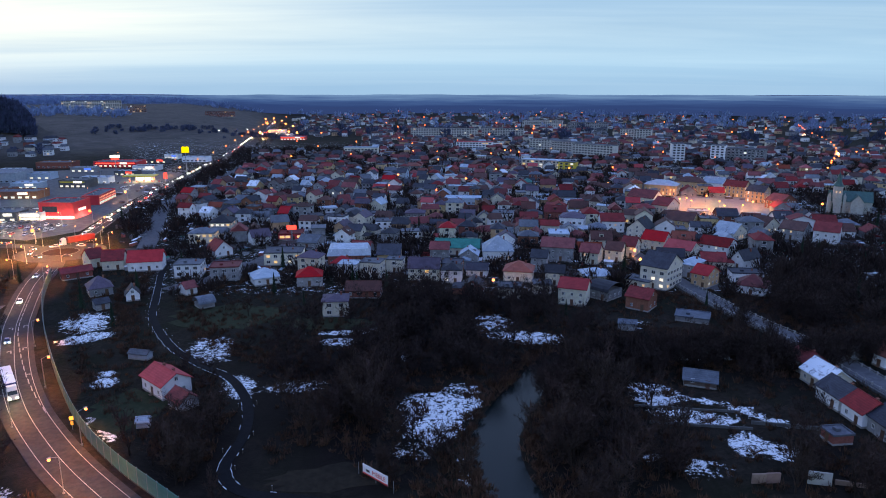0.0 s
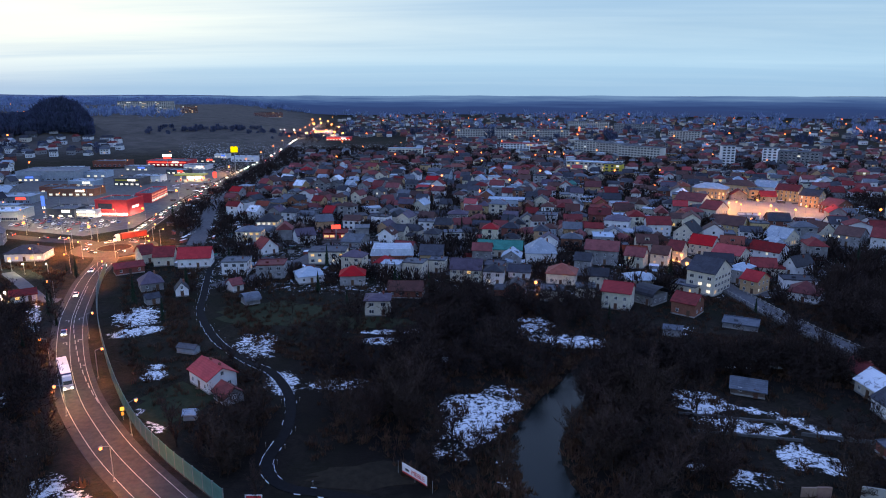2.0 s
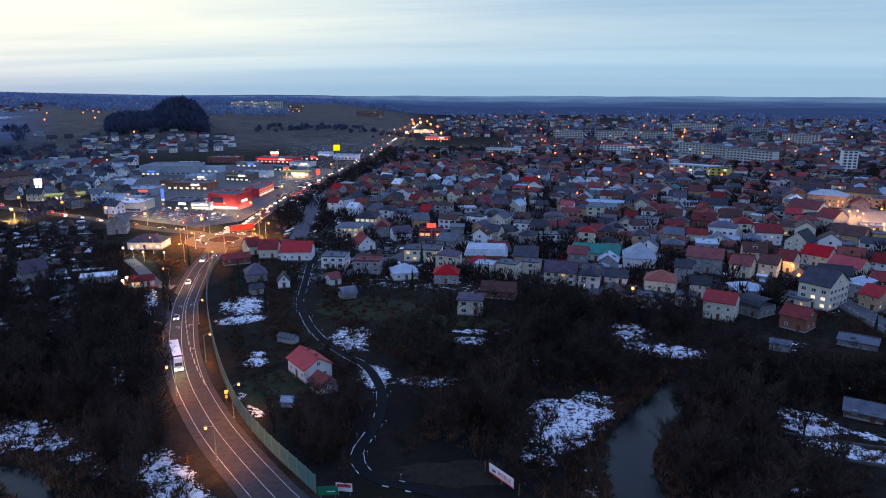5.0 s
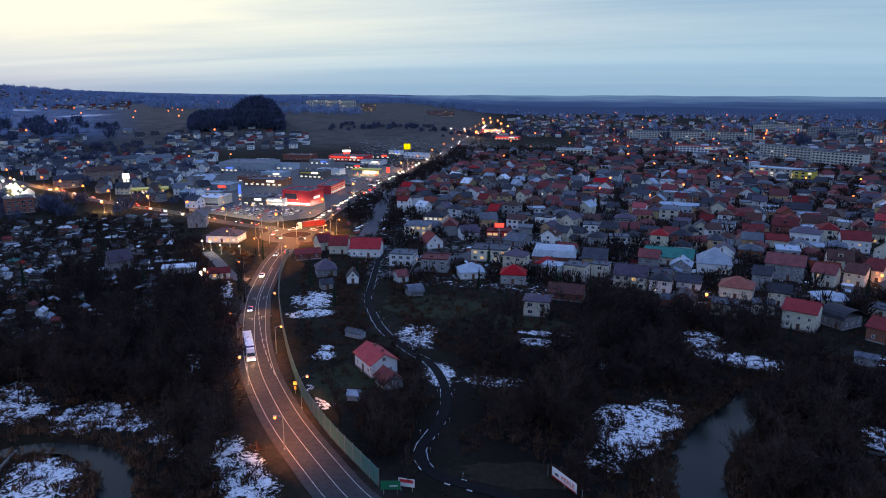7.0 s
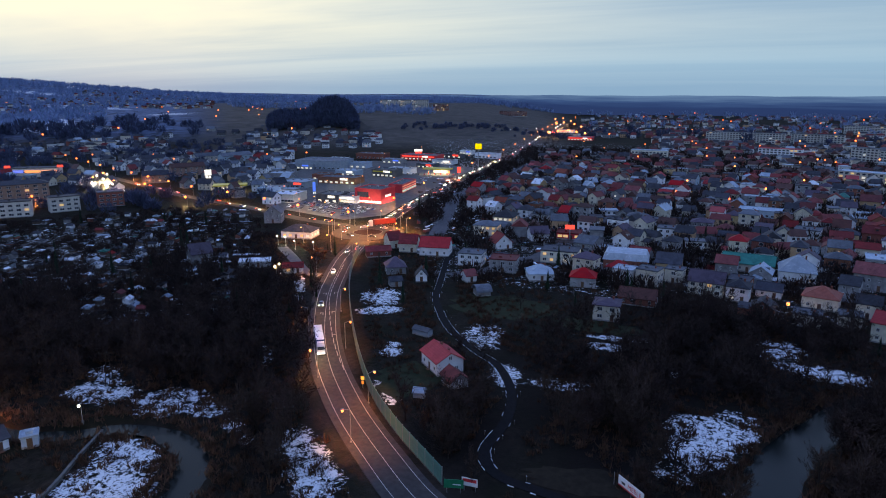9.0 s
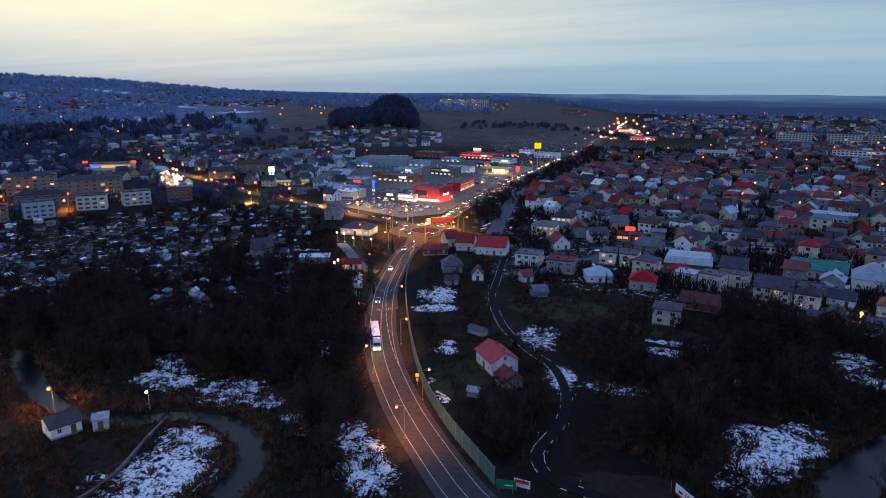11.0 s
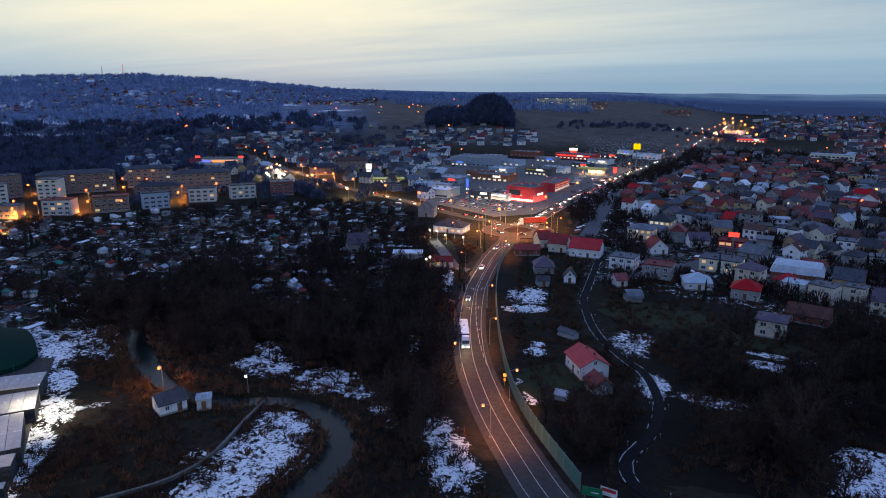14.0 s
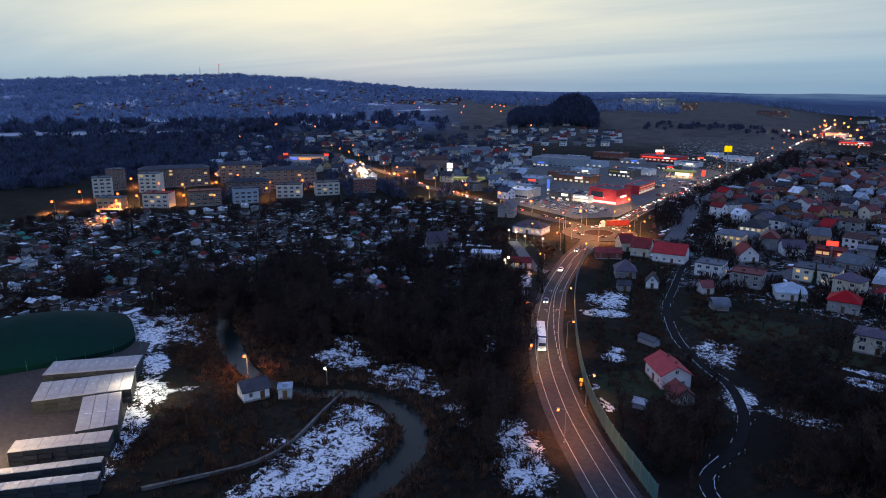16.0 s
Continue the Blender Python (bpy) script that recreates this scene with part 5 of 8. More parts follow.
def lorry(x, y, turn, z, side, label, top):
    t = thing("lorry", x, y, z, turn, label, "lorry")
    b = Build()
    b.box(-1.25, 3.4, 1.15, 1.25, 10.1, 4.0)
    b.box(-1.25, 10.25, 1.15, 1.25, 17.0, 4.0)
    part("trailer", b.done("trailer", side), t)
    for y0, y1 in ((3.36, 10.12), (10.23, 17.04)):
        b = Build()
        b.box(-1.27, y0, 4.0, 1.27, y1, 4.1, inset=0.04)
        part("trailer_roof", b.done("trailer_roof", top), t)
    b = Build()
    b.box(-0.5, 3.0, 0.8, 0.5, 16.8, 1.15)
    part("chassis", b.done("chassis", TYRE), t)
    cab = Build()
    cab.prism([(-1.22, 0.0, 0.5), (1.22, 0.0, 0.5), (1.22, 2.4, 0.5), (-1.22, 2.4, 0.5)], [(-1.22, 0.0, 1.9), (1.22, 0.0, 1.9), (1.22, 2.4, 1.9), (-1.22, 2.4, 1.9)])
    cab.prism([(-1.22, 0.0, 1.9), (1.22, 0.0, 1.9), (1.22, 2.4, 1.9), (-1.22, 2.4, 1.9)], [(-1.15, 0.25, 3.1), (1.15, 0.25, 3.1), (1.2, 2.4, 3.1), (-1.2, 2.4, 3.1)])
    cab.prism([(-1.15, 0.3, 3.1), (1.15, 0.3, 3.1), (1.2, 2.4, 3.1), (-1.2, 2.4, 3.1)], [(-1.0, 1.1, 3.85), (1.0, 1.1, 3.85), (1.15, 2.4, 3.9), (-1.15, 2.4, 3.9)])
    part("cab", cab.done("cab", PAINTS[0]), t)
    b = Build()
    b.prism([(-1.1, -0.02, 1.95), (1.1, -0.02, 1.95), (1.05, 0.21, 2.95), (-1.05, 0.21, 2.95)], [(-1.1, 0.03, 1.95), (1.1, 0.03, 1.95), (1.05, 0.26, 2.95), (-1.05, 0.26, 2.95)])
    part("windscreen", b.done("windscreen", GLASS), t)
    for sx in (-1.05, 1.05):
        for sy in (1.2, 4.4, 12.6, 13.9, 15.2):
            wheel = part("wheel", TRUCK_WHEEL, t, (sx, sy, 0.5))
            part("rim", TRUCK_RIM, wheel, (math.copysign(0.24, sx), 0, 0), label="pale steel rim")
        part("headlight", LAMP_ON, t, (sx * 0.82, -0.03, 0.9))
        part("taillight", LAMP_TAIL, t, (sx * 0.9, 17.06, 1.0), 180)
        light = new("beam", bpy.data.lights.new("beam", "SPOT"))
        light.data.energy, light.data.color, light.data.spot_size, light.data.spot_blend = 2500, (1, 0.75, 0.42), radians(60), 0.8
        light.data.shadow_soft_size = 0.15
        light.parent = t
        light.matrix_basis = pose(sx * 0.8, -0.3, 0.9, 70, 0, 180)


LORRY_S = 118.0
x, y, turn = along(MAIN_SOUTH, LORRY_S, 1.95)
lorry(x, y, turn, 0.31, mat("blue_tarpaulin", (0.03, 0.045, 0.16), (0.05, 0.07, 0.24), 0.6, 0.6), "articulated lorry with a white cab and a dark blue, white-topped trailer", WHITE)
RED_TARP = mat("red_tarpaulin", (0.17, 0.012, 0.012), (0.27, 0.025, 0.02), 0.6, 0.6)
lorry(-196, 338, -38, 0.34, RED_TARP, "articulated lorry with a red trailer entering the roundabout", RED_TARP)


# ---- shops west of the northern road ----
def box_of(name, w, d, z0, z1, material, parent, at=(0, 0, 0), rot=0.0, inset=0.0, label="", top=None):
    b = Build()
    b.box(-w / 2, -d / 2, z0, w / 2, d / 2, z1, 0, 1 if top else None, inset)
    return part(name, b.done(name, material, *([top] if top else [])), parent, at, rot, label)


def hall(x, y, rot, w, d, h, wall, roof, label, name="shop_hall", sign=None, band=None, windows=0, lit=True, category="shop"):
    """A flat-roofed hall with a parapet, a lit front and a fascia sign."""
    h = h if h >= 8 else h * 0.78
    t = thing(name, x, y, height_at(x, y), rot, label, category, "shop halls")
    box_of("wall", w, d, -0.5, h, wall, t)
    b = Build()
    b.box(-w / 2 + 0.3, -d / 2 + 0.3, h - 0.3, w / 2 - 0.3, d / 2 - 0.3, h + 0.06)
    part("roof", b.done("roof", roof), t)
    b = Build()
    for s in (-1, 1):
        b.box(-w / 2 - 0.1, s * d / 2 - 0.2, h, w / 2 + 0.1, s * d / 2 + 0.2, h + 0.7)
        b.box(s * w / 2 - 0.2, -d / 2 + 0.2, h, s * w / 2 + 0.2, d / 2 - 0.2, h + 0.7)
    part("parapet", b.done("parapet", wall), t)
    for i in range(3):
        box_of("roof_vent", 1.6, 1.4, h + 0.06, h + 1.1, METAL, t, (w * (i - 1) * 0.27, d * (0.1 + 0.1 * i), 0))
    k = windows or max(2, int(w / 4.5))
    for i in range(k):
        u = (i + 0.5 - k / 2) * w / k
        part("shop_window", WIN["band", 2 if lit else 0], t, (u, -d / 2, 0.7))
    if band:
        box_of("fascia", w * 0.9, 0.2, h - 1.5, h - 0.5, band, t, (0, -d / 2 - 0.12, 0))
    if sign:
        box_of("sign", min(7, w * 0.3), 0.25, h - 1.7, h - 0.1, sign, t, (w * 0.2, -d / 2 - 0.2, 0), label="glowing fascia sign")
    TAKEN.append((x, y, max(w, d) * 0.5))
    return t


store = hall(-237.8, 420.7, -1, 21.4, 20,  10.0, RED_WALL, FLAT_ROOF, "large red cube-shaped store lit along its foot", windows=8)
b = Build()
b.box(-4.5, -0.25, 4.6, 4.5, 0.1, 8.2)
part("display_window", b.done("display_window", GLASS), store, (-4, -10.05, 0), label="dark display window")
for u, v, turn in ((-7, -12.5, 0), (0, -12.5, 0), (7, -12.5, 0), (13.2, -5, 90), (13.2, 3, 90)):
    flood = new("wall_flood", bpy.data.lights.new("wall_flood", "AREA"))
    flood.data.energy, flood.data.color, flood.data.size = 450, (1.0, 0.75, 0.55), 1.5
    flood.parent = store
    flood.matrix_basis = pose(u, v, 0.6, 130, 0, turn)
for i in range(5):
    box_of("sign_bar", 1.1, 0.2, 4.5, 6.0, NEON_WHITE, store, (10.9, -4.0 + i * 1.7, 0), 90)
hall(-252.2, 413.0, 1, 14.2, 16,  6.0, WHITE, FLAT_ROOF, "brightly lit white shop front beside the red store", sign=NEON_WHITE, band=NEON_WHITE, windows=6)
hall(-266.8, 410.9, 3, 17.5, 18,  7.0, DARK_WALL, FLAT_ROOF, "dark grey store with lit doors", sign=NEON_WHITE)
long_red = hall(-245.5, 479.4, 98, 34.5, 11, 7.95, RED_WALL, FLAT_ROOF, "long red store with two rows of glowing lamps", windows=11)
for j in range(2):
    for i in range(11):
        box_of("red_lamp", 1.0, 0.2, 0, 0.7, NEON_WARM, long_red, ((i + 0.5 - 11 / 2) * 3.14, -5.6, 2.9 + 1.9 * j))
hall(-297.9, 399.9, 7, 19.1, 20,  7.0, CREAM, ROOF_SNOW, "cream hall with a pale roof", lit=False, windows=8)
hall(-333.2, 462.7, 6, 22.7, 22,  6.0, STEEL, ROOF_PALE, "grey metal hall with a pale roof", lit=False, sign=NEON_RED)
hall(-313.3, 496.1, 4, 35.2, 18,  6.5, BRICK, FLAT_ROOF, "long brick-red shop with a lit corner", sign=NEON_WHITE)
hall(-389.3, 586.2, 8, 49.2, 34,  8.0, STEEL, ROOF_GREY, "wide grey warehouse with floodlights", lit=False)
hall(-299.0, 552.7, -2, 22.6, 18,  7.5, DARK_WALL, FLAT_ROOF, "dark shop with yellow panels and a square lit sign", sign=NEON_WHITE, band=YELLOW)
hall(-332.4, 698.5, -1, 44.3, 22,  6.5, RED_WALL, FLAT_ROOF, "red-walled shop with a bright sign mast", sign=NEON_WHITE, band=NEON_RED)
hall(-269.9, 744.7, -4, 27.4, 14,  6.0, WHITE, ROOF_PALE, "low white hall by the meadow", lit=False)
hall(-390.1, 687.2, 4, 34.7, 18,  7.0, BRICK, FLAT_ROOF, "pinkish brick hall at the meadow's foot", lit=False)
hall(-332.6, 425.4, 14, 17.1, 16,  5.0, BLUE_WALL, ROOF_PALE, "pale low hall by the roundabout", lit=False)
hall(-333.6, 542.5, 4, 20.7, 16,  6.0, BLUE_WALL, ROOF_PALE, "blue-grey shop with lit windows", sign=NEON_WHITE)
hall(-404.4, 573.0, 7, 28.0, 20,  6.0, STEEL, ROOF_PALE, "grey shop hall with pale roof", sign=NEON_BLUE)
hall(-290.9, 667.5, -4, 24.0, 14,  5.0, WHITE, FLAT_ROOF, "white shop with lit windows", sign=NEON_WHITE)
hall(-378.5, 501.3, 11, 21.9, 18,  6.0, GREY, ROOF_PALE, "grey workshop hall with pale roof", lit=False)


def fuel_station(x, y, rot):
    t = thing("fuel_station", x, y, height_at(x, y), rot, "filling station with a brightly lit yellow canopy", "fuel station")
    box_of("canopy", 26, 12, 5.0, 6.0, YELLOW, t)
    box_of("canopy_light", 24, 10, 4.9, 4.97, NEON_WHITE, t, label="glowing canopy ceiling")
    for i in range(4):
        box_of("column", 0.5, 0.5, -0.4, 4.9, METAL, t, (-9 + 6 * i, 0, 0))
        box_of("fuel_pump", 0.8, 0.5, 0, 1.7, RED_WALL, t, (-9 + 6 * i, -1.4, 0))
    box_of("kiosk", 14, 7, -0.4, 4.0, WHITE, t, (0, 11, 0), top=FLAT_ROOF)
    for i in range(4):
        part("shop_window", WIN["band", 2], t, (-4.5 + 3 * i, 7.5, 0.8))
    light = new("canopy_lamp", bpy.data.lights.new("canopy_lamp", "AREA"))
    light.data.energy, light.data.color, light.data.shape, light.data.size, light.data.size_y = 9000, (1, 0.75, 0.38), "RECTANGLE", 22, 9
    light.parent = t
    light.matrix_basis = pose(0, 0, 4.8)


fuel_station(-259.8, 580.0, 5)
fuel_station(-365.1, 416.4, 40)


def sign_mast(x, y, tall, w, h, material, label, lower=None):
    t = thing("sign_mast", x, y, height_at(x, y), math.degrees(math.atan2(-x, y)), label, "sign")
    b = Build()
    b.tube((0, 0, -0.5), (0, 0, tall - h / 2), 0.5, 0.3, 0, 8)
    part("mast", b.done("mast", METAL), t)
    b = Build()
    if material is NEON_YELLOW:
        for s in (-1, 1):
            pts = [(s * w * 0.25 + math.cos(math.pi * i / 10) * w * 0.24, math.sin(math.pi * i / 10) * h) for i in range(11)]
            for (ax, az_), (cx, cz) in zip(pts, pts[1:]):
                b.prism([(ax, -0.4, tall - h + az_), (ax, 0.4, tall - h + az_), (cx, 0.4, tall - h + cz), (cx, -0.4, tall - h + cz)], [(ax * 0.7 + s * w * 0.075, -0.4, tall - h + az_ * 0.75), (ax * 0.7 + s * w * 0.075, 0.4, tall - h + az_ * 0.75), (cx * 0.7 + s * w * 0.075, 0.4, tall - h + cz * 0.75), (cx * 0.7 + s * w * 0.075, -0.4, tall - h + cz * 0.75)])
        b.box(-w / 2, -0.3, tall - h, w / 2, 0.3, tall - 0.12 * h)
    else:
        b.box(-w / 2, -0.35, tall - h, w / 2, 0.35, tall)
    part("sign_box", b.done("sign_box", material), t, label="glowing sign box")
    if lower:
        box_of("lower_sign", w * 0.8, 0.5, tall - h - 2.2, tall - h - 0.4, lower, t)


sign_mast(-235.6, 622.4, 27, 6.5, 6.0, NEON_YELLOW, "tall mast with a glowing yellow arched sign")
sign_mast(-329.2, 681.6, 13, 9, 2.6, NEON_WHITE, "shop mast with a white and red glowing sign", NEON_RED)
sign_mast(-238.3, 579.3, 8, 3, 5, NEON_RED, "red price pylon of the filling station")
sign_mast(-298.4, 433.3, 9, 2.2, 7, NEON_BLUE, "tall blue-white glowing shop pylon", NEON_WHITE)
sign_mast(-387.8, 417.7, 16, 5, 4.5, NEON_WHITE, "white glowing pylon by the western road", NEON_WHITE)
sign_mast(-80.7, 353.4, 8, 5, 2.2, NEON_RED, "red neon sign over the corner shop")

# shopping-park lamps that light the car park
for x, y in ((-258.4, 376.0), (-235.9, 371.4), (-278.0, 384.8), (-223.3, 389.4), (-245.9, 527.3), (-257.6, 487.0), (-286.6, 482.7), (-315.6, 622.7)):
    street_lamp(x, y, random.uniform(0, 360), ROAD_LAMP, 11000, "car park lamp glowing warm white", "car park lamps", (1.0, 0.72, 0.42))
b = Build()
lot = [(-296, 372), (-222, 352), (-206, 376), (-226, 492), (-245, 640), (-330, 680), (-420, 640), (-380, 480)]
b.prism([(x, y, -0.2) for x, y in lot], [(x, y, 0.1) for x, y in lot])
tagged(new("car_park", b.done("car_park", LOT)), "asphalt car park of the shops", "car park", kind="structure")
for k in range(64):
    row, col = k // 14, k % 14
    x, y = -281 + col * 4.2 + row * 1.5, 377 + row * 7.5 - col * 1.0 + (3 if row % 2 else 0)
    if random.random() < 0.85 and free(x, y, 1.5):
        car(x, y, 14 + (180 if random.random() < 0.5 else 0) + random.uniform(-3, 3), False, 0.1)
for k in range(20):
    x, y = -300 + (k % 13) * 5, 560 + (k // 13) * 60 + (k % 13) * 2
    if free(x, y, 1.5):
        car(x, y, 20 + random.uniform(-4, 4), False, 0.05)


# ---- apartment blocks ----
def flats(x, y, rot, w, d, floors, wall=PANEL, roof=FLAT_ROOF, lit=0.03, label="", per=7.5, z=None, group="apartment blocks", kind="flat"):
    return house(x, y, rot, w, d, floors, kind, wall, roof, 0 if kind == "flat" else 2.6, lit, "band", 1, label or f"{WALL_WORDS[wall]} apartment block of {int(floors)} storeys", 0, "apartment_block", "apartment block", group, 2.8, z, per if y < 640 else 4.0, False, inset=y > 640)


flats(-518.6, 185.9, 67, 12.9, 12, 5, PALE_PANEL, FLAT_ROOF, 0.03, per=3.6)
flats(-547.4, 206.7, 90, 10.4, 12, 5.6, PANEL, FLAT_ROOF, 0.03, per=3.6)
flats(-463.0, 170.6, 41, 16.2, 9, 2.6, OCHRE, FLAT_ROOF, 0.15, "low ochre block brightly lit by a sodium lamp", per=3.6)
flats(-515.9, 220.5, 42, 14.3, 12, 5, CREAM, FLAT_ROOF, 0.03, per=3.6)
flats(-447.7, 195.3, 42, 17.5, 11, 3.3, PALE_PANEL, ROOF_RED, 0.08, per=3.6)
flats(-433.4, 220.9, 60, 20.9, 11, 3.4, PANEL, ROOF_RED, 0.25, per=3.6)
flats(-459.3, 269.8, 53, 31.2, 12, 3, PANEL, ROOF_DARK, 0.1, per=5, kind="hip")
flats(-421.0, 244.3, 66, 16.8, 10, 3.6, BLUE_WALL, ROOF_DARK, 0.03, per=3.6)
flats(-419.0, 279.3, 49, 18.0, 11, 3.3, PALE_PANEL, ROOF_DARK, 0.06, per=3.6)
flats(-532.9, 247.1, 64, 53.1, 12, 5, PANEL, ROOF_DARK, 0.12, per=5, kind="hip")
flats(-518.2, 298.5, 55, 33.6, 12, 5, PANEL, ROOF_DARK, 0.2, per=5, kind="hip")
flats(-460.6, 306.8, 60, 42.9, 12, 5, PANEL, ROOF_DARK, 0.1, per=5, kind="hip")
flats(-409.1, 305.5, 61, 17.6, 11, 3.3, PALE_PANEL, ROOF_DARK, 0.03, per=3.6)
flats(-398.2, 333.0, 55, 16.3, 11, 3.3, BRICK, FLAT_ROOF, 0.03, per=3.6)
house(-537.1, 580.0, 64, 30.1, 11, 2.4, "gable", PALE_PANEL, ROOF_GREY, 3.2, 0.06, "wide", 1, "pale terrace with a grey-blue roof behind a row of firs", 2, "terrace", "terraced house", per=4.5, keep=False)
house(-513.4, 596.8, 70, 35.7, 11, 2.4, "gable", BLUE_WALL, ROOF_GREY, 3.2, 0.06, "wide", 1, "pale blue terrace with a grey-blue roof behind a row of firs", 2, "terrace", "terraced house", per=4.5, keep=False)
house(-581.4, 544.9, 56, 23.9, 11, 2, "gable", PALE_PANEL, ROOF_DARK, 3.2, 0.06, "wide", 1, "low pale terrace with lit lamps before it", 2, "terrace", "terraced house", per=4.5, keep=False)
house(-471.0, 480.9, 58, 29.7, 11, 3, "gable", PANEL, ROOF_BROWN, 3.2, 0.06, "wide", 1, "brown tenement with a long dull roof", 2, "terrace", "terraced house", per=4.5, keep=False)
house(-461.6, 434.0, 52, 21.3, 11, 2.4, "gable", PANEL, ROOF_DARK, 3.2, 0.06, "wide", 1, "dark tenement beside the western road", 2, "terrace", "terraced house", per=4.5, keep=False)
hotel = flats(-592.6, 419.9, 35, 38.8, 16,  2.7, CREAM, lit=0.15, label="hotel with a glowing orange and blue front and red roof signs")
for i, m in enumerate((NEON_BLUE, AMBER, AMBER)):
    box_of("light_band", 13, 0.3, 4.3, 6.4, lamp_mat("front_light", ((0.15, 0.2, 1.0), (1.0, 0.35, 0.12), (1.0, 0.4, 0.2))[i], 1.5), hotel, (-15 + 14.2 * i, -8.3, 0))
for u in (-22, 22):
    box_of("roof_sign", 5, 0.5, 8.6, 10.6, NEON_RED, hotel, (u, -6, 0))
flats(135.3, 867.7, -39, 51.5, 12,  5, PALE_PANEL)
flats(156.0, 831.0, -41, 49.3, 12,  5, PALE_PANEL)
flats(176.2, 790.8, -43, 53.5, 12,  5, PALE_PANEL)
flats(303.1, 1075.8, -26, 47.7, 12,  5, PALE_PANEL)
flats(253.9, 738.0, -9, 13.4, 14,  7, WHITE)
flats(303.1, 749.1, -30, 14.8, 14,  6, WHITE)
flats(326.5, 736.9, -38, 42.6, 12,  5, GREY)
flats(1.8, 1112.4, -6, 107.8, 12,  5, PALE_PANEL)
flats(97.3, 1112.3, -11, 67.6, 12,  5, PALE_PANEL)
flats(41.8, 900.5, -11, 47.4, 14,  3, WHITE, ROOF_BRIGHT, label="white school hall with a bright red roof")
flats(101.7, 676.6, -25, 44.8, 13,  3, CREAM, ROOF_PALE, lit=0.3, label="pale lamp-lit school with a frosted roof")
flats(121.5, 657.8, -26, 16.3, 12,  3, YELLOW, FLAT_ROOF)
flats(-100.2, 838.2, -1, 41.5, 12,  2.4, CREAM, ROOF_PALE)
flats(274.5, 1302.1, -18, 74.7, 12,  5, GREY)
flats(199.0, 1374.1, -14, 78.8, 12,  5, PALE_PANEL)
# the new estate below the meadow
for k, (x, y) in enumerate(((-667.9, 831.4), (-678.4, 863.7), (-629.9, 821.1), (-659.1, 882.3), (-611.2, 838.2), (-632.9, 890.7), (-592.0, 855.7), (-605.9, 899.3), (-573.2, 873.3), (-721.4, 928.9), (-710.8, 961.2), (-673.1, 958.6), (-644.2, 967.9), (-611.8, 701.0), (-619.5, 733.9), (-699.9, 787.8), (-694.1, 811.7), (-746.6, 817.9))):
    house(x, y, 24 + 6 * math.sin(k), 11 + 2 * math.sin(k * 2.3), 7.5, 1 if k % 3 else 1.4, "gable", (DARK_WALL, DARK_WALL, GREY)[k % 3], (ROOF_DARK, ROOF_GREY, ROOF_DARK, ROOF_DARK)[k % 4], 3.4, 0.15, "wide", 1, chimneys=0, group="houses of the new estate", per=5, keep=False)

# on the meadow hill
hill_block = flats(-705, 1390, 24, 108, 14, 8, CREAM, lit=0.14, per=6.0, label="long apartment block with lit windows on the hilltop")
flats(-620, 1400, 24, 34, 14, 5, BRICK, lit=0.14, per=6.0, label="lower apartment block on the hilltop")
flats(-475, 1470, 20, 60, 14, 4, BRICK, lit=0.05, per=6.0, label="brown apartment block on the hilltop")

# ---- market square ----
b = Build()
sq = [(134, 420), (150, 480), (178, 505), (232, 492), (222, 440), (178, 394)]
b.prism([(x, y, -0.2) for x, y in sq], [(x, y, 0.12) for x, y in sq])
tagged(new("market_square", b.done("market_square", PAVING)), "stone-paved market square in amber lamplight", "square", kind="structure")
house(141.8, 426.2, -48, 10.8, 14,  2.6, "gable", CREAM, ROOF_RED, 4.2, 0.15, "tall", 3, "cream market house with dark red roof", per=2.4)
house(138.2, 458.9, -43, 18.7, 14,  2.6, "gable", CREAM, ROOF_RED, 4.2, 0.15, "tall", 3, "long cream market house with dark red roof", per=2.4)
house(166.7, 512.5, -28, 23.5, 14,  2.8, "hip", OCHRE, ROOF_PALE, 3.4, 0.3, "tall", 3, "ochre market house with frosted roof", per=2.4)
house(195.1, 529.3, -32, 23.1, 14,  2.8, "hip", OCHRE, ROOF_BROWN, 3.6, 0.3, "tall", 3, "ochre market house with brown roof", per=2.4)
house(211.5, 523.5, -36, 14.4, 14,  2.8, "gable", WHITE, ROOF_PALE, 4.0, 0.4, "tall", 3, "white market house with frosted roof", per=2.4)
house(219.1, 501.6, -40, 15.1, 14,  3, "gable", OCHRE, ROOF_RED, 3.6, 0.3, "tall", 3, "ochre market house with red roof", per=2.4)
house(223.9, 476.7, -43, 12.2, 14,  3, "gable", OCHRE, ROOF_DARK, 3.6, 0.3, "tall", 3, "ochre market house with dark roof", per=2.4)
house(227.4, 450.7, -63, 11.6, 16,  2, "gable", BRICK, ROOF_RED, 4.0, 0.2, "tall", 2, "brick market house with dark red roof", per=2.4)
house(181.2, 375.0, -64, 11.4, 13,  1.5, "gable", CREAM, ROOF_BROWN, 4.6, 0.1, "tall", 2, "cream market house with brown roof", per=2.4)
house(155.0, 358.0, -53, 12.0, 13,  1.5, "gable", CREAM, ROOF_PALE, 4.4, 0.1, "tall", 2, "cream market house with pale roof", per=2.4)


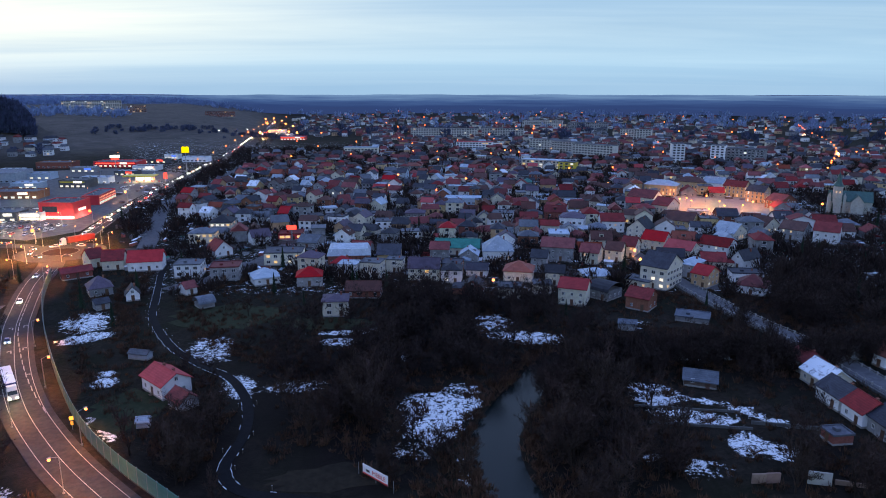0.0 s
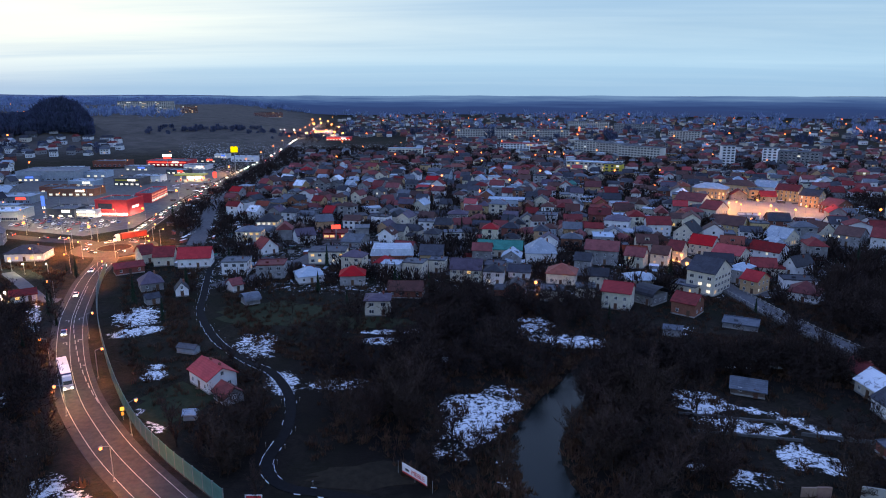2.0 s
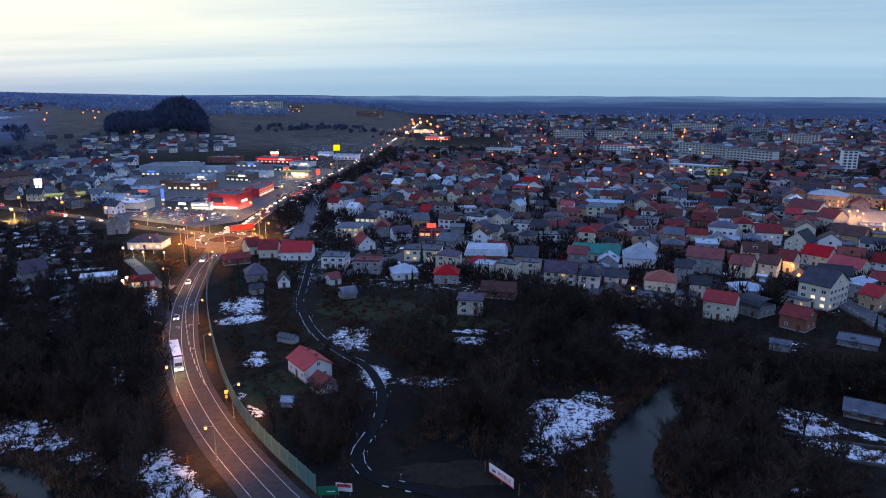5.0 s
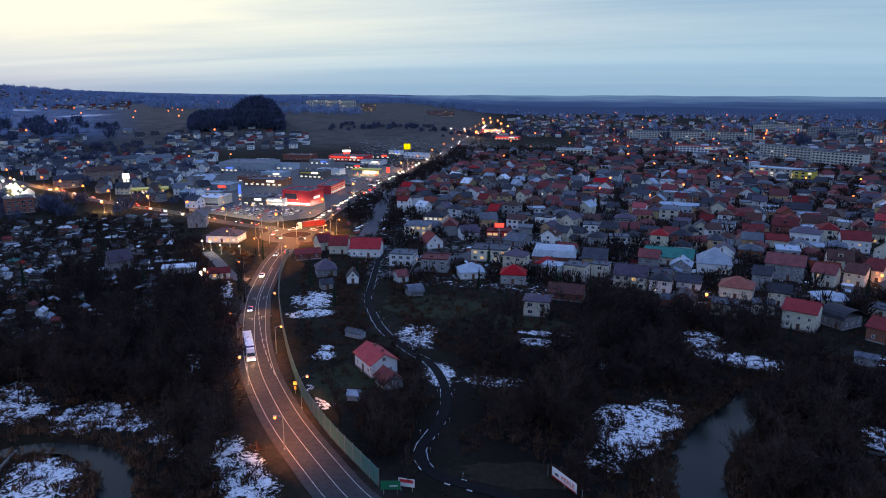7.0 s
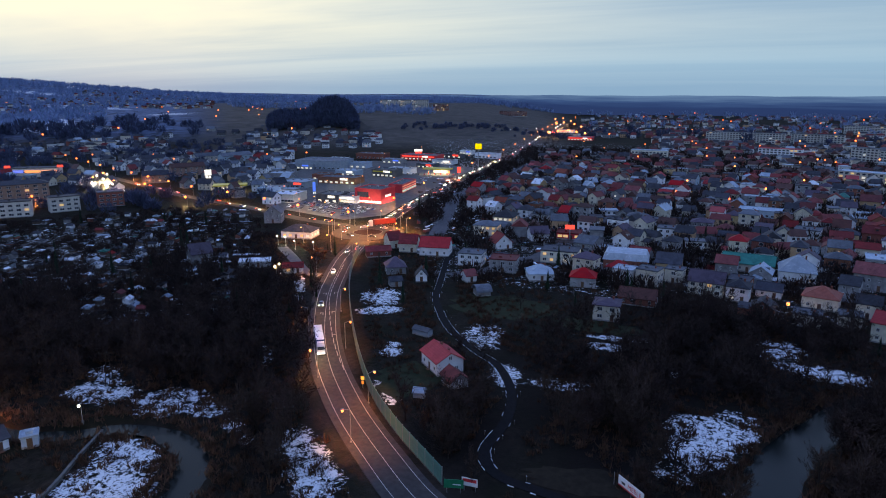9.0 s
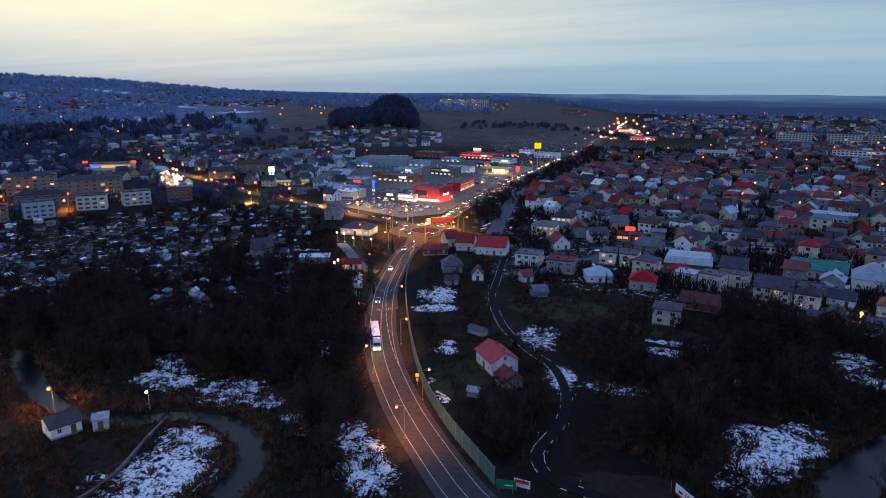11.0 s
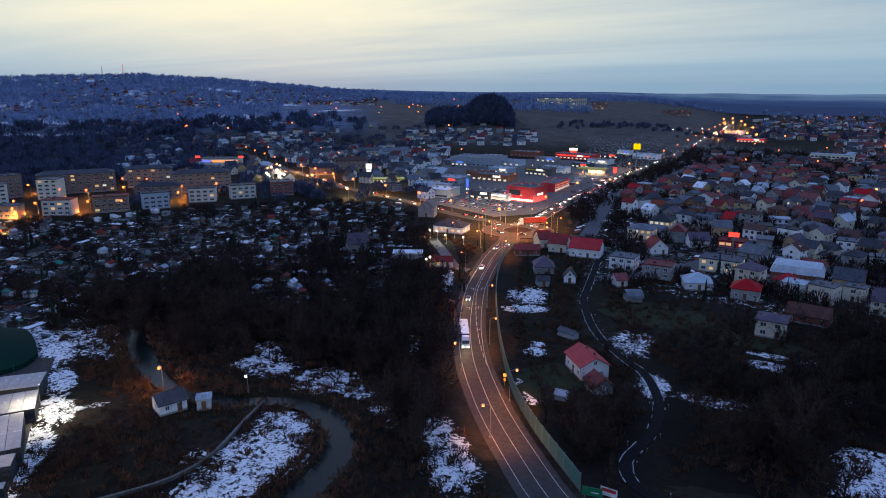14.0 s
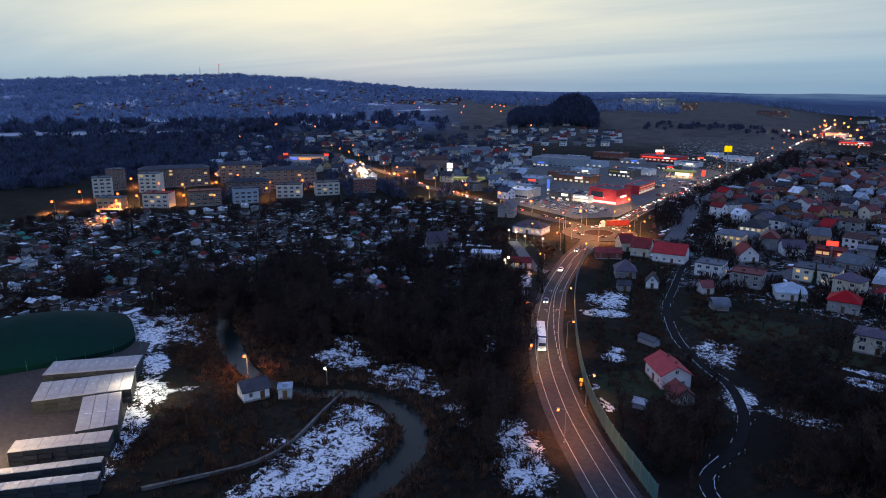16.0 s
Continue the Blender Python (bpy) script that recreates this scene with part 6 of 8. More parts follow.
def church(x, y, rot):
    t = thing("church", x, y, 0, rot, "pale stone church with a lit tower and green copper spire", "church")
    t.scale = (0.72, 0.72, 0.72)
    stone = mat("church_stone", (0.30, 0.30, 0.27), (0.48, 0.47, 0.42), 0.8, 0.9, bump=0.2)
    copper = mat("copper_roof", (0.018, 0.055, 0.048), (0.045, 0.115, 0.10), 0.6, 0.6)
    part("nave", wall_mesh("gable", 34, 16, 11, 8, stone), t, (9, 7, 0))
    part("roof", roof_mesh("gable", 34, 16, 11, 8, 0.6, copper), t, (9, 7, 0))
    part("transept", wall_mesh("gablex", 10, 24, 11, 6, stone), t, (14, 7, 0))
    part("transept_roof", roof_mesh("gablex", 10, 24, 11, 6, 0.5, copper), t, (14, 7, 0))
    tower = box_of("tower", 7, 7, -0.5, 24, stone, t, (-2, -1, 0))
    for s in (-1, 1):
        part("buttress", wall_mesh("gablex", 2.2, 2.2, 15, 3, stone), t, (-2 + s * 6, -2, 0))
    b = Build()
    ring = [(math.cos(math.pi / 4 * i), math.sin(math.pi / 4 * i)) for i in range(8)]
    b.prism([(c * 4.6, s * 4.6, 24) for c, s in ring], [(c * 2.6, s * 2.6, 27.5) for c, s in ring])
    b.prism([(c * 2.6, s * 2.6, 27.5) for c, s in ring], [(c * 0.15, s * 0.15, 37) for c, s in ring])
    b.tube((0, 0, 37), (0, 0, 39.5), 0.12, 0.08)
    part("spire", b.done("spire", copper), t, (-2, -1, 0), label="green copper spire")
    for u in (-1.4, 1.4):
        part("window", WIN["tall", 1], t, (-2 + u, -4.5, 18))
    for i in range(6):
        part("window", WIN["tall", 0], t, (2 + i * 4.6, -2, 4.5))
    TAKEN.append((x, y, 24))


church(257.5, 435.3, -24)


def far_church(x, y, rot):
    t = thing("church", x, y, 0, rot, "distant white church with a slim tower and red roof", "church")
    part("nave", wall_mesh("gable", 30, 14, 9, 8, WHITE), t)
    part("roof", roof_mesh("gable", 30, 14, 9, 8, 0.6, ROOF_RED), t)
    box_of("tower", 7, 7, -0.5, 30, WHITE, t, (19, 0, 0))
    b = Build()
    b.prism([(-4, -4, 30), (4, -4, 30), (4, 4, 30), (-4, 4, 30)], [(-0.2, -0.2, 44), (0.2, -0.2, 44), (0.2, 0.2, 44), (-0.2, 0.2, 44)])
    part("spire", b.done("spire", ROOF_DARK), t, (19, 0, 0))


far_church(1133.4, 1982.1, 10)

# smaller halls that fill the shopping park
for x, y, w, d, wall, words in ((-335.8, 508.4, 22, 14, BRICK, "small brick shop with lit windows"), (-295.9, 508.2, 18, 12, STEEL, "small grey kiosk hall with lit windows"), (-294.9, 575.7, 24, 12, WHITE, "white supermarket annexe with lit windows"), (-291.9, 626.4, 20, 12, DARK_WALL, "dark tyre workshop with lit doors"), (-275.4, 677.7, 22, 12, STEEL, "grey car wash with lit bays"), (-359.0, 600.7, 26, 14, BLUE_WALL, "pale blue depot with lit windows"), (-343.7, 651.5, 24, 12, GREY, "grey showroom with lit windows"), (-343.0, 461.1, 20, 12, WHITE, "white workshop with lit windows"), (-360.3, 454.5, 22, 12, GREY, "grey workshop with lit windows"), (-400.6, 629.7, 20, 12, WHITE, "white office with lit windows"), (-307.2, 729.8, 26, 10, DARK_WALL, "dark showroom with a row of lit windows"), (-306.9, 773.6, 16, 10, WHITE, "white kiosk by the meadow")):
    if free(x, y, 7):
        hall(x, y, math.degrees(math.atan2(-x, y)) - 28, w, d, random.uniform(4.5, 6.5), wall, random.choice((FLAT_ROOF, ROOF_PALE, ROOF_GREY)), words, sign=random.choice((NEON_WHITE, NEON_RED, NEON_BLUE, NEON_YELLOW, None)), windows=4)
for x, y in ((-305.3, 544.9), (-287.0, 465.8), (-262.9, 616.9), (-266.9, 680.9), (-358.5, 753.8), (-295.5, 446.5), (-308.2, 406.7), (-363.3, 662.3)):
    street_lamp(x, y, random.uniform(0, 360), ROAD_LAMP, 9000, "car park lamp glowing warm white", "car park lamps", (1.0, 0.72, 0.42))


# ---- beside the main road ----
def barrier():
    line = spline([(-50.3, 114.1), (-58.9, 121.1), (-68.6, 129.1), (-80.9, 140.9), (-92.5, 154.7), (-107.3, 174.8), (-123.6, 198.8), (-138.4, 222.1), (-155.3, 251.9), (-170.4, 284.6)], 4.0)
    line = part_of_line(line, 0, 400)[::2]
    t = thing("noise_barrier", line[0, 0], line[0, 1], 0, 0, "curved noise barrier of greenish panels between steel posts", "barrier")
    o = line[0]
    b = Build()
    b.box(-0.1, -0.1, -0.6, 0.1, 0.1, 4.3)
    post = b.done("post", METAL)
    for p, q in zip(line, line[1:]):
        a, d = math.degrees(math.atan2(q[1] - p[1], q[0] - p[0])), math.hypot(*(q - p)[:2])
        part("post", post, t, (p[0] - o[0], p[1] - o[1], 0), a)
        b = Build()
        b.box(0.1, -0.05, 0.3, d - 0.1, 0.05, 4.1)
        b.box(0.1, -0.08, 0.0, d - 0.1, 0.08, 0.3, 1)
        part("panel", b.done("panel", BARRIER, CONCRETE), t, (p[0] - o[0], p[1] - o[1], 0), a)


barrier()


def writing(text, size, material, parent, at, name="lettering", deep=0.02):
    cu = bpy.data.curves.new(name, "FONT")
    cu.body, cu.size, cu.extrude, cu.align_x, cu.align_y = text, size, deep, "CENTER", "CENTER"
    ob = new("tmp", cu)
    me = bpy.data.meshes.new_from_object(ob.evaluated_get(bpy.context.evaluated_depsgraph_get()))
    bpy.data.objects.remove(ob)
    me.materials.clear()
    me.materials.append(material)
    o = new(name, me)
    o.parent = parent
    o.matrix_basis = pose(*at, 90, 0, 0)
    return o


def board(name, x, y, turn, w, h, lift, face, label, posts=2, category="sign"):
    t = thing(name, x, y, height_at(x, y), turn, label, category)
    box_of("panel", w, 0.12, lift, lift + h, face, t)
    for i in range(posts):
        b = Build()
        b.tube(((i + 0.5 - posts / 2) * w * 0.7, 0.14, -0.5), ((i + 0.5 - posts / 2) * w * 0.7, 0.14, lift + h * 0.8), 0.07, 0.07)
        part("post", b.done("post", METAL), t)
    return t


RED_PAINT = mat("red_sign_paint", (0.45, 0.02, 0.03), (0.62, 0.04, 0.05), 1.0, 0.5)
BLACK_PAINT = mat("black_sign_paint", (0.015, 0.015, 0.02), (0.04, 0.04, 0.045), 1.0, 0.5)
bill = board("billboard", -14.0, 125.0, -42, 7.6, 2.2, 1.0, WHITE, "white roadside billboard with red lettering, leaning on the river bank", 3, "billboard")
writing("MEBLE", 1.45, RED_PAINT, bill, (1.15, -0.08, 2.1))
box_of("red_stripe", 7.6, 0.03, 1.02, 1.32, RED_PAINT, bill, (0, -0.08, 0))
box_of("small_mark", 1.1, 0.03, 1.8, 2.3, BLACK_PAINT, bill, (-2.2, -0.08, 0))
green_sign = board("road_sign", -47.0, 112.4, 18, 4.0, 1.9, 1.2, SIGN_GREEN, "green direction sign beside the road")
box_of("white_arrow", 1.6, 0.03, 1.9, 2.1, WHITE, green_sign, (0.6, -0.08, 0))
small = board("road_sign", -44.3, 114.3, 4, 3.4, 1.8, 1.2, WHITE, "white advertising board with a red panel")
box_of("red_panel", 2.9, 0.03, 2.1, 2.8, RED_PAINT, small, (0, -0.08, 0))
chevron = board("warning_sign", -88.7, 147.6, 20, 0.9, 0.9, 2.6, lamp_mat("amber_panel", (1.0, 0.42, 0.06), 1.6), "amber-lit warning sign on a post by the road", 1)
box_of("lower_panel", 0.6, 0.1, 1.3, 2.2, lamp_mat("amber_panel_low", (1.0, 0.35, 0.05), 1.0), chevron)


# mown lawns
def lawn(x, y, a, c, turn, label, material):
    b = Build()
    k = 26
    ring = [(a * (1 + 0.14 * math.sin(3 * i) + 0.1 * math.sin(7 * i + 1)) * math.cos(6.283 * i / k), c * (1 + 0.14 * math.cos(2 * i)) * math.sin(6.283 * i / k)) for i in range(k)]
    b.prism([(u, v, -0.2) for u, v in ring], [(u, v, 0.05) for u, v in ring])
    ob = new("lawn", b.done("lawn", material))
    ob.matrix_basis = pose(x, y, 0, 0, 0, turn)
    tagged(ob, label, "lawn", kind="structure")


DRY_LAWN = mat("dry_grass", (0.010, 0.008, 0.006), (0.032, 0.025, 0.016), 0.5, 0.95, bump=0.4)
LAWN = mat("lawn", (0.012, 0.018, 0.008), (0.036, 0.040, 0.020), 0.5, 0.95, bump=0.4)
lawn(-80.2, 157.8, 9, 12, 20, "dark green lawn beside the red-roofed house", LAWN)
lawn(-77.6, 229.8, 20, 14, 0, "dark green meadow behind the houses", LAWN)
lawn(-22.0, 127.5, 15, 5, 12, "brown winter grass round the billboard", DRY_LAWN)
lawn(-40.0, 222.1, 16, 6, 0, "grass around the square house", LAWN)

# painted arrows on the turning lane
def arrow_mark(s, off, flip):
    x, y, turn = along(MAIN_SOUTH, s, off)
    b = Build()
    b.box(-0.12, -1.2, 0, 0.12, 1.2, 0.006)
    b.box(-0.9 if flip else 0.12, 0.9, 0, -0.12 if flip else 0.9, 1.2, 0.006)
    b.box(-1.1 if flip else 0.8, 0.4, 0, -0.8 if flip else 1.1, 1.2, 0.006)
    part("painted_arrow", b.done("painted_arrow", LINE), main_road, (x, y, 0.312), turn)


for s in (134, 158, 182):
    arrow_mark(s, 0.9, True)
    arrow_mark(s + 1, -2.3, False)

# snow ridges and posts along the lane's edges
for side in (1, -1):
    t = thing("lane_fence", LANE[8, 0], LANE[8, 1], 0, 0, "low wooden posts with snow along the lane's edge", "fence")
    for k in range(80):
        a = 20 + k * 2.6
        seg = part_of_line(LANE, a, a + 2.1 + random.random() * 1.2)[:2]
        if len(seg) < 2 or random.random() < (0.25 if k > 50 else 0.0) + (0.22 if side < 0 else 0.42) + 0.25 * math.sin(k * 0.35):
            continue
        seg[1] = seg[0] + (seg[1] - seg[0]) * random.uniform(0.6, 1.25)
        off = side * random.uniform(1.35, 1.55)
        s_ = strip(seg, off + random.uniform(-0.02, 0.07), off - 0.05, 0.20, 0.2)
        s_.v = [(x - LANE[8, 0], y - LANE[8, 1], z) for x, y, z in s_.v]
        part("snow_ridge", s_.done("snow_ridge", SNOW), t)
        if k % 3:
            continue
        x, y, turn = along(LANE, a, side * 2.3)
        b = Build()
        b.box(-0.07, -0.07, -0.3, 0.07, 0.07, 1.0)
        b.box(-0.09, -0.09, 1.0, 0.09, 0.09, 1.08, 1)
        part("post", b.done("post", TIMBER, SNOW), t, (x - LANE[8, 0], y - LANE[8, 1], 0), turn)


# ---- the storage yard and the green hall ----
def yard():
    b = Build()
    area = [(-127, 20), (-134, 38.5), (-152.5, 51.5), (-186, 69.5), (-207, 83), (-250, 60), (-240, 10), (-170, -20)]
    b.prism([(x, y, -0.3) for x, y in area[::-1]], [(x, y, 0.1) for x, y in area[::-1]])
    tagged(new("yard", b.done("yard", ASPHALT)), "asphalt storage yard with wet patches", "yard", kind="structure")
    crate_dark = mat("dark_crate", (0.02, 0.025, 0.03), (0.05, 0.06, 0.065), 1.2, 0.8, vary=0.3)
    top = roof_mat("snowy_crate_top", (0.27, 0.27, 0.27), (0.40, 0.40, 0.40), 0.08, 0.06)

    def stack(x0, y0, x1, y1, deep, tall, label):
        (ax, ay), (cx, cy) = (x0, y0), (x1, y1)
        w, a = math.hypot(cx - ax, cy - ay), math.degrees(math.atan2(cy - ay, cx - ax))
        t = thing("pallet_stack", (ax + cx) / 2, (ay + cy) / 2, 0.1, a, label, "pallet stack", "pallet stacks")
        k = max(2, int(w / 2.6))
        layers = max(2, int(tall / 1.1))
        for j in range(layers):
            for i in range(k):
                u = (i + 0.5 - k / 2) * w / k
                b = Build()
                b.box(-w / k / 2 + 0.05, 0, 0.12, w / k / 2 - 0.05, deep, tall / layers - 0.04)
                b.box(-w / k / 2 + 0.1, 0.1, 0.0, w / k / 2 - 0.1, deep - 0.1, 0.12)
                part("crate", b.done("crate", crate_dark), t, (u, random.uniform(-0.06, 0.06), j * tall / layers))
        for i in range(k):
            u = (i + 0.5 - k / 2) * w / k
            b = Build()
            b.box(-w / k / 2 + 0.02, -0.05, tall, w / k / 2 - 0.02, deep + 0.05, tall + 0.16, inset=0.04)
            part("snow_cover", b.done("snow_cover", top), t, (u, 0, random.uniform(-0.03, 0.03)), label="snow-covered top")

    stack(-195.2, 48.7, -181.8, 68.1, 9.3, 3.6, "long row of dark crates under a snow-white cover")
    stack(-179.8, 41.6, -169.3, 61.7, 11.5, 3.6, "long row of dark crates under a snow-white cover")
    stack(-154.5, 43.2, -150.9, 51.2, 18.3, 4.4, "tall block of crates with a ribbed white top")
    stack(-156.8, 30.4, -146.1, 47.2, 5.1, 3.6, "long row of dark crates under a snow-white cover")
    stack(-150.3, 23.6, -138.4, 42.9, 2.3, 3.6, "narrow row of crates with a snowy top")
    stack(-145.6, 20.7, -132.9, 40.0, 2.7, 3.4, "narrow row of crates with a snowy top")


yard()
YARD_LAMP = lamp_shape(9.5, 0.5, NEON_WHITE, 0.2)
yard_lamp = street_lamp(-169.2, 63.1, 230, YARD_LAMP, 13000, "yard floodlight shining warm on the stacks", "yard lamps", (1.0, 0.82, 0.5))


def green_hall(x, y, rot, w, d, rise):
    t = thing("membrane_hall", x, y, 0, rot, "dark green membrane hall with an arched roof", "sports hall")
    b = Build()
    k, n_ = 14, 10
    grid = [[(-w / 2 + w * i / k, -d / 2 + d * j / n_) for i in range(k + 1)] for j in range(n_ + 1)]
    b.v = [(x_ * (1 - 0.16 * abs(2 * y_ / d) ** 4), y_ * (1 - 0.16 * abs(2 * x_ / w) ** 4), 1.6 + rise * (1 - abs(2 * x_ / w) ** 2.6) * (1 - (2 * y_ / d) ** 2)) for row in grid for x_, y_ in row]
    for j in range(n_):
        for i in range(k):
            q = j * (k + 1) + i
            b.f.append((q, q + 1, q + k + 2, q + k + 1))
            b.m.append(0)
    part("membrane", b.done("membrane", PITCH, shade=True), t)
    rim_line = [b.v[i] for i in range(k + 1)] + [b.v[j * (k + 1) + k] for j in range(1, n_ + 1)] + [b.v[n_ * (k + 1) + i] for i in range(k - 1, -1, -1)] + [b.v[j * (k + 1)] for j in range(n_ - 1, 0, -1)]
    skirt = Build()
    for p, q in zip(rim_line, rim_line[1:] + rim_line[:1]):
        skirt.face(((p[0], p[1], -0.3), (q[0], q[1], -0.3), (q[0], q[1], 1.6), (p[0], p[1], 1.6)))
    part("side_wall", skirt.done("side_wall", PITCH), t)
    for i in range(9):
        box_of("net_post", 0.12, 0.12, -0.3, 3.6, SIGN_GREEN, t, (-w / 2 + w * i / 8, -d / 2 - 1.5, 0))


green_hall(-231.8, 55.6, 72.8, 60, 44, 7.5)

# ---- river bank wall and poles ----
def bank_wall():
    line = spline([(-128.1, 46.4), (-124.0, 56.4), (-120.2, 67.4), (-122.0, 78.8), (-128.5, 91.7), (-133.1, 101.7)], 3)
    t = tagged(new("bank_wall", strip(line, 0.25, -0.25, 0.7, 1.6).done("bank_wall", CONCRETE)), "concrete retaining wall along the river bend", "wall", kind="structure")
    part("coping", strip(line, 0.34, -0.34, 0.8, 0.095).done("coping", CONCRETE), t)


bank_wall()


def power_pole(x, y, tall, turn):
    t = thing("power_pole", x, y, height_at(x, y), turn, "twin-legged wooden power pole with a crossarm", "power pole", "power poles")
    for s in (-1, 1):
        b = Build()
        b.tube((s * 1.3, 0, -0.5), (s * 0.15, 0, tall), 0.16, 0.11, 0, 6)
        part("leg", b.done("leg", BARK), t)
    box_of("crossarm", 3.6, 0.16, tall - 0.5, tall - 0.3, BARK, t)
    for u in (-1.9, 0, 1.9):
        b = Build()
        b.tube((u, 0, tall - 0.28), (u, 0, tall + 0.15), 0.09, 0.06)
        part("insulator", b.done("insulator", CONCRETE), t)


power_pole(-90.1, 115.3, 9, 35)
power_pole(-153.0, 121.0, 10, 35)
power_pole(-144.0, 147.1, 10, 35)
power_pole(-129.2, 150.8, 10, 35)

YARD_MAST = lamp_shape(18.0, 0.5, NEON_WHITE, 0.3)
yard_mast = street_lamp(-162, 17, 180, YARD_MAST, 95000, "tall yard floodlight mast shining warm on the stacks", "yard lamps", (1.0, 0.66, 0.34))
for ob in yard_mast.children:
    if ob.type == "LIGHT":
        ob.data.type = "POINT"
for x, y in ((-262.5, 364.9), (-239.7, 361.1), (-215.6, 349.7), (-238.2, 392.8)):
    street_lamp(x, y, 0, ROAD_LAMP, 19000, "tall car park lamp", "car park lamps", (1.0, 0.68, 0.42))

# ---- the eastern street's railings and garden walls ----
for side in (3.2, -3.2):
    t = thing("railing", 107, 224, 0, 0, "concrete post railing along the embanked street", "railing")
    for k in range(44):
        x, y, turn = along(BRIDGE_STREET, 66 + k * 3.0, side)
        b = Build()
        b.box(-0.14, -0.14, 0.6, 0.14, 0.14, 2.0)
        part("post", b.done("post", KERB), t, (x - 107, y - 224, 0), turn)
        b = Build()
        b.box(-0.06, -1.35, 1.55, 0.06, 1.35, 1.72)
        part("rail", b.done("rail", KERB), t, (x - 107, y - 224, 0), turn)
tagged(new("embankment", strip(BRIDGE_STREET, 4.2, -4.2, 0.78, 2.0).done("embankment", CONCRETE)), "concrete-faced street embankment", "wall", kind="structure")


def garden_wall(x, y, turn, w, h, material, label):
    t = thing("garden_wall", x, y, 0, turn, label, "wall", "garden walls")
    k = max(1, int(w / 3))
    for i in range(k):
        box_of("wall_panel", w / k - 0.03, 0.35, -0.3, h + random.uniform(-0.15, 0.1), material, t, ((i + 0.5 - k / 2) * w / k, 0, 0))


garden_wall(66.9, 125.2, 2, 6, 2.2, PANEL, "crumbling pinkish brick wall by the gardens")
garden_wall(77.7, 124.6, -14, 4.5, 3.0, PALE_PANEL, "tall pale brick wall stub")
garden_wall(85.4, 123.7, -14, 9, 1.0, PANEL, "low brick wall with rubble")
garden_wall(62.0, 158.0, -8, 26, 0.6, CONCRETE, "low concrete garden edging")
garden_wall(62.3, 149.2, -8, 24, 0.6, CONCRETE, "low concrete garden edging")
garden_wall(83.9, 148.6, -12, 18, 1.0, CONCRETE, "grey garden wall")
# snow-covered sheds in the gardens
def shed(x, y, turn, w, d, h, wall, roof, label="small garden shed with a snowy roof", group="garden sheds", kind="gable"):
    t = thing("garden_shed", x, y, height_at(x, y), turn, label, "shed", group)
    rise = 0.8 if kind == "gable" else 0.0
    part("wall", wall_mesh(kind, w, d, h, rise, wall), t)
    part("roof", roof_mesh(kind, w, d, h, rise, 0.25, roof), t)
    TAKEN.append((x, y, max(w, d) * 0.6))


shed(62.5, 217.1, -16, 6, 4, 2.4, GREY, ROOF_GREY)
shed(88.1, 226.8, -24, 11, 8, 1.6, GREY, ROOF_GREY, "low concrete cellar with a frosted flat roof", kind="flat")
shed(-72.4, 149.4, 10, 3.0, 2.2, 1.6, STEEL, ROOF_PALE, "small metal garden box with frosted top")
shed(-91.5, 191.6, -14, 6.5, 2.8, 1.8, STEEL, ROOF_GREY, "long low garden shelter with frosted roof")
WORDS = {ROOF_SNOW: "snowy", ROOF_PALE: "frosted", ROOF_DARK: "dark", ROOF_TEAL: "teal", ROOF_RED: "dark red"}
made = 0
for k in range(900):
    az, r = radians(random.uniform(40, 77)), random.uniform(255, 470)
    x, y = -math.sin(az) * r, math.cos(az) * r
    if free(x, y, 4.0) and made < 130 and away(np.array([x]), np.array([y]), WEST)[0] > 18 and away(np.array([x]), np.array([y]), RIVER_WEST)[0] > 24 and away(np.array([x]), np.array([y]), MAIN_SOUTH)[0] > 40:
        roof = random.choices((ROOF_SNOW, ROOF_PALE, ROOF_DARK, ROOF_TEAL, ROOF_RED), (2, 3, 9, 1, 2))[0]
        wall = random.choice((TIMBER, TIMBER, GREY, BRICK, WHITE))
        shed(x, y, 22 + random.choice((0, 90)) + random.uniform(-6, 6), random.uniform(2.6, 4.4), random.uniform(2.2, 3.2), 2.0, wall, roof, f"small allotment hut with a {WORDS[roof]} roof", "allotment huts", random.choice(("gable", "flat")))
        made += 1


# radio masts on the hilltop
def radio_mast(x, y, tall, lit):
    t = thing("radio_mast", x, y, height_at(x, y), 0, "lattice radio mast on the hilltop" + (" with red lamps" if lit else ""), "radio mast", "radio masts")
    for i in range(3):
        a = 2.094 * i
        b = Build()
        b.tube((3 * math.cos(a), 3 * math.sin(a), -2), (0.6 * math.cos(a), 0.6 * math.sin(a), tall), 0.5, 0.35, 0, 4)
        part("leg", b.done("leg", METAL), t)
    for j in range(6):
        box_of("brace", 4.6 - j * 0.6, 4.0 - j * 0.55, tall * j / 6, tall * j / 6 + 0.5, METAL, t)
    if lit:
        for z in (tall, tall * 0.55):
            box_of("mast_lamp", 3, 3, z, z + 3, NEON_RED, t)


for px_az, tall, lit in ((61.2, 46, True), (62.6, 42, False)):
    r = 2950
    radio_mast(-math.sin(radians(px_az)) * r, math.cos(radians(px_az)) * r, tall, lit)

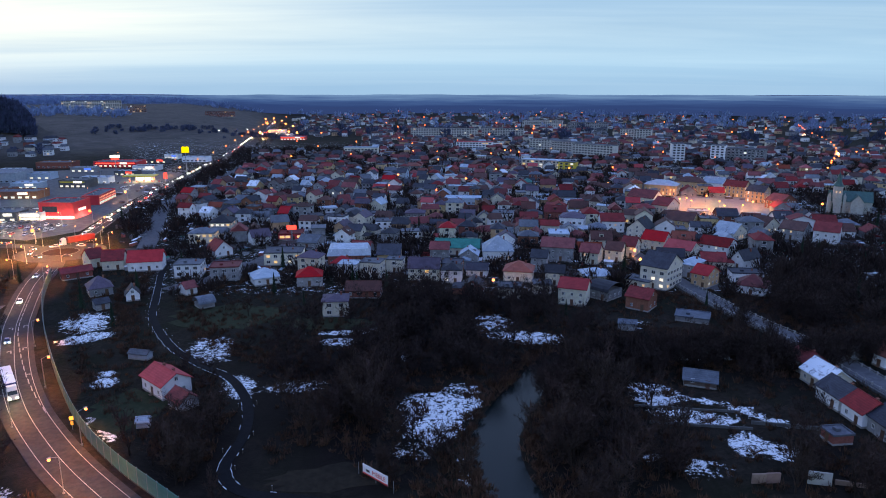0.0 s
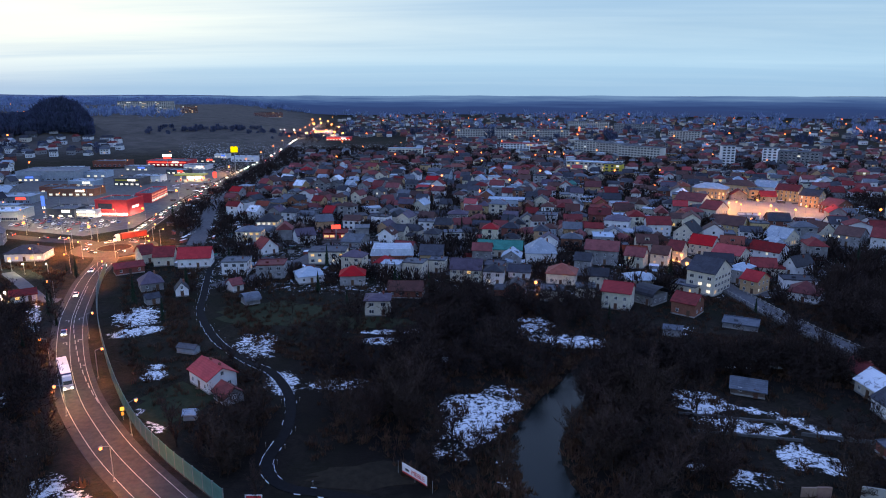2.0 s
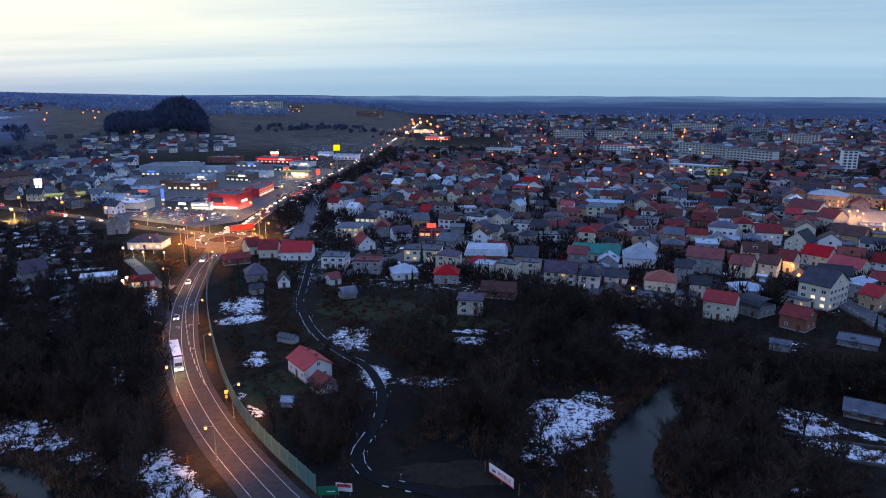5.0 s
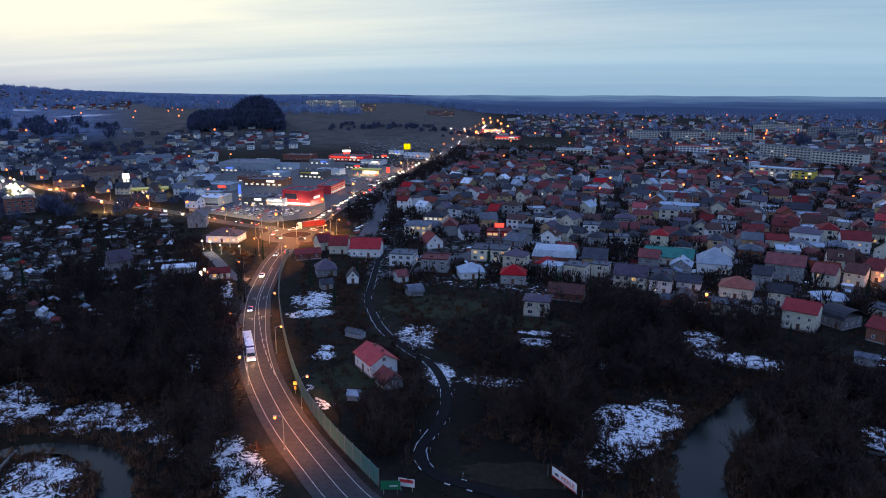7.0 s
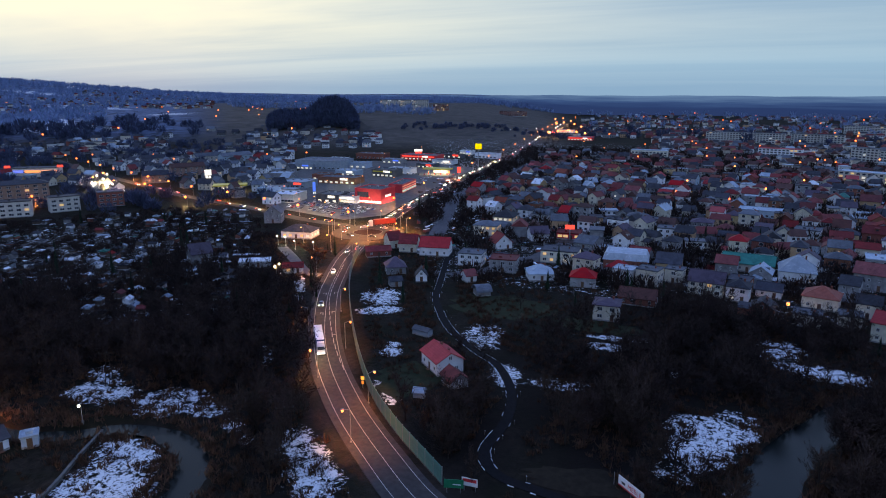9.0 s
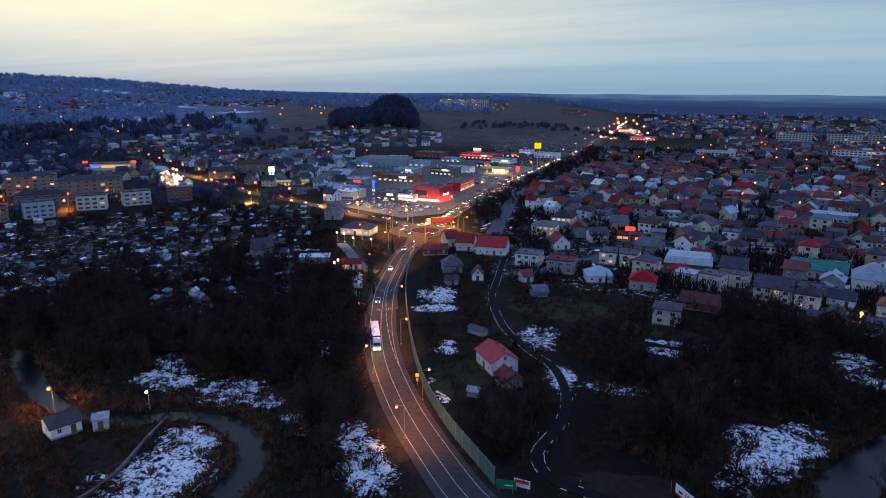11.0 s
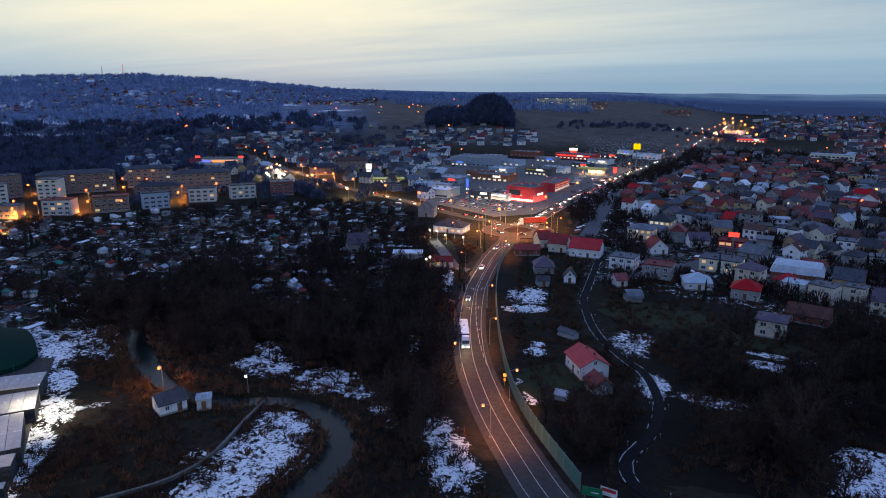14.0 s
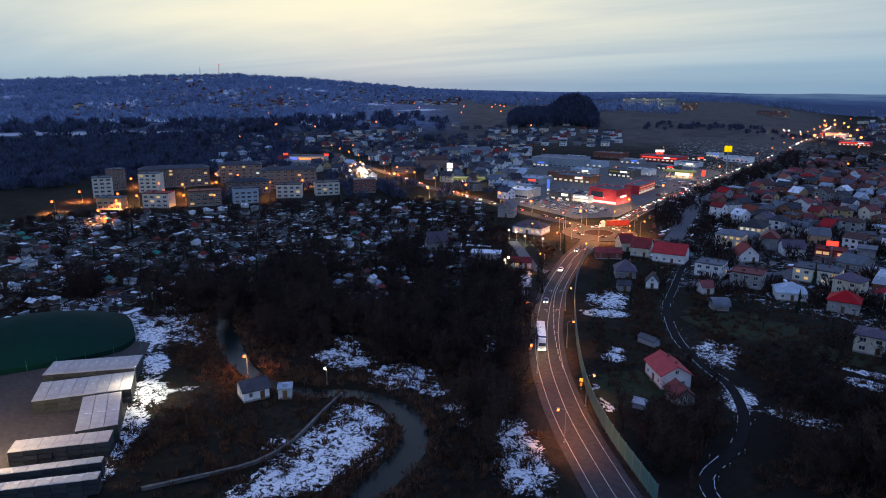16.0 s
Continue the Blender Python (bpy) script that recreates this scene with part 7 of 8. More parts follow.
# the bright services where the northern road meets the town's edge
PALE_FLOOD = lamp_shape(9.0, 1.0, HEADLIGHT, 0.42)
JUNCTION_LAMP = lamp_shape(11.0, 1.2, AMBER, 1.7)
for x, y in ((-281.6, 1058.5), (-279.5, 1106.4), (-273.1, 1145.1), (-248.5, 1106.4), (-228.8, 1081.9), (-330.9, 1296.2), (-333.3, 1368.2), (-301.8, 1313.5), (-271.3, 1246.9), (-391.0, 1515.2), (-391.3, 1588.2), (-348.4, 1492.3)):
    street_lamp(x, y, random.uniform(0, 360), JUNCTION_LAMP, 200000, "tall floodlight over the busy junction", "junction lamps", (1.0, 0.5, 0.2))
# made-up paving, added so the junction lamps have pale ground to brighten
b = Build()
fx, fy = -284.3, 1201.2
b.prism([(fx - 55, fy - 60, -0.3), (fx + 45, fy - 50, -0.3), (fx + 40, fy + 90, -0.3), (fx - 60, fy + 80, -0.3)], [(fx - 55, fy - 60, 0.15), (fx + 45, fy - 50, 0.15), (fx + 40, fy + 90, 0.15), (fx - 60, fy + 80, 0.15)])
tagged(new("forecourt", b.done("forecourt", LOT)), "paving added to catch the light of the junction lamps", "forecourt", kind="structure")
hall(-230.6, 1056.9, 4, 38.1, 20,  6.0, RED_WALL, ROOF_PALE, "roadside services with glowing red fascia", sign=NEON_WHITE, band=NEON_RED)
hall(-291.1, 1209.0, 6, 29.7, 16,  6.0, WHITE, ROOF_PALE, "brightly lit services beside the junction", sign=NEON_WHITE, band=AMBER)
for k in range(22):
    u, v = random.uniform(-1, 1), random.uniform(-1, 1)
    x, y = -318 + 45 * u + 20 * v, 1150 + 60 * v
    car(x, y, random.choice((20, 200)), True, 0.1)
# western junction lights
for x, y in ((-486.6, 397.5), (-466.5, 386.8), (-488.3, 408.7), (-455.3, 366.8), (-435.4, 368.3)):
    street_lamp(x, y, 0, PALE_FLOOD, 150000, "white floodlight at the western junction", "junction lamps", (1.0, 0.78, 0.5))
for x, y in ((-508.7, 422.2), (-491.2, 397.3), (-455.9, 387.7), (-344.3, 348.9), (-421.2, 386.1)):
    street_lamp(x, y, 0, FAR_PALE, 90000, "bright lamp at the western junction", "junction lamps", (1.0, 0.6, 0.28))


MAIN_HOUSES = list(TAKEN)

# ---- the rest of the town: rows of houses on the streets' grain ----
LINES = [MAIN_SOUTH, MAIN_NORTH, WEST, EAST, GREY_STREET, LANE, TOWN_STREET, BACK_STREET, SHORT_STREET, BRIDGE_STREET]
MARKET = (182.0, 452.0)
PALETTE = [(ROOF_RED, 24), (ROOF_BROWN, 17), (ROOF_ORANGE, 8), (ROOF_BRIGHT, 7), (ROOF_DARK, 22), (ROOF_MAUVE, 8), (ROOF_GREY, 6), (ROOF_PALE, 3), (ROOF_SNOW, 1), (ROOF_TEAL, 1)]
WALLS = [(WHITE, 12), (CREAM, 8), (GREY, 9), (OCHRE, 5), (BRICK, 6), (BLUE_WALL, 1)]


def pick(rows):
    return random.choices([a for a, _ in rows], [c for _, c in rows])[0]


GRID_X, GRID_Y = np.meshgrid(np.arange(-1000, 700, 3.0), np.arange(0, 1500, 3.0))
LINE_GAP = np.min([away(GRID_X, GRID_Y, l[::2]) for l in LINES], axis=0)


def near_line(x, y, gap):
    i, j = int((x + 1000) / 3), int(y / 3)
    return 0 <= i < LINE_GAP.shape[1] and 0 <= j < LINE_GAP.shape[0] and LINE_GAP[j, i] < gap


def in_town(x, y):
    r, az = math.hypot(x, y), math.degrees(math.atan2(-x, y))
    edge = 258 + 20 * math.sin(az * 0.3) if az < 20 else 285
    road_x = np.interp(y, MAIN_NORTH[:, 1], MAIN_NORTH[:, 0])
    return y > edge and -36 < az < 27 and x > road_x + 38 and (x - MARKET[0]) ** 2 + (y - MARKET[1]) ** 2 > 46 ** 2 and not (az < -26 and r < 420) and not (x > 232 and y < 520 and x < 320)


def fill_town():
    made = 0
    for row in range(27):
        for col in range(-40, 46):
            u, v = col * 13.6 + (row % 2) * 6.5, 258 + row * 15 + (4 if row % 2 else 0)
            turn = -9 + 9 * math.sin(u / 130.0) + (-8 if u > 80 else 0)
            c, s = math.cos(radians(turn)), math.sin(radians(turn))
            x, y = u * c - (v - 258) * s + random.uniform(-3, 3), 258 + u * s * 0.6 + (v - 258) * c + random.uniform(-3, 3)
            old_town = x > 60 and y < 540
            w, d = (random.uniform(8.5, 13), random.uniform(8, 10.5)) if old_town else (random.uniform(7, 10.5), random.uniform(6.4, 8.6))
            if not in_town(x, y) or near_line(x, y, 7.5) or not free(x, y, 4.4) or random.random() < 0.16 or made >= 560:
                continue
            if x < -92 and y < 400 or x < -60 and y < 300:
                continue
            style = random.random()
            roof, wall = pick(PALETTE), pick(WALLS)
            kind = "gable" if style < 0.42 else "gablex" if style < 0.6 else "hip" if style < 0.85 else "flat"
            if kind == "flat":
                roof = random.choice((FLAT_ROOF, ROOF_PALE, FLAT_ROOF, ROOF_DARK))
            close = y < 318
            floors = random.choice((1.4, 1.4, 2, 2, 2.4, 3))
            kinds = ("flat_roofed_house", "house") if kind == "flat" else ("cottage", "cottage") if floors < 2 else ("townhouse", "townhouse") if floors > 2 else ("house", "house")
            house(x, y, turn + random.choice((0, 0, 90)) + random.uniform(-5, 5), w, d, floors, kind, wall, roof, None if style < 0.55 or kind == "flat" else random.uniform(1.9, 3.0), 0.03, "wide" if style > 0.5 else "small", 3, group="houses of the town", per=3.6 if close else 4.4, keep=close, extras=y < 420, inset=not close, chimneys=1 if y < 470 else 0, name=kinds[0], category=kinds[1])
            made += 1
    return made


fill_town()


def far_houses(name, spots, label):
    """Far houses, past counting: bodies, roofs and window strips joined by kind."""
    b = Build()
    for x, y, turn, w, d, h, rise, wall, roof in spots:
        z = height_at(x, y)
        c, s = math.cos(radians(turn)), math.sin(radians(turn))

        def put(p):
            return (x + p[0] * c - p[1] * s, y + p[0] * s + p[1] * c, z + p[2])

        q, e = w / 2, d / 2
        b.prism([put(p) for p in ((-q, -e, -1), (q, -e, -1), (q, e, -1), (-q, e, -1))], [put(p) for p in ((-q, -e, h), (q, -e, h), (q, e, h), (-q, e, h))], wall)
        o = 0.5
        lo = [put(p) for p in ((-q - o, -e - o, h - 0.1), (q + o, -e - o, h - 0.1), (q + o, e + o, h - 0.1), (-q - o, e + o, h - 0.1))]
        hi = [put(p) for p in ((-q + 0.2, -0.1, h + rise), (q - 0.2, -0.1, h + rise), (q - 0.2, 0.1, h + rise), (-q + 0.2, 0.1, h + rise))] if rise else [put(p) for p in ((-q - o, -e - o, h + 0.4), (q + o, -e - o, h + 0.4), (q + o, e + o, h + 0.4), (-q - o, e + o, h + 0.4))]
        b.prism(lo, hi, roof)
        for f in range(max(1, int(h / 2.9))):
            for i in range(3):
                u = (i - 1) * w * 0.3
                k = 11 if random.random() < 0.02 else 10
                b.prism([put((u + dx, -e - 0.04, f * 2.8 + 1.0 + dz)) for dx, dz in ((-0.7, 0), (0.7, 0), (0.7, 1.3), (-0.7, 1.3))], [put((u + dx, -e + 0.02, f * 2.8 + 1.0 + dz)) for dx, dz in ((-0.7, 0), (0.7, 0), (0.7, 1.3), (-0.7, 1.3))], k)
    mats = (WHITE, CREAM, GREY, OCHRE, BRICK, ROOF_RED, ROOF_BROWN, ROOF_DARK, ROOF_GREY, ROOF_PALE, GLASS, LIT)
    tagged(new(name, b.done(name, *mats)), label, "houses", kind="stuff")


def far_spot(x, y, roofs=(11, 9, 11, 4, 1), walls=(8, 7, 9, 3, 5)):
    flat = random.random() < 0.14
    return (x, y, random.uniform(-25, 25) + random.choice((0, 0, 90)), random.uniform(7, 11.5), random.uniform(6, 8.5), random.choice((3.0, 3.4, 4.6, 5.2, 5.8)), 0 if flat else random.uniform(2.2, 3.6), random.choices(range(5), walls)[0], random.choice((8, 9, 7)) if flat else random.choices(range(5, 10), roofs)[0])


def clear(x, y, gap, others):
    if not others:
        return True
    near = np.array([q[:2] for q in others]) if len(others) < 3 else np.fromiter((c for q in others for c in q[:2]), float).reshape(-1, 2)
    return bool(((near[:, 0] - x) ** 2 + (near[:, 1] - y) ** 2).min() > gap * gap)


spots = []
for k in range(15000):
    az, r = radians(random.uniform(-36, 19)), random.uniform(430, 2050) if k % 2 else random.uniform(340, 1100)
    x, y = -math.sin(az) * r, math.cos(az) * r
    road_x = np.interp(y, MAIN_NORTH[:, 1], MAIN_NORTH[:, 0])
    if not in_town(x, y) or x < road_x + 45 or y < 345 - 0.05 * x or (az < radians(-22) and 1000 < r < 2600 and random.random() < 0.7):
        continue
    if -120 > x and 820 < y < 1120:
        continue
    if random.random() < 1.1 - r / 2200 and clear(x, y, 13.2, spots) and free(x, y, 4.6):
        spots.append(far_spot(x, y))
far_houses("far_houses", spots, "far rooftops of the town, red, brown and grey")
west_spots = []
for k in range(5200):
    az, r = radians(random.uniform(29, 62)), random.uniform(480, 1050)
    x, y = -math.sin(az) * r, math.cos(az) * r
    if near_line(x, y, 16) or (az < radians(41) and r < 900 - 0.0 and r > 380 and az < radians(36)) or (az > radians(50) and r < 640) or (r > 860 and random.random() < 0.5):
        continue
    if clear(x, y, 15.5, west_spots) and free(x, y, 5) and math.sin(x / 47.0) + math.sin(y / 39.0 + x / 90.0) > -0.9:
        west_spots.append(far_spot(x, y, (3, 2, 14, 8, 2), (10, 4, 10, 1, 2)))
hill_spots = []
for k in range(900):
    az, r = radians(random.uniform(42, 72)), random.gauss(2100, 420)
    x, y = -math.sin(az) * r, math.cos(az) * r
    if r > 1150 and math.sin(x / 150.0) + math.sin(y / 120.0 + x / 300.0) > -0.2:
        hill_spots.append(far_spot(x, y))
west_near = [q for q in west_spots if math.hypot(q[0], q[1]) < 800]
for x, y, turn, w, d, h, rise, wall, roof in west_near:
    house(x, y, turn, w, d, 1.5 if h < 4 else 2, "gable" if rise else "flat", (WHITE, CREAM, GREY, OCHRE, BRICK)[wall], (ROOF_RED, ROOF_BROWN, ROOF_DARK, ROOF_GREY, ROOF_PALE)[roof - 5], rise, 0.05, "small", 2, chimneys=0, name="detached_house", group="houses of the western district", per=3.2, keep=False, inset=True)
west_spots = [q for q in west_spots if math.hypot(q[0], q[1]) >= 800]
far_houses("western_houses", west_spots, "far houses of the western district")
far_houses("hillside_houses", hill_spots, "scattered far houses on the wooded hillside")


def clutter(name, spots, label):
    """Small things of gardens, past counting: huts, frames, woodpiles and beds, some under snow."""
    b = Build()
    for x, y, turn in spots:
        c, s = math.cos(radians(turn)), math.sin(radians(turn))
        w, d, h = random.uniform(0.5, 2.2), random.uniform(0.4, 1.4), random.choice((0.25, 0.4, 0.8, 1.4, 1.9))
        if h < 0.5:
            w *= random.uniform(1.2, 3.2)
        lean = random.uniform(-0.25, 0.25) * h
        z, m, top = height_at(x, y), random.choices((0, 1, 2, 3), (4, 3, 2, 2))[0], random.choices((4, 5, 6, 7), (3, 2, 9, 1))[0]

        def put(u, v, q):
            return (x + u * c - v * s, y + u * s + v * c, z + q)

        b.prism([put(-w, -d, -0.2), put(w, -d, -0.2), put(w, d, -0.2), put(-w, d, -0.2)], [put(-w, -d, h - lean), put(w, -d, h - lean), put(w, d, h + lean), put(-w, d, h + lean)], m)
        o = 0.12
        b.prism([put(-w - o, -d - o, h - lean), put(w + o, -d - o, h - lean), put(w + o, d + o, h + lean), put(-w - o, d + o, h + lean)], [put(-w, -d, h - lean + 0.14), put(w, -d, h - lean + 0.14), put(w, d, h + lean + 0.14), put(-w, d, h + lean + 0.14)], top)
    tagged(new(name, b.done(name, TIMBER, GREY, BRICK, STEEL, SNOW, ROOF_PALE, ROOF_DARK, ROOF_TEAL)), label, "garden clutter", kind="stuff")


bits = []
for k in range(3200):
    az, r = radians(random.uniform(40, 78)), random.uniform(246, 470)
    x, y = -math.sin(az) * r, math.cos(az) * r
    if free(x, y, 1.0) and not near_line(x, y, 9) and away(np.array([x]), np.array([y]), RIVER_WEST)[0] > 26 and len(bits) < 900:
        bits.append((x, y, 22 + random.choice((0, 90)) + random.uniform(-8, 8)))
clutter("allotment_clutter", bits, "cold frames, woodpiles and beds of the allotments, partly snowy")
bits = []
for k in range(3000):
    az, r = radians(random.uniform(-34, 26)), random.uniform(238, 620)
    x, y = -math.sin(az) * r, math.cos(az) * r
    if y > 285 and free(x, y, 0.6) and not near_line(x, y, 5) and (x - MARKET[0]) ** 2 + (y - MARKET[1]) ** 2 > 44 ** 2 and len(bits) < 900:
        bits.append((x, y, -9 + random.choice((0, 90)) + random.uniform(-12, 12)))
clutter("backyard_clutter", bits, "sheds, woodpiles and stacked things in the town's back yards")


# ---- trees ----
def tree_shapes(seed, tall, spread, limbs=13, twigs=330, thick=0.1):
    """A bare tree: a tapered, bent trunk, and a crown of limbs and thin twigs; as points and triangles."""
    rng = random.Random(seed)
    trunk = Build()
    p, d, r = Vector((0, 0, -0.3)), Vector((0, 0, 1)), tall * 0.022
    spine = [p.copy()]
    for i in range(4):
        q = p + d * tall * 0.16
        trunk.tube(p, q, r, r * 0.8, 0, 5)
        p, r = q, r * 0.8
        d = (d + Vector((rng.uniform(-0.13, 0.13), rng.uniform(-0.13, 0.13), 0))).normalized()
        spine.append(p.copy())
    crown = Build()
    tips = []
    for i in range(limbs):
        a = i * 2.4 + rng.uniform(-0.4, 0.4)
        s = spine[min(4, 1 + int(rng.random() * 4))]
        lean = rng.uniform(0.35, 1.15)
        way = Vector((math.cos(a) * math.sin(lean), math.sin(a) * math.sin(lean), math.cos(lean)))
        long = spread * rng.uniform(0.55, 1.0) * (0.6 + 0.5 * math.sin(lean)) + tall * 0.14 * math.cos(lean)
        mid = s + way * long * 0.5
        end = mid + (way + Vector((rng.uniform(-0.3, 0.3), rng.uniform(-0.3, 0.3), 0.35))).normalized() * long * 0.55
        crown.tube(s, mid, tall * 0.010, tall * 0.006, 0, 3)
        crown.tube(mid, end, tall * 0.006, tall * 0.002, 0, 3)
        tips += [(s + (mid - s) * 0.7, way), (mid, way), ((mid + end) / 2, way), (end, way)]
    for i in range(twigs):
        s, way = rng.choice(tips)
        s = s + Vector((rng.gauss(0, 1), rng.gauss(0, 1), rng.gauss(0, 1))) * spread * 0.10
        d = (way + Vector((rng.gauss(0, 0.7), rng.gauss(0, 0.7), rng.gauss(0.35, 0.5)))).normalized()
        e = s + d * rng.uniform(0.7, 1.0) * spread * 0.32
        w = d.orthogonal().normalized() * thick
        w.rotate(Matrix.Rotation(rng.uniform(0, 6.28), 3, d))
        crown.face((s - w, s + w, e))
        if i % 2:
            f = (s + e) / 2
            g = f + (d + Vector((rng.gauss(0, 0.8), rng.gauss(0, 0.8), rng.gauss(0, 0.8)))).normalized() * spread * 0.2
            crown.face((f - w * 0.6, f + w * 0.6, g))
    return trunk, crown


TREE_KINDS = [tree_shapes(3 + i, t, s) for i, (t, s) in enumerate(((11, 4.2), (13, 4.6), (9, 3.8), (14, 5.0), (10, 4.6), (12, 3.6)))]
TREE_MESHES = [(a.done("trunk", BARK), c.done("crown", TWIG)) for a, c in TREE_KINDS]


def bare_tree(x, y, size=1.0, kind=None, label="bare winter tree with fine dark twigs", group="bare trees"):
    k = random.randrange(len(TREE_MESHES)) if kind is None else kind
    t = thing("bare_tree", x, y, height_at(x, y), random.uniform(0, 360), label, "tree", group)
    t.scale = (size, size, size * random.uniform(0.9, 1.1))
    part("trunk", TREE_MESHES[k][0], t)
    part("crown", TREE_MESHES[k][1], t)


def fir_shape(seed, tall, wide):
    rng = random.Random(seed)
    b = Build()
    for i in range(260):
        f = rng.random() ** 0.8
        z = tall * (0.08 + 0.9 * f)
        r = wide * (1 - f) * rng.uniform(0.35, 1.05) + 0.1
        a = rng.uniform(0, 6.283)
        c, s = math.cos(a), math.sin(a)
        w = wide * 0.16 * (1.2 - f)
        b.face(((c * r * 0.25 - s * w, s * r * 0.25 + c * w, z + 0.4), (c * r * 0.25 + s * w, s * r * 0.25 - c * w, z + 0.4), (c * r, s * r, z - 0.35 - r * 0.15)))
    return b


b = Build()
b.tube((0, 0, -0.3), (0, 0, 4), 0.2, 0.12, 0, 5)
FIR_TRUNK = b.done("trunk", BARK)
FIR_MESHES = [fir_shape(20 + i, t, w).done("crown", NEEDLES) for i, (t, w) in enumerate(((10, 2.2), (8, 2.0), (12, 2.5), (6, 1.2)))]


def fir(x, y, size=1.0, kind=None):
    t = thing("fir_tree", x, y, height_at(x, y), random.uniform(0, 360), "dark green fir tree in a garden", "tree", "fir trees")
    t.scale = (size, size, size)
    part("trunk", FIR_TRUNK, t)
    part("crown", FIR_MESHES[random.randrange(4) if kind is None else kind], t)


def joined(name, shapes, spots, material, label, category):
    """Many plants joined into one mesh; spots: x, y, size."""
    solid = []
    for s in shapes:
        v = np.array(s.v, np.float32)
        tri = np.array([t for f in s.f for t in [(f[0], f[i], f[i + 1]) for i in range(1, len(f) - 1)]], np.int32)
        solid.append((v, tri))
    vs, ts, k = [], [], 0
    zs = height(np.array([p[0] for p in spots]), np.array([p[1] for p in spots]))
    for (x, y, size), z in zip(spots, zs):
        v, tri = solid[random.randrange(len(solid))]
        a = random.uniform(0, 6.28)
        c, s = math.cos(a) * size, math.sin(a) * size
        q = np.stack([v[:, 0] * c - v[:, 1] * s + x, v[:, 0] * s + v[:, 1] * c + y, v[:, 2] * size * random.uniform(0.85, 1.15) + z], -1)
        vs.append(q)
        ts.append(tri + k)
        k += len(v)
    v, t = np.concatenate(vs).astype(np.float32), np.concatenate(ts)
    me = bpy.data.meshes.new(name)
    me.vertices.add(len(v))
    me.vertices.foreach_set("co", v.ravel())
    me.loops.add(t.size)
    me.loops.foreach_set("vertex_index", t.ravel())
    me.polygons.add(len(t))
    me.polygons.foreach_set("loop_start", np.arange(0, t.size, 3, dtype=np.int32))
    me.update(calc_edges=True)
    me.materials.append(material)
    tagged(new(name, me), label, category, kind="stuff")


ALL_LINES = [KIOSK_STREET, MAIN_SOUTH, MAIN_NORTH, WEST, EAST, GREY_STREET, LANE, RIVER_EAST, RIVER_WEST, BRIDGE_STREET, BACK_STREET, TOWN_STREET]
PLANT_GAP = np.min([away(GRID_X, GRID_Y, l[::2]) for l in ALL_LINES], axis=0)
ROAD_GAP = away(GRID_X, GRID_Y, MAIN_SOUTH[::2])
SNOW_AT = ovals(GRID_X, GRID_Y, SNOWS)
WOOD_AT = ovals(GRID_X, GRID_Y, WOODS)


def cell(x, y):
    return min(max(int(y / 3), 0), GRID_X.shape[0] - 1), min(max(int((x + 1000) / 3), 0), GRID_X.shape[1] - 1)


def west_of_road(x, y):
    return y > 335 and x < np.interp(y, MAIN_NORTH[:, 1], MAIN_NORTH[:, 0]) + 8 and x > -440 and y < 1000


def plantable(x, y, gap, room=3.0, snow_most=0.55):
    if west_of_road(x, y):
        return False
    q = cell(x, y)
    return PLANT_GAP[q] > gap and SNOW_AT[q] < snow_most and free(x, y, room)


def hides(x, y):
    """True where a tree would stand right before one of the main houses."""
    r, a = math.hypot(x, y), math.atan2(-x, y)
    for hx, hy, q in MAIN_HOUSES:
        rh = math.hypot(hx, hy)
        if 0 < rh - r < 26 and random.random() < 0.8 and abs(math.atan2(-hx, hy) - a) * r < q + 1.5:
            return True
    return False


def veils(x, y):
    """True where a tree would stand right before a stretch of snow."""
    r = math.hypot(x, y)
    return random.random() < 0.8 and any(SNOW_AT[cell(x * (1 + f / r), y * (1 + f / r))] > 0.45 for f in (6, 13, 20))


# the yard and the river house stay clear
TAKEN += [(-189, 325, 42), (-250, 388, 42), (-205, 45, 48), (-232, 56, 36), (-150, 70, 22), (-165, 60, 18), (-28, 128, 9)]
wood_spots, single = [], []
for k in range(22000):
    x, y = random.uniform(-330, 175), random.uniform(60, 330)
    if random.random() < WOOD_AT[cell(x, y)] * 0.55 and plantable(x, y, 7.5) and not hides(x, y) and not veils(x, y):
        wood_spots.append((x, y, random.uniform(0.55, 1.05)))
wood_spots.sort(key=lambda p: p[0] ** 2 + p[1] ** 2)
for x, y, size in wood_spots[:210]:
    bare_tree(x, y, size)
rest = wood_spots[210:1750]
light_rest = []
# trees of gardens and hedgerows
garden = []
for k in range(5200):
    az, r = radians(random.uniform(-36, 28)), random.uniform(240, 900)
    x, y = -math.sin(az) * r, math.cos(az) * r
    if plantable(x, y, 5.0, 1.2, 0.9) and not hides(x, y) and (x - MARKET[0]) ** 2 + (y - MARKET[1]) ** 2 > 40 ** 2:
        garden.append((x, y, random.uniform(0.4, 0.75)))
for x, y, size in garden[:50]:
    bare_tree(x, y, size, label="bare garden tree between the houses")
light_rest += garden[50:1300]
for k in range(260):
    i = random.randrange(4, len(MAIN_NORTH) - 20)
    side = random.uniform(16, 36)
    light_rest.append((MAIN_NORTH[i, 0] + side, MAIN_NORTH[i, 1] + random.uniform(-6, 6), random.uniform(0.35, 0.65)))
for k in range(700):
    az, r = radians(random.uniform(40, 76)), random.uniform(250, 470)
    x, y = -math.sin(az) * r, math.cos(az) * r
    if plantable(x, y, 6, 1.0, 2.0):
        light_rest.append((x, y, random.uniform(0.3, 0.55)))
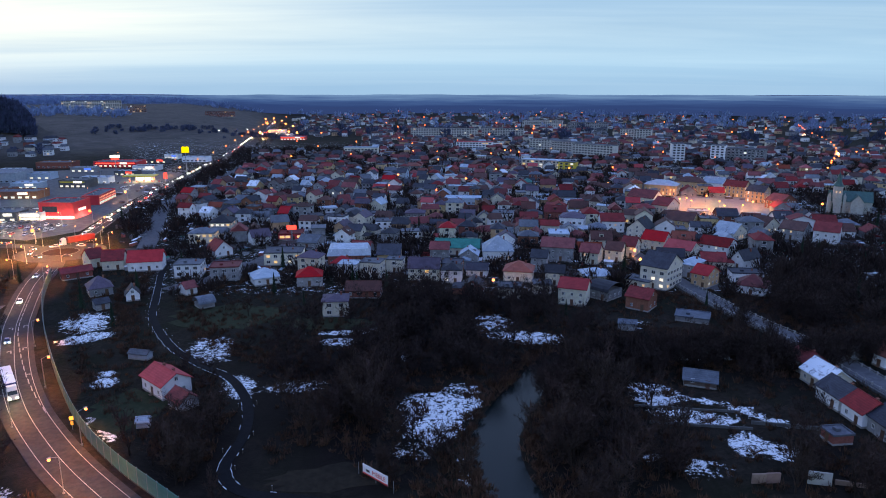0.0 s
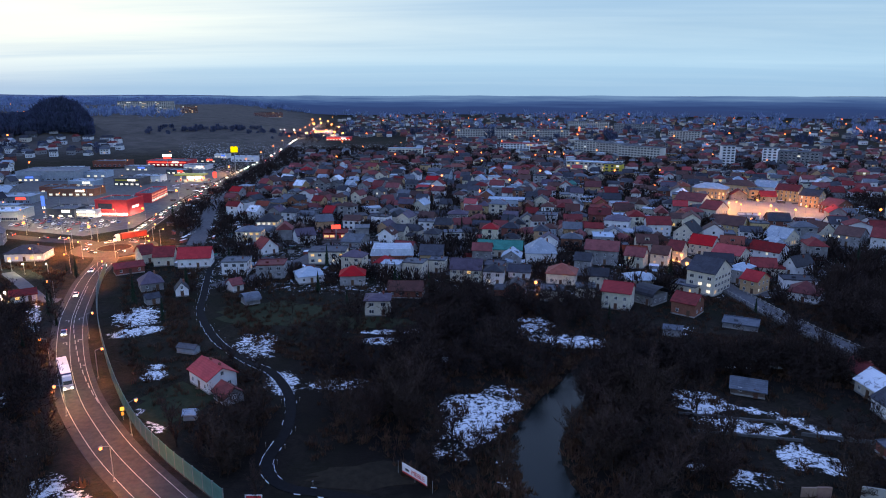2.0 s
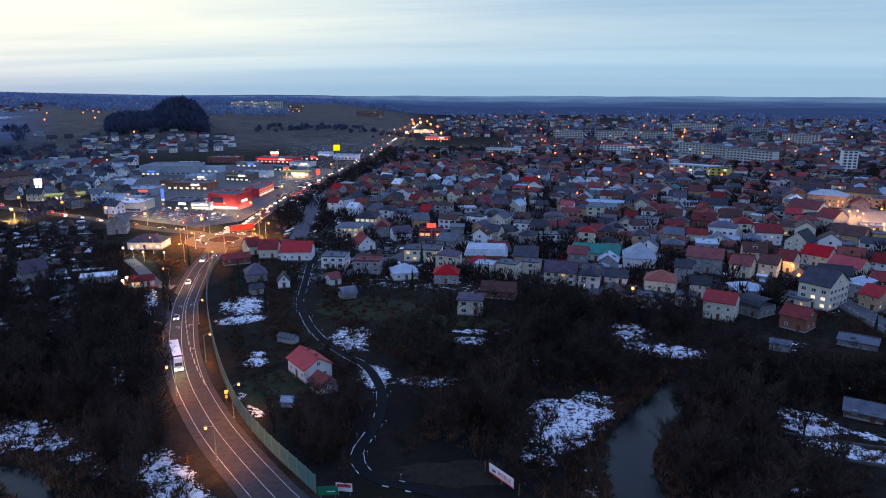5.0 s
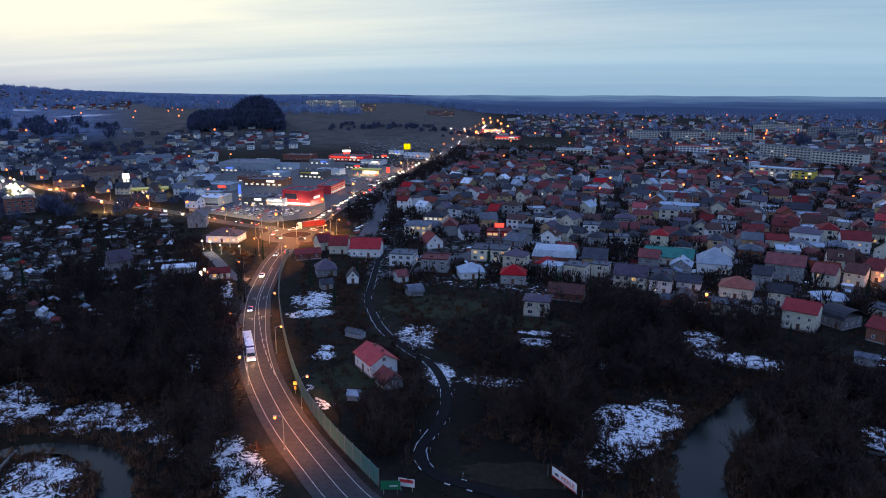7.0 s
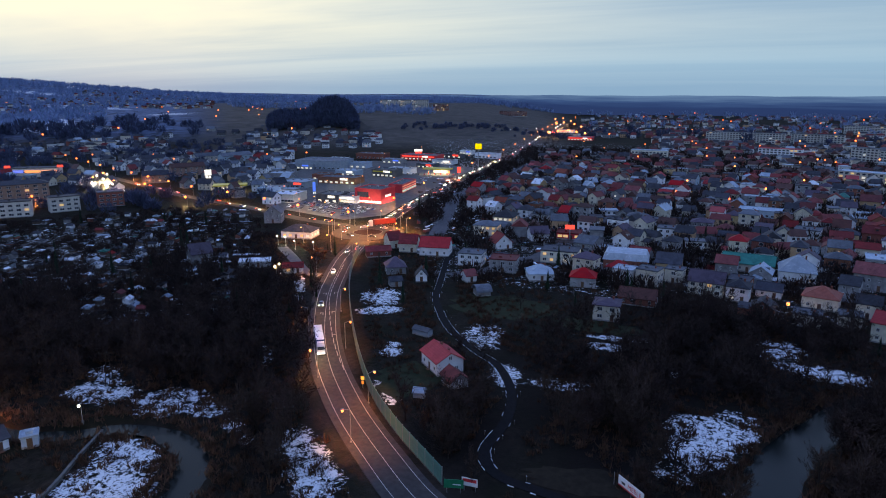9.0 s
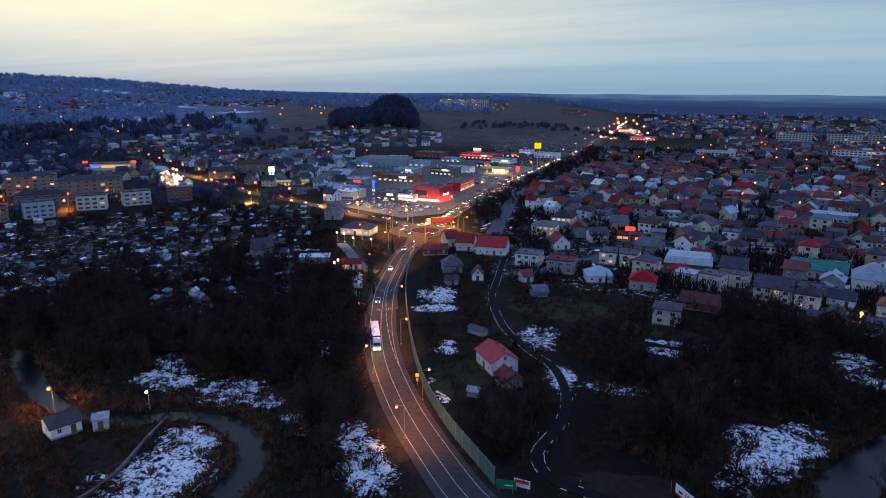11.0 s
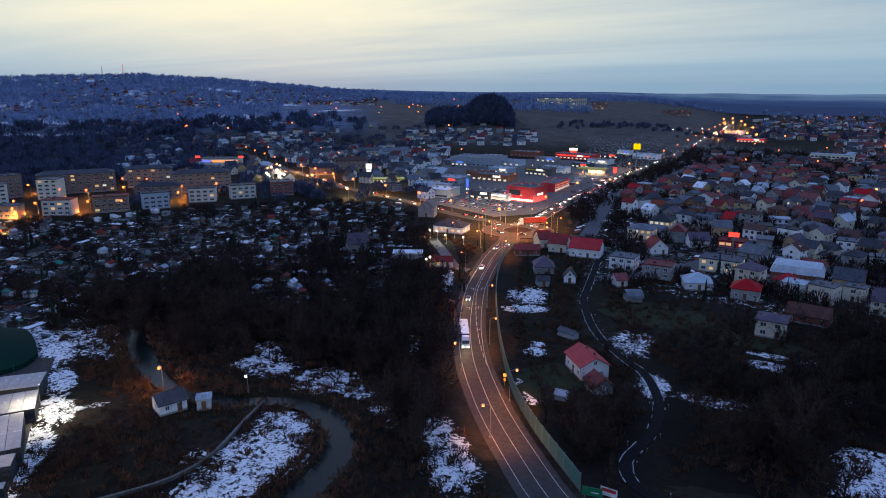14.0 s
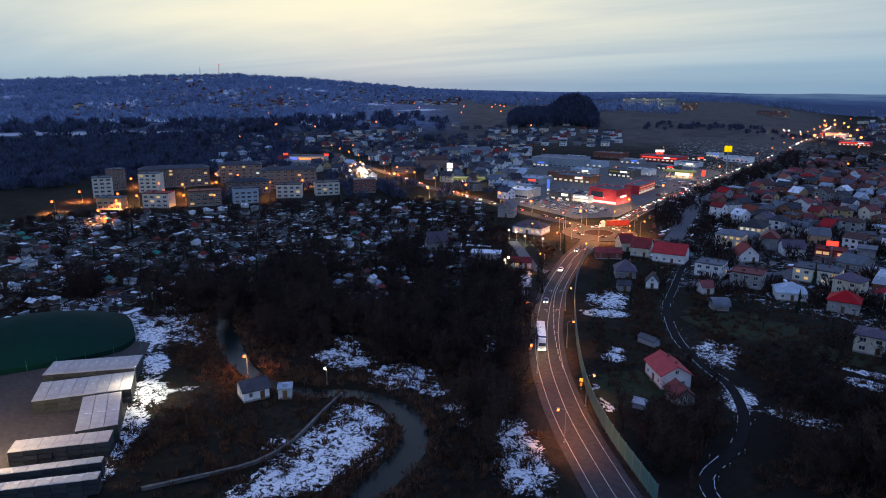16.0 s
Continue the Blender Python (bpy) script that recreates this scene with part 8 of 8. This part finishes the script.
# thickets on the near bank hide the upper reaches of the river
for line, least in ((RIVER_WEST, 113), (RIVER_EAST, 180)):
    for px_, py_, _ in line:
        if py_ > least:
            for j in range(5):
                f = 1 - random.uniform(9, 17) / math.hypot(px_, py_)
                rest.append((px_ * f + random.uniform(-2, 2), py_ * f + random.uniform(-2, 2), random.uniform(0.6, 0.95)))
joined("bare_woods", [c for _, c in TREE_KINDS], rest, TWIG_ISLE, "dense bare winter woods along the river", "woods")
joined("garden_trees", [tree_shapes(80 + i, 11, 4.2, 8, 110, 0.075)[1] for i in range(4)], light_rest, TWIG_ISLE, "bare trees of gardens and hedgerows", "trees")
for k in range(210):
    az, r = radians(random.uniform(-34, 74)), random.uniform(235, 480)
    x, y = -math.sin(az) * r, math.cos(az) * r
    if plantable(x, y, 5, 1.2, 0.7) and not hides(x, y) and (x - MARKET[0]) ** 2 + (y - MARKET[1]) ** 2 > 40 ** 2:
        fir(x, y, random.uniform(0.6, 1.1))
bare_tree(42.3, 169.5, 1.25, 5, "tall pale-stemmed bare tree by the river")


def brush_shape(seed):
    rng = random.Random(seed)
    b = Build()
    for i in range(20):
        a, lean = rng.uniform(0, 6.283), rng.uniform(0.05, 0.9)
        d = Vector((math.cos(a) * math.sin(lean), math.sin(a) * math.sin(lean), math.cos(lean)))
        s = Vector((rng.gauss(0, 0.5), rng.gauss(0, 0.5), -0.1))
        e = s + d * rng.uniform(0.8, 2.0)
        w = d.orthogonal().normalized() * 0.13
        b.face((s - w, s + w, e))
    return b


brush = []
# the rough meadow round the river house
for cx, cy, across, deep, many in ((-185.2, 88.3, 20, 9, 260), (-205.1, 102.5, 14, 8, 120), (-147.1, 67.1, 17, 12, 240), (-149.7, 80.5, 16, 8, 110), (-144.8, 55.3, 9, 10, 110), (-125.8, 72.2, 16, 5, 90), (-121.2, 61.3, 14, 4, 80)):
    for k in range(many):
        x, y = cx + random.gauss(0, across * 0.45), cy + random.gauss(0, deep * 0.45)
        if all(math.hypot(x - a, y - c) > q + 0.8 for a, c, q in MAIN_HOUSES) and SNOW_AT[cell(x, y)] < 0.8 and PLANT_GAP[cell(x, y)] > 7:
            brush.append((x, y, random.uniform(0.45, 1.1)))
for k in range(52000):
    x, y = random.uniform(-300, 175), random.uniform(40, 300)
    q = cell(x, y)
    bank = 4.8 < PLANT_GAP[q] < 16
    if PLANT_GAP[q] > 6.3 and ROAD_GAP[q] > 13 and SNOW_AT[q] < 0.8 and free(x, y, 1.0) and random.random() < (0.75 if bank else 0.2 + 0.4 * WOOD_AT[q]):
        brush.append((x, y, random.uniform(0.5, 1.25)))
reeds = []
for line, half, least in ((RIVER_WEST, 4.0, 200), (RIVER_EAST, 6.4, 200)):
    for k in range(0, len(line) - 1):
        if line[k, 1] > least or line[k, 0] > 60:
            continue
        for side in (-1, 1):
            for j in range(5):
                x, y, _ = along(line, k * 3.0 + random.uniform(0, 3), side * (half + random.uniform(-0.6, 4.0)))
                if SNOW_AT[cell(x, y)] < 0.75 or random.random() < 0.3:
                    reeds.append((x, y, random.uniform(0.6, 1.25)))
joined("river_reeds", [brush_shape(90 + i) for i in range(4)], reeds, mat("rusty_reeds", (0.045, 0.024, 0.015), (0.15, 0.085, 0.055), 0.3, 0.95, island=0.35), "rust-brown reeds along the water's edge", "reeds")
joined("dry_brush", [brush_shape(40 + i) for i in range(5)], brush[:15500], BRUSH, "rust-brown dry brush and reeds on the banks", "brush")


def canopy_shape(seed, blades, fine=1.0):
    """A far bare tree: a dome of slanted blades, loose at the rim."""
    rng = random.Random(seed)
    b = Build()
    for i in range(blades):
        a, f = rng.uniform(0, 6.283), rng.random()
        q = rng.random() ** 0.5 * math.sqrt(max(0.05, 1 - (f - 0.35) ** 2 * 1.8))
        s = Vector((math.cos(a) * q * 0.55, math.sin(a) * q * 0.55, f * 0.75))
        d = Vector((math.cos(a) * rng.uniform(0.1, 0.8), math.sin(a) * rng.uniform(0.1, 0.8), rng.uniform(0.4, 1.0))).normalized()
        w = Vector((rng.gauss(0, 1), rng.gauss(0, 1), rng.gauss(0, 0.5))).normalized() * rng.uniform(0.10, 0.2) * fine
        b.face((s - w, s + w, s + d * rng.uniform(0.3, 0.6)))
    return b


shrubs = []
for k in range(8200):
    town = k % 3
    az, r = radians(random.uniform(-36, 26) if town else random.uniform(38, 77)), random.uniform(270, 900) if town else random.uniform(245, 480)
    x, y = -math.sin(az) * r, math.cos(az) * r
    if plantable(x, y, 5.0, 0.6, 2.0) and not hides(x, y) and (x - MARKET[0]) ** 2 + (y - MARKET[1]) ** 2 > 44 ** 2:
        shrubs.append((x, y, random.uniform(3.0, 7.5) if town else random.uniform(1.5, 4.0)))
joined("garden_shrubs", [canopy_shape(30 + i, 84, 0.3) for i in range(5)], shrubs, TWIG_ISLE, "dark bare shrubs and fruit trees of the gardens", "shrubs")
canopy = []
for k in range(11000):
    az, r = radians(random.uniform(-42, 86)), 1050 + 2250 * random.random() ** 0.8
    x, y = -math.sin(az) * r, math.cos(az) * r
    deg = math.degrees(az)
    patch = math.sin(x / 170.0 + 1.1 * math.sin(y / 210.0)) + math.sin(y / 140.0 + x / 400.0)
    if 13 < deg and deg + 5 * patch < 43 and r < 2300 and not (patch > 1.45):
        continue
    if deg < 14 and r < 2500 and random.random() < 0.8:
        continue
    if abs(x + 420) < 120 and r < 1900:
        continue
    canopy.append((x, y, random.uniform(9, 16)))
for k in range(1300):
    az, r = radians(random.uniform(30.95, 37.7)), random.uniform(1045, 1150)
    canopy.append((-math.sin(az) * r, math.cos(az) * r, random.uniform(9, 14)))
for k in range(900):
    az, r = radians(random.uniform(56, 80)), random.uniform(620, 1080)
    canopy.append((-math.sin(az) * r, math.cos(az) * r, random.uniform(6, 11)))
for k in range(420):
    az, r = radians(random.uniform(30, 62)), random.uniform(480, 1000)
    x, y = -math.sin(az) * r, math.cos(az) * r
    if free(x, y, 2.0) and not near_line(x, y, 12) and not (az < radians(38) and r < 900):
        canopy.append((x, y, random.uniform(5, 10)))
for k in range(90):
    az, r = radians(random.uniform(13, 27)), random.gauss(1130, 25)
    canopy.append((-math.sin(az) * r, math.cos(az) * r, random.uniform(3.5, 7)))
town_canopy = [c for c in canopy if math.hypot(c[0], c[1]) < 1000]
joined("district_trees", [canopy_shape(70 + i, 100, 0.38) for i in range(5)], town_canopy, HAZE_TREE, "bare trees tinted blue for haze among the western houses", "trees")
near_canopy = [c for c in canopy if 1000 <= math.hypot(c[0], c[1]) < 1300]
joined("hillside_trees", [canopy_shape(50 + i, 80, 0.6) for i in range(5)], near_canopy, HAZE_TREE, "bare trees tinted blue for haze on the hill and meadow edge", "trees")
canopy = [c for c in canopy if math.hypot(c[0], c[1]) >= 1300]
joined("far_woods", [canopy_shape(60 + i, 34, 0.72) for i in range(6)], canopy, HAZE_WOOD, "distant winter woods tinted blue for haze", "woods")
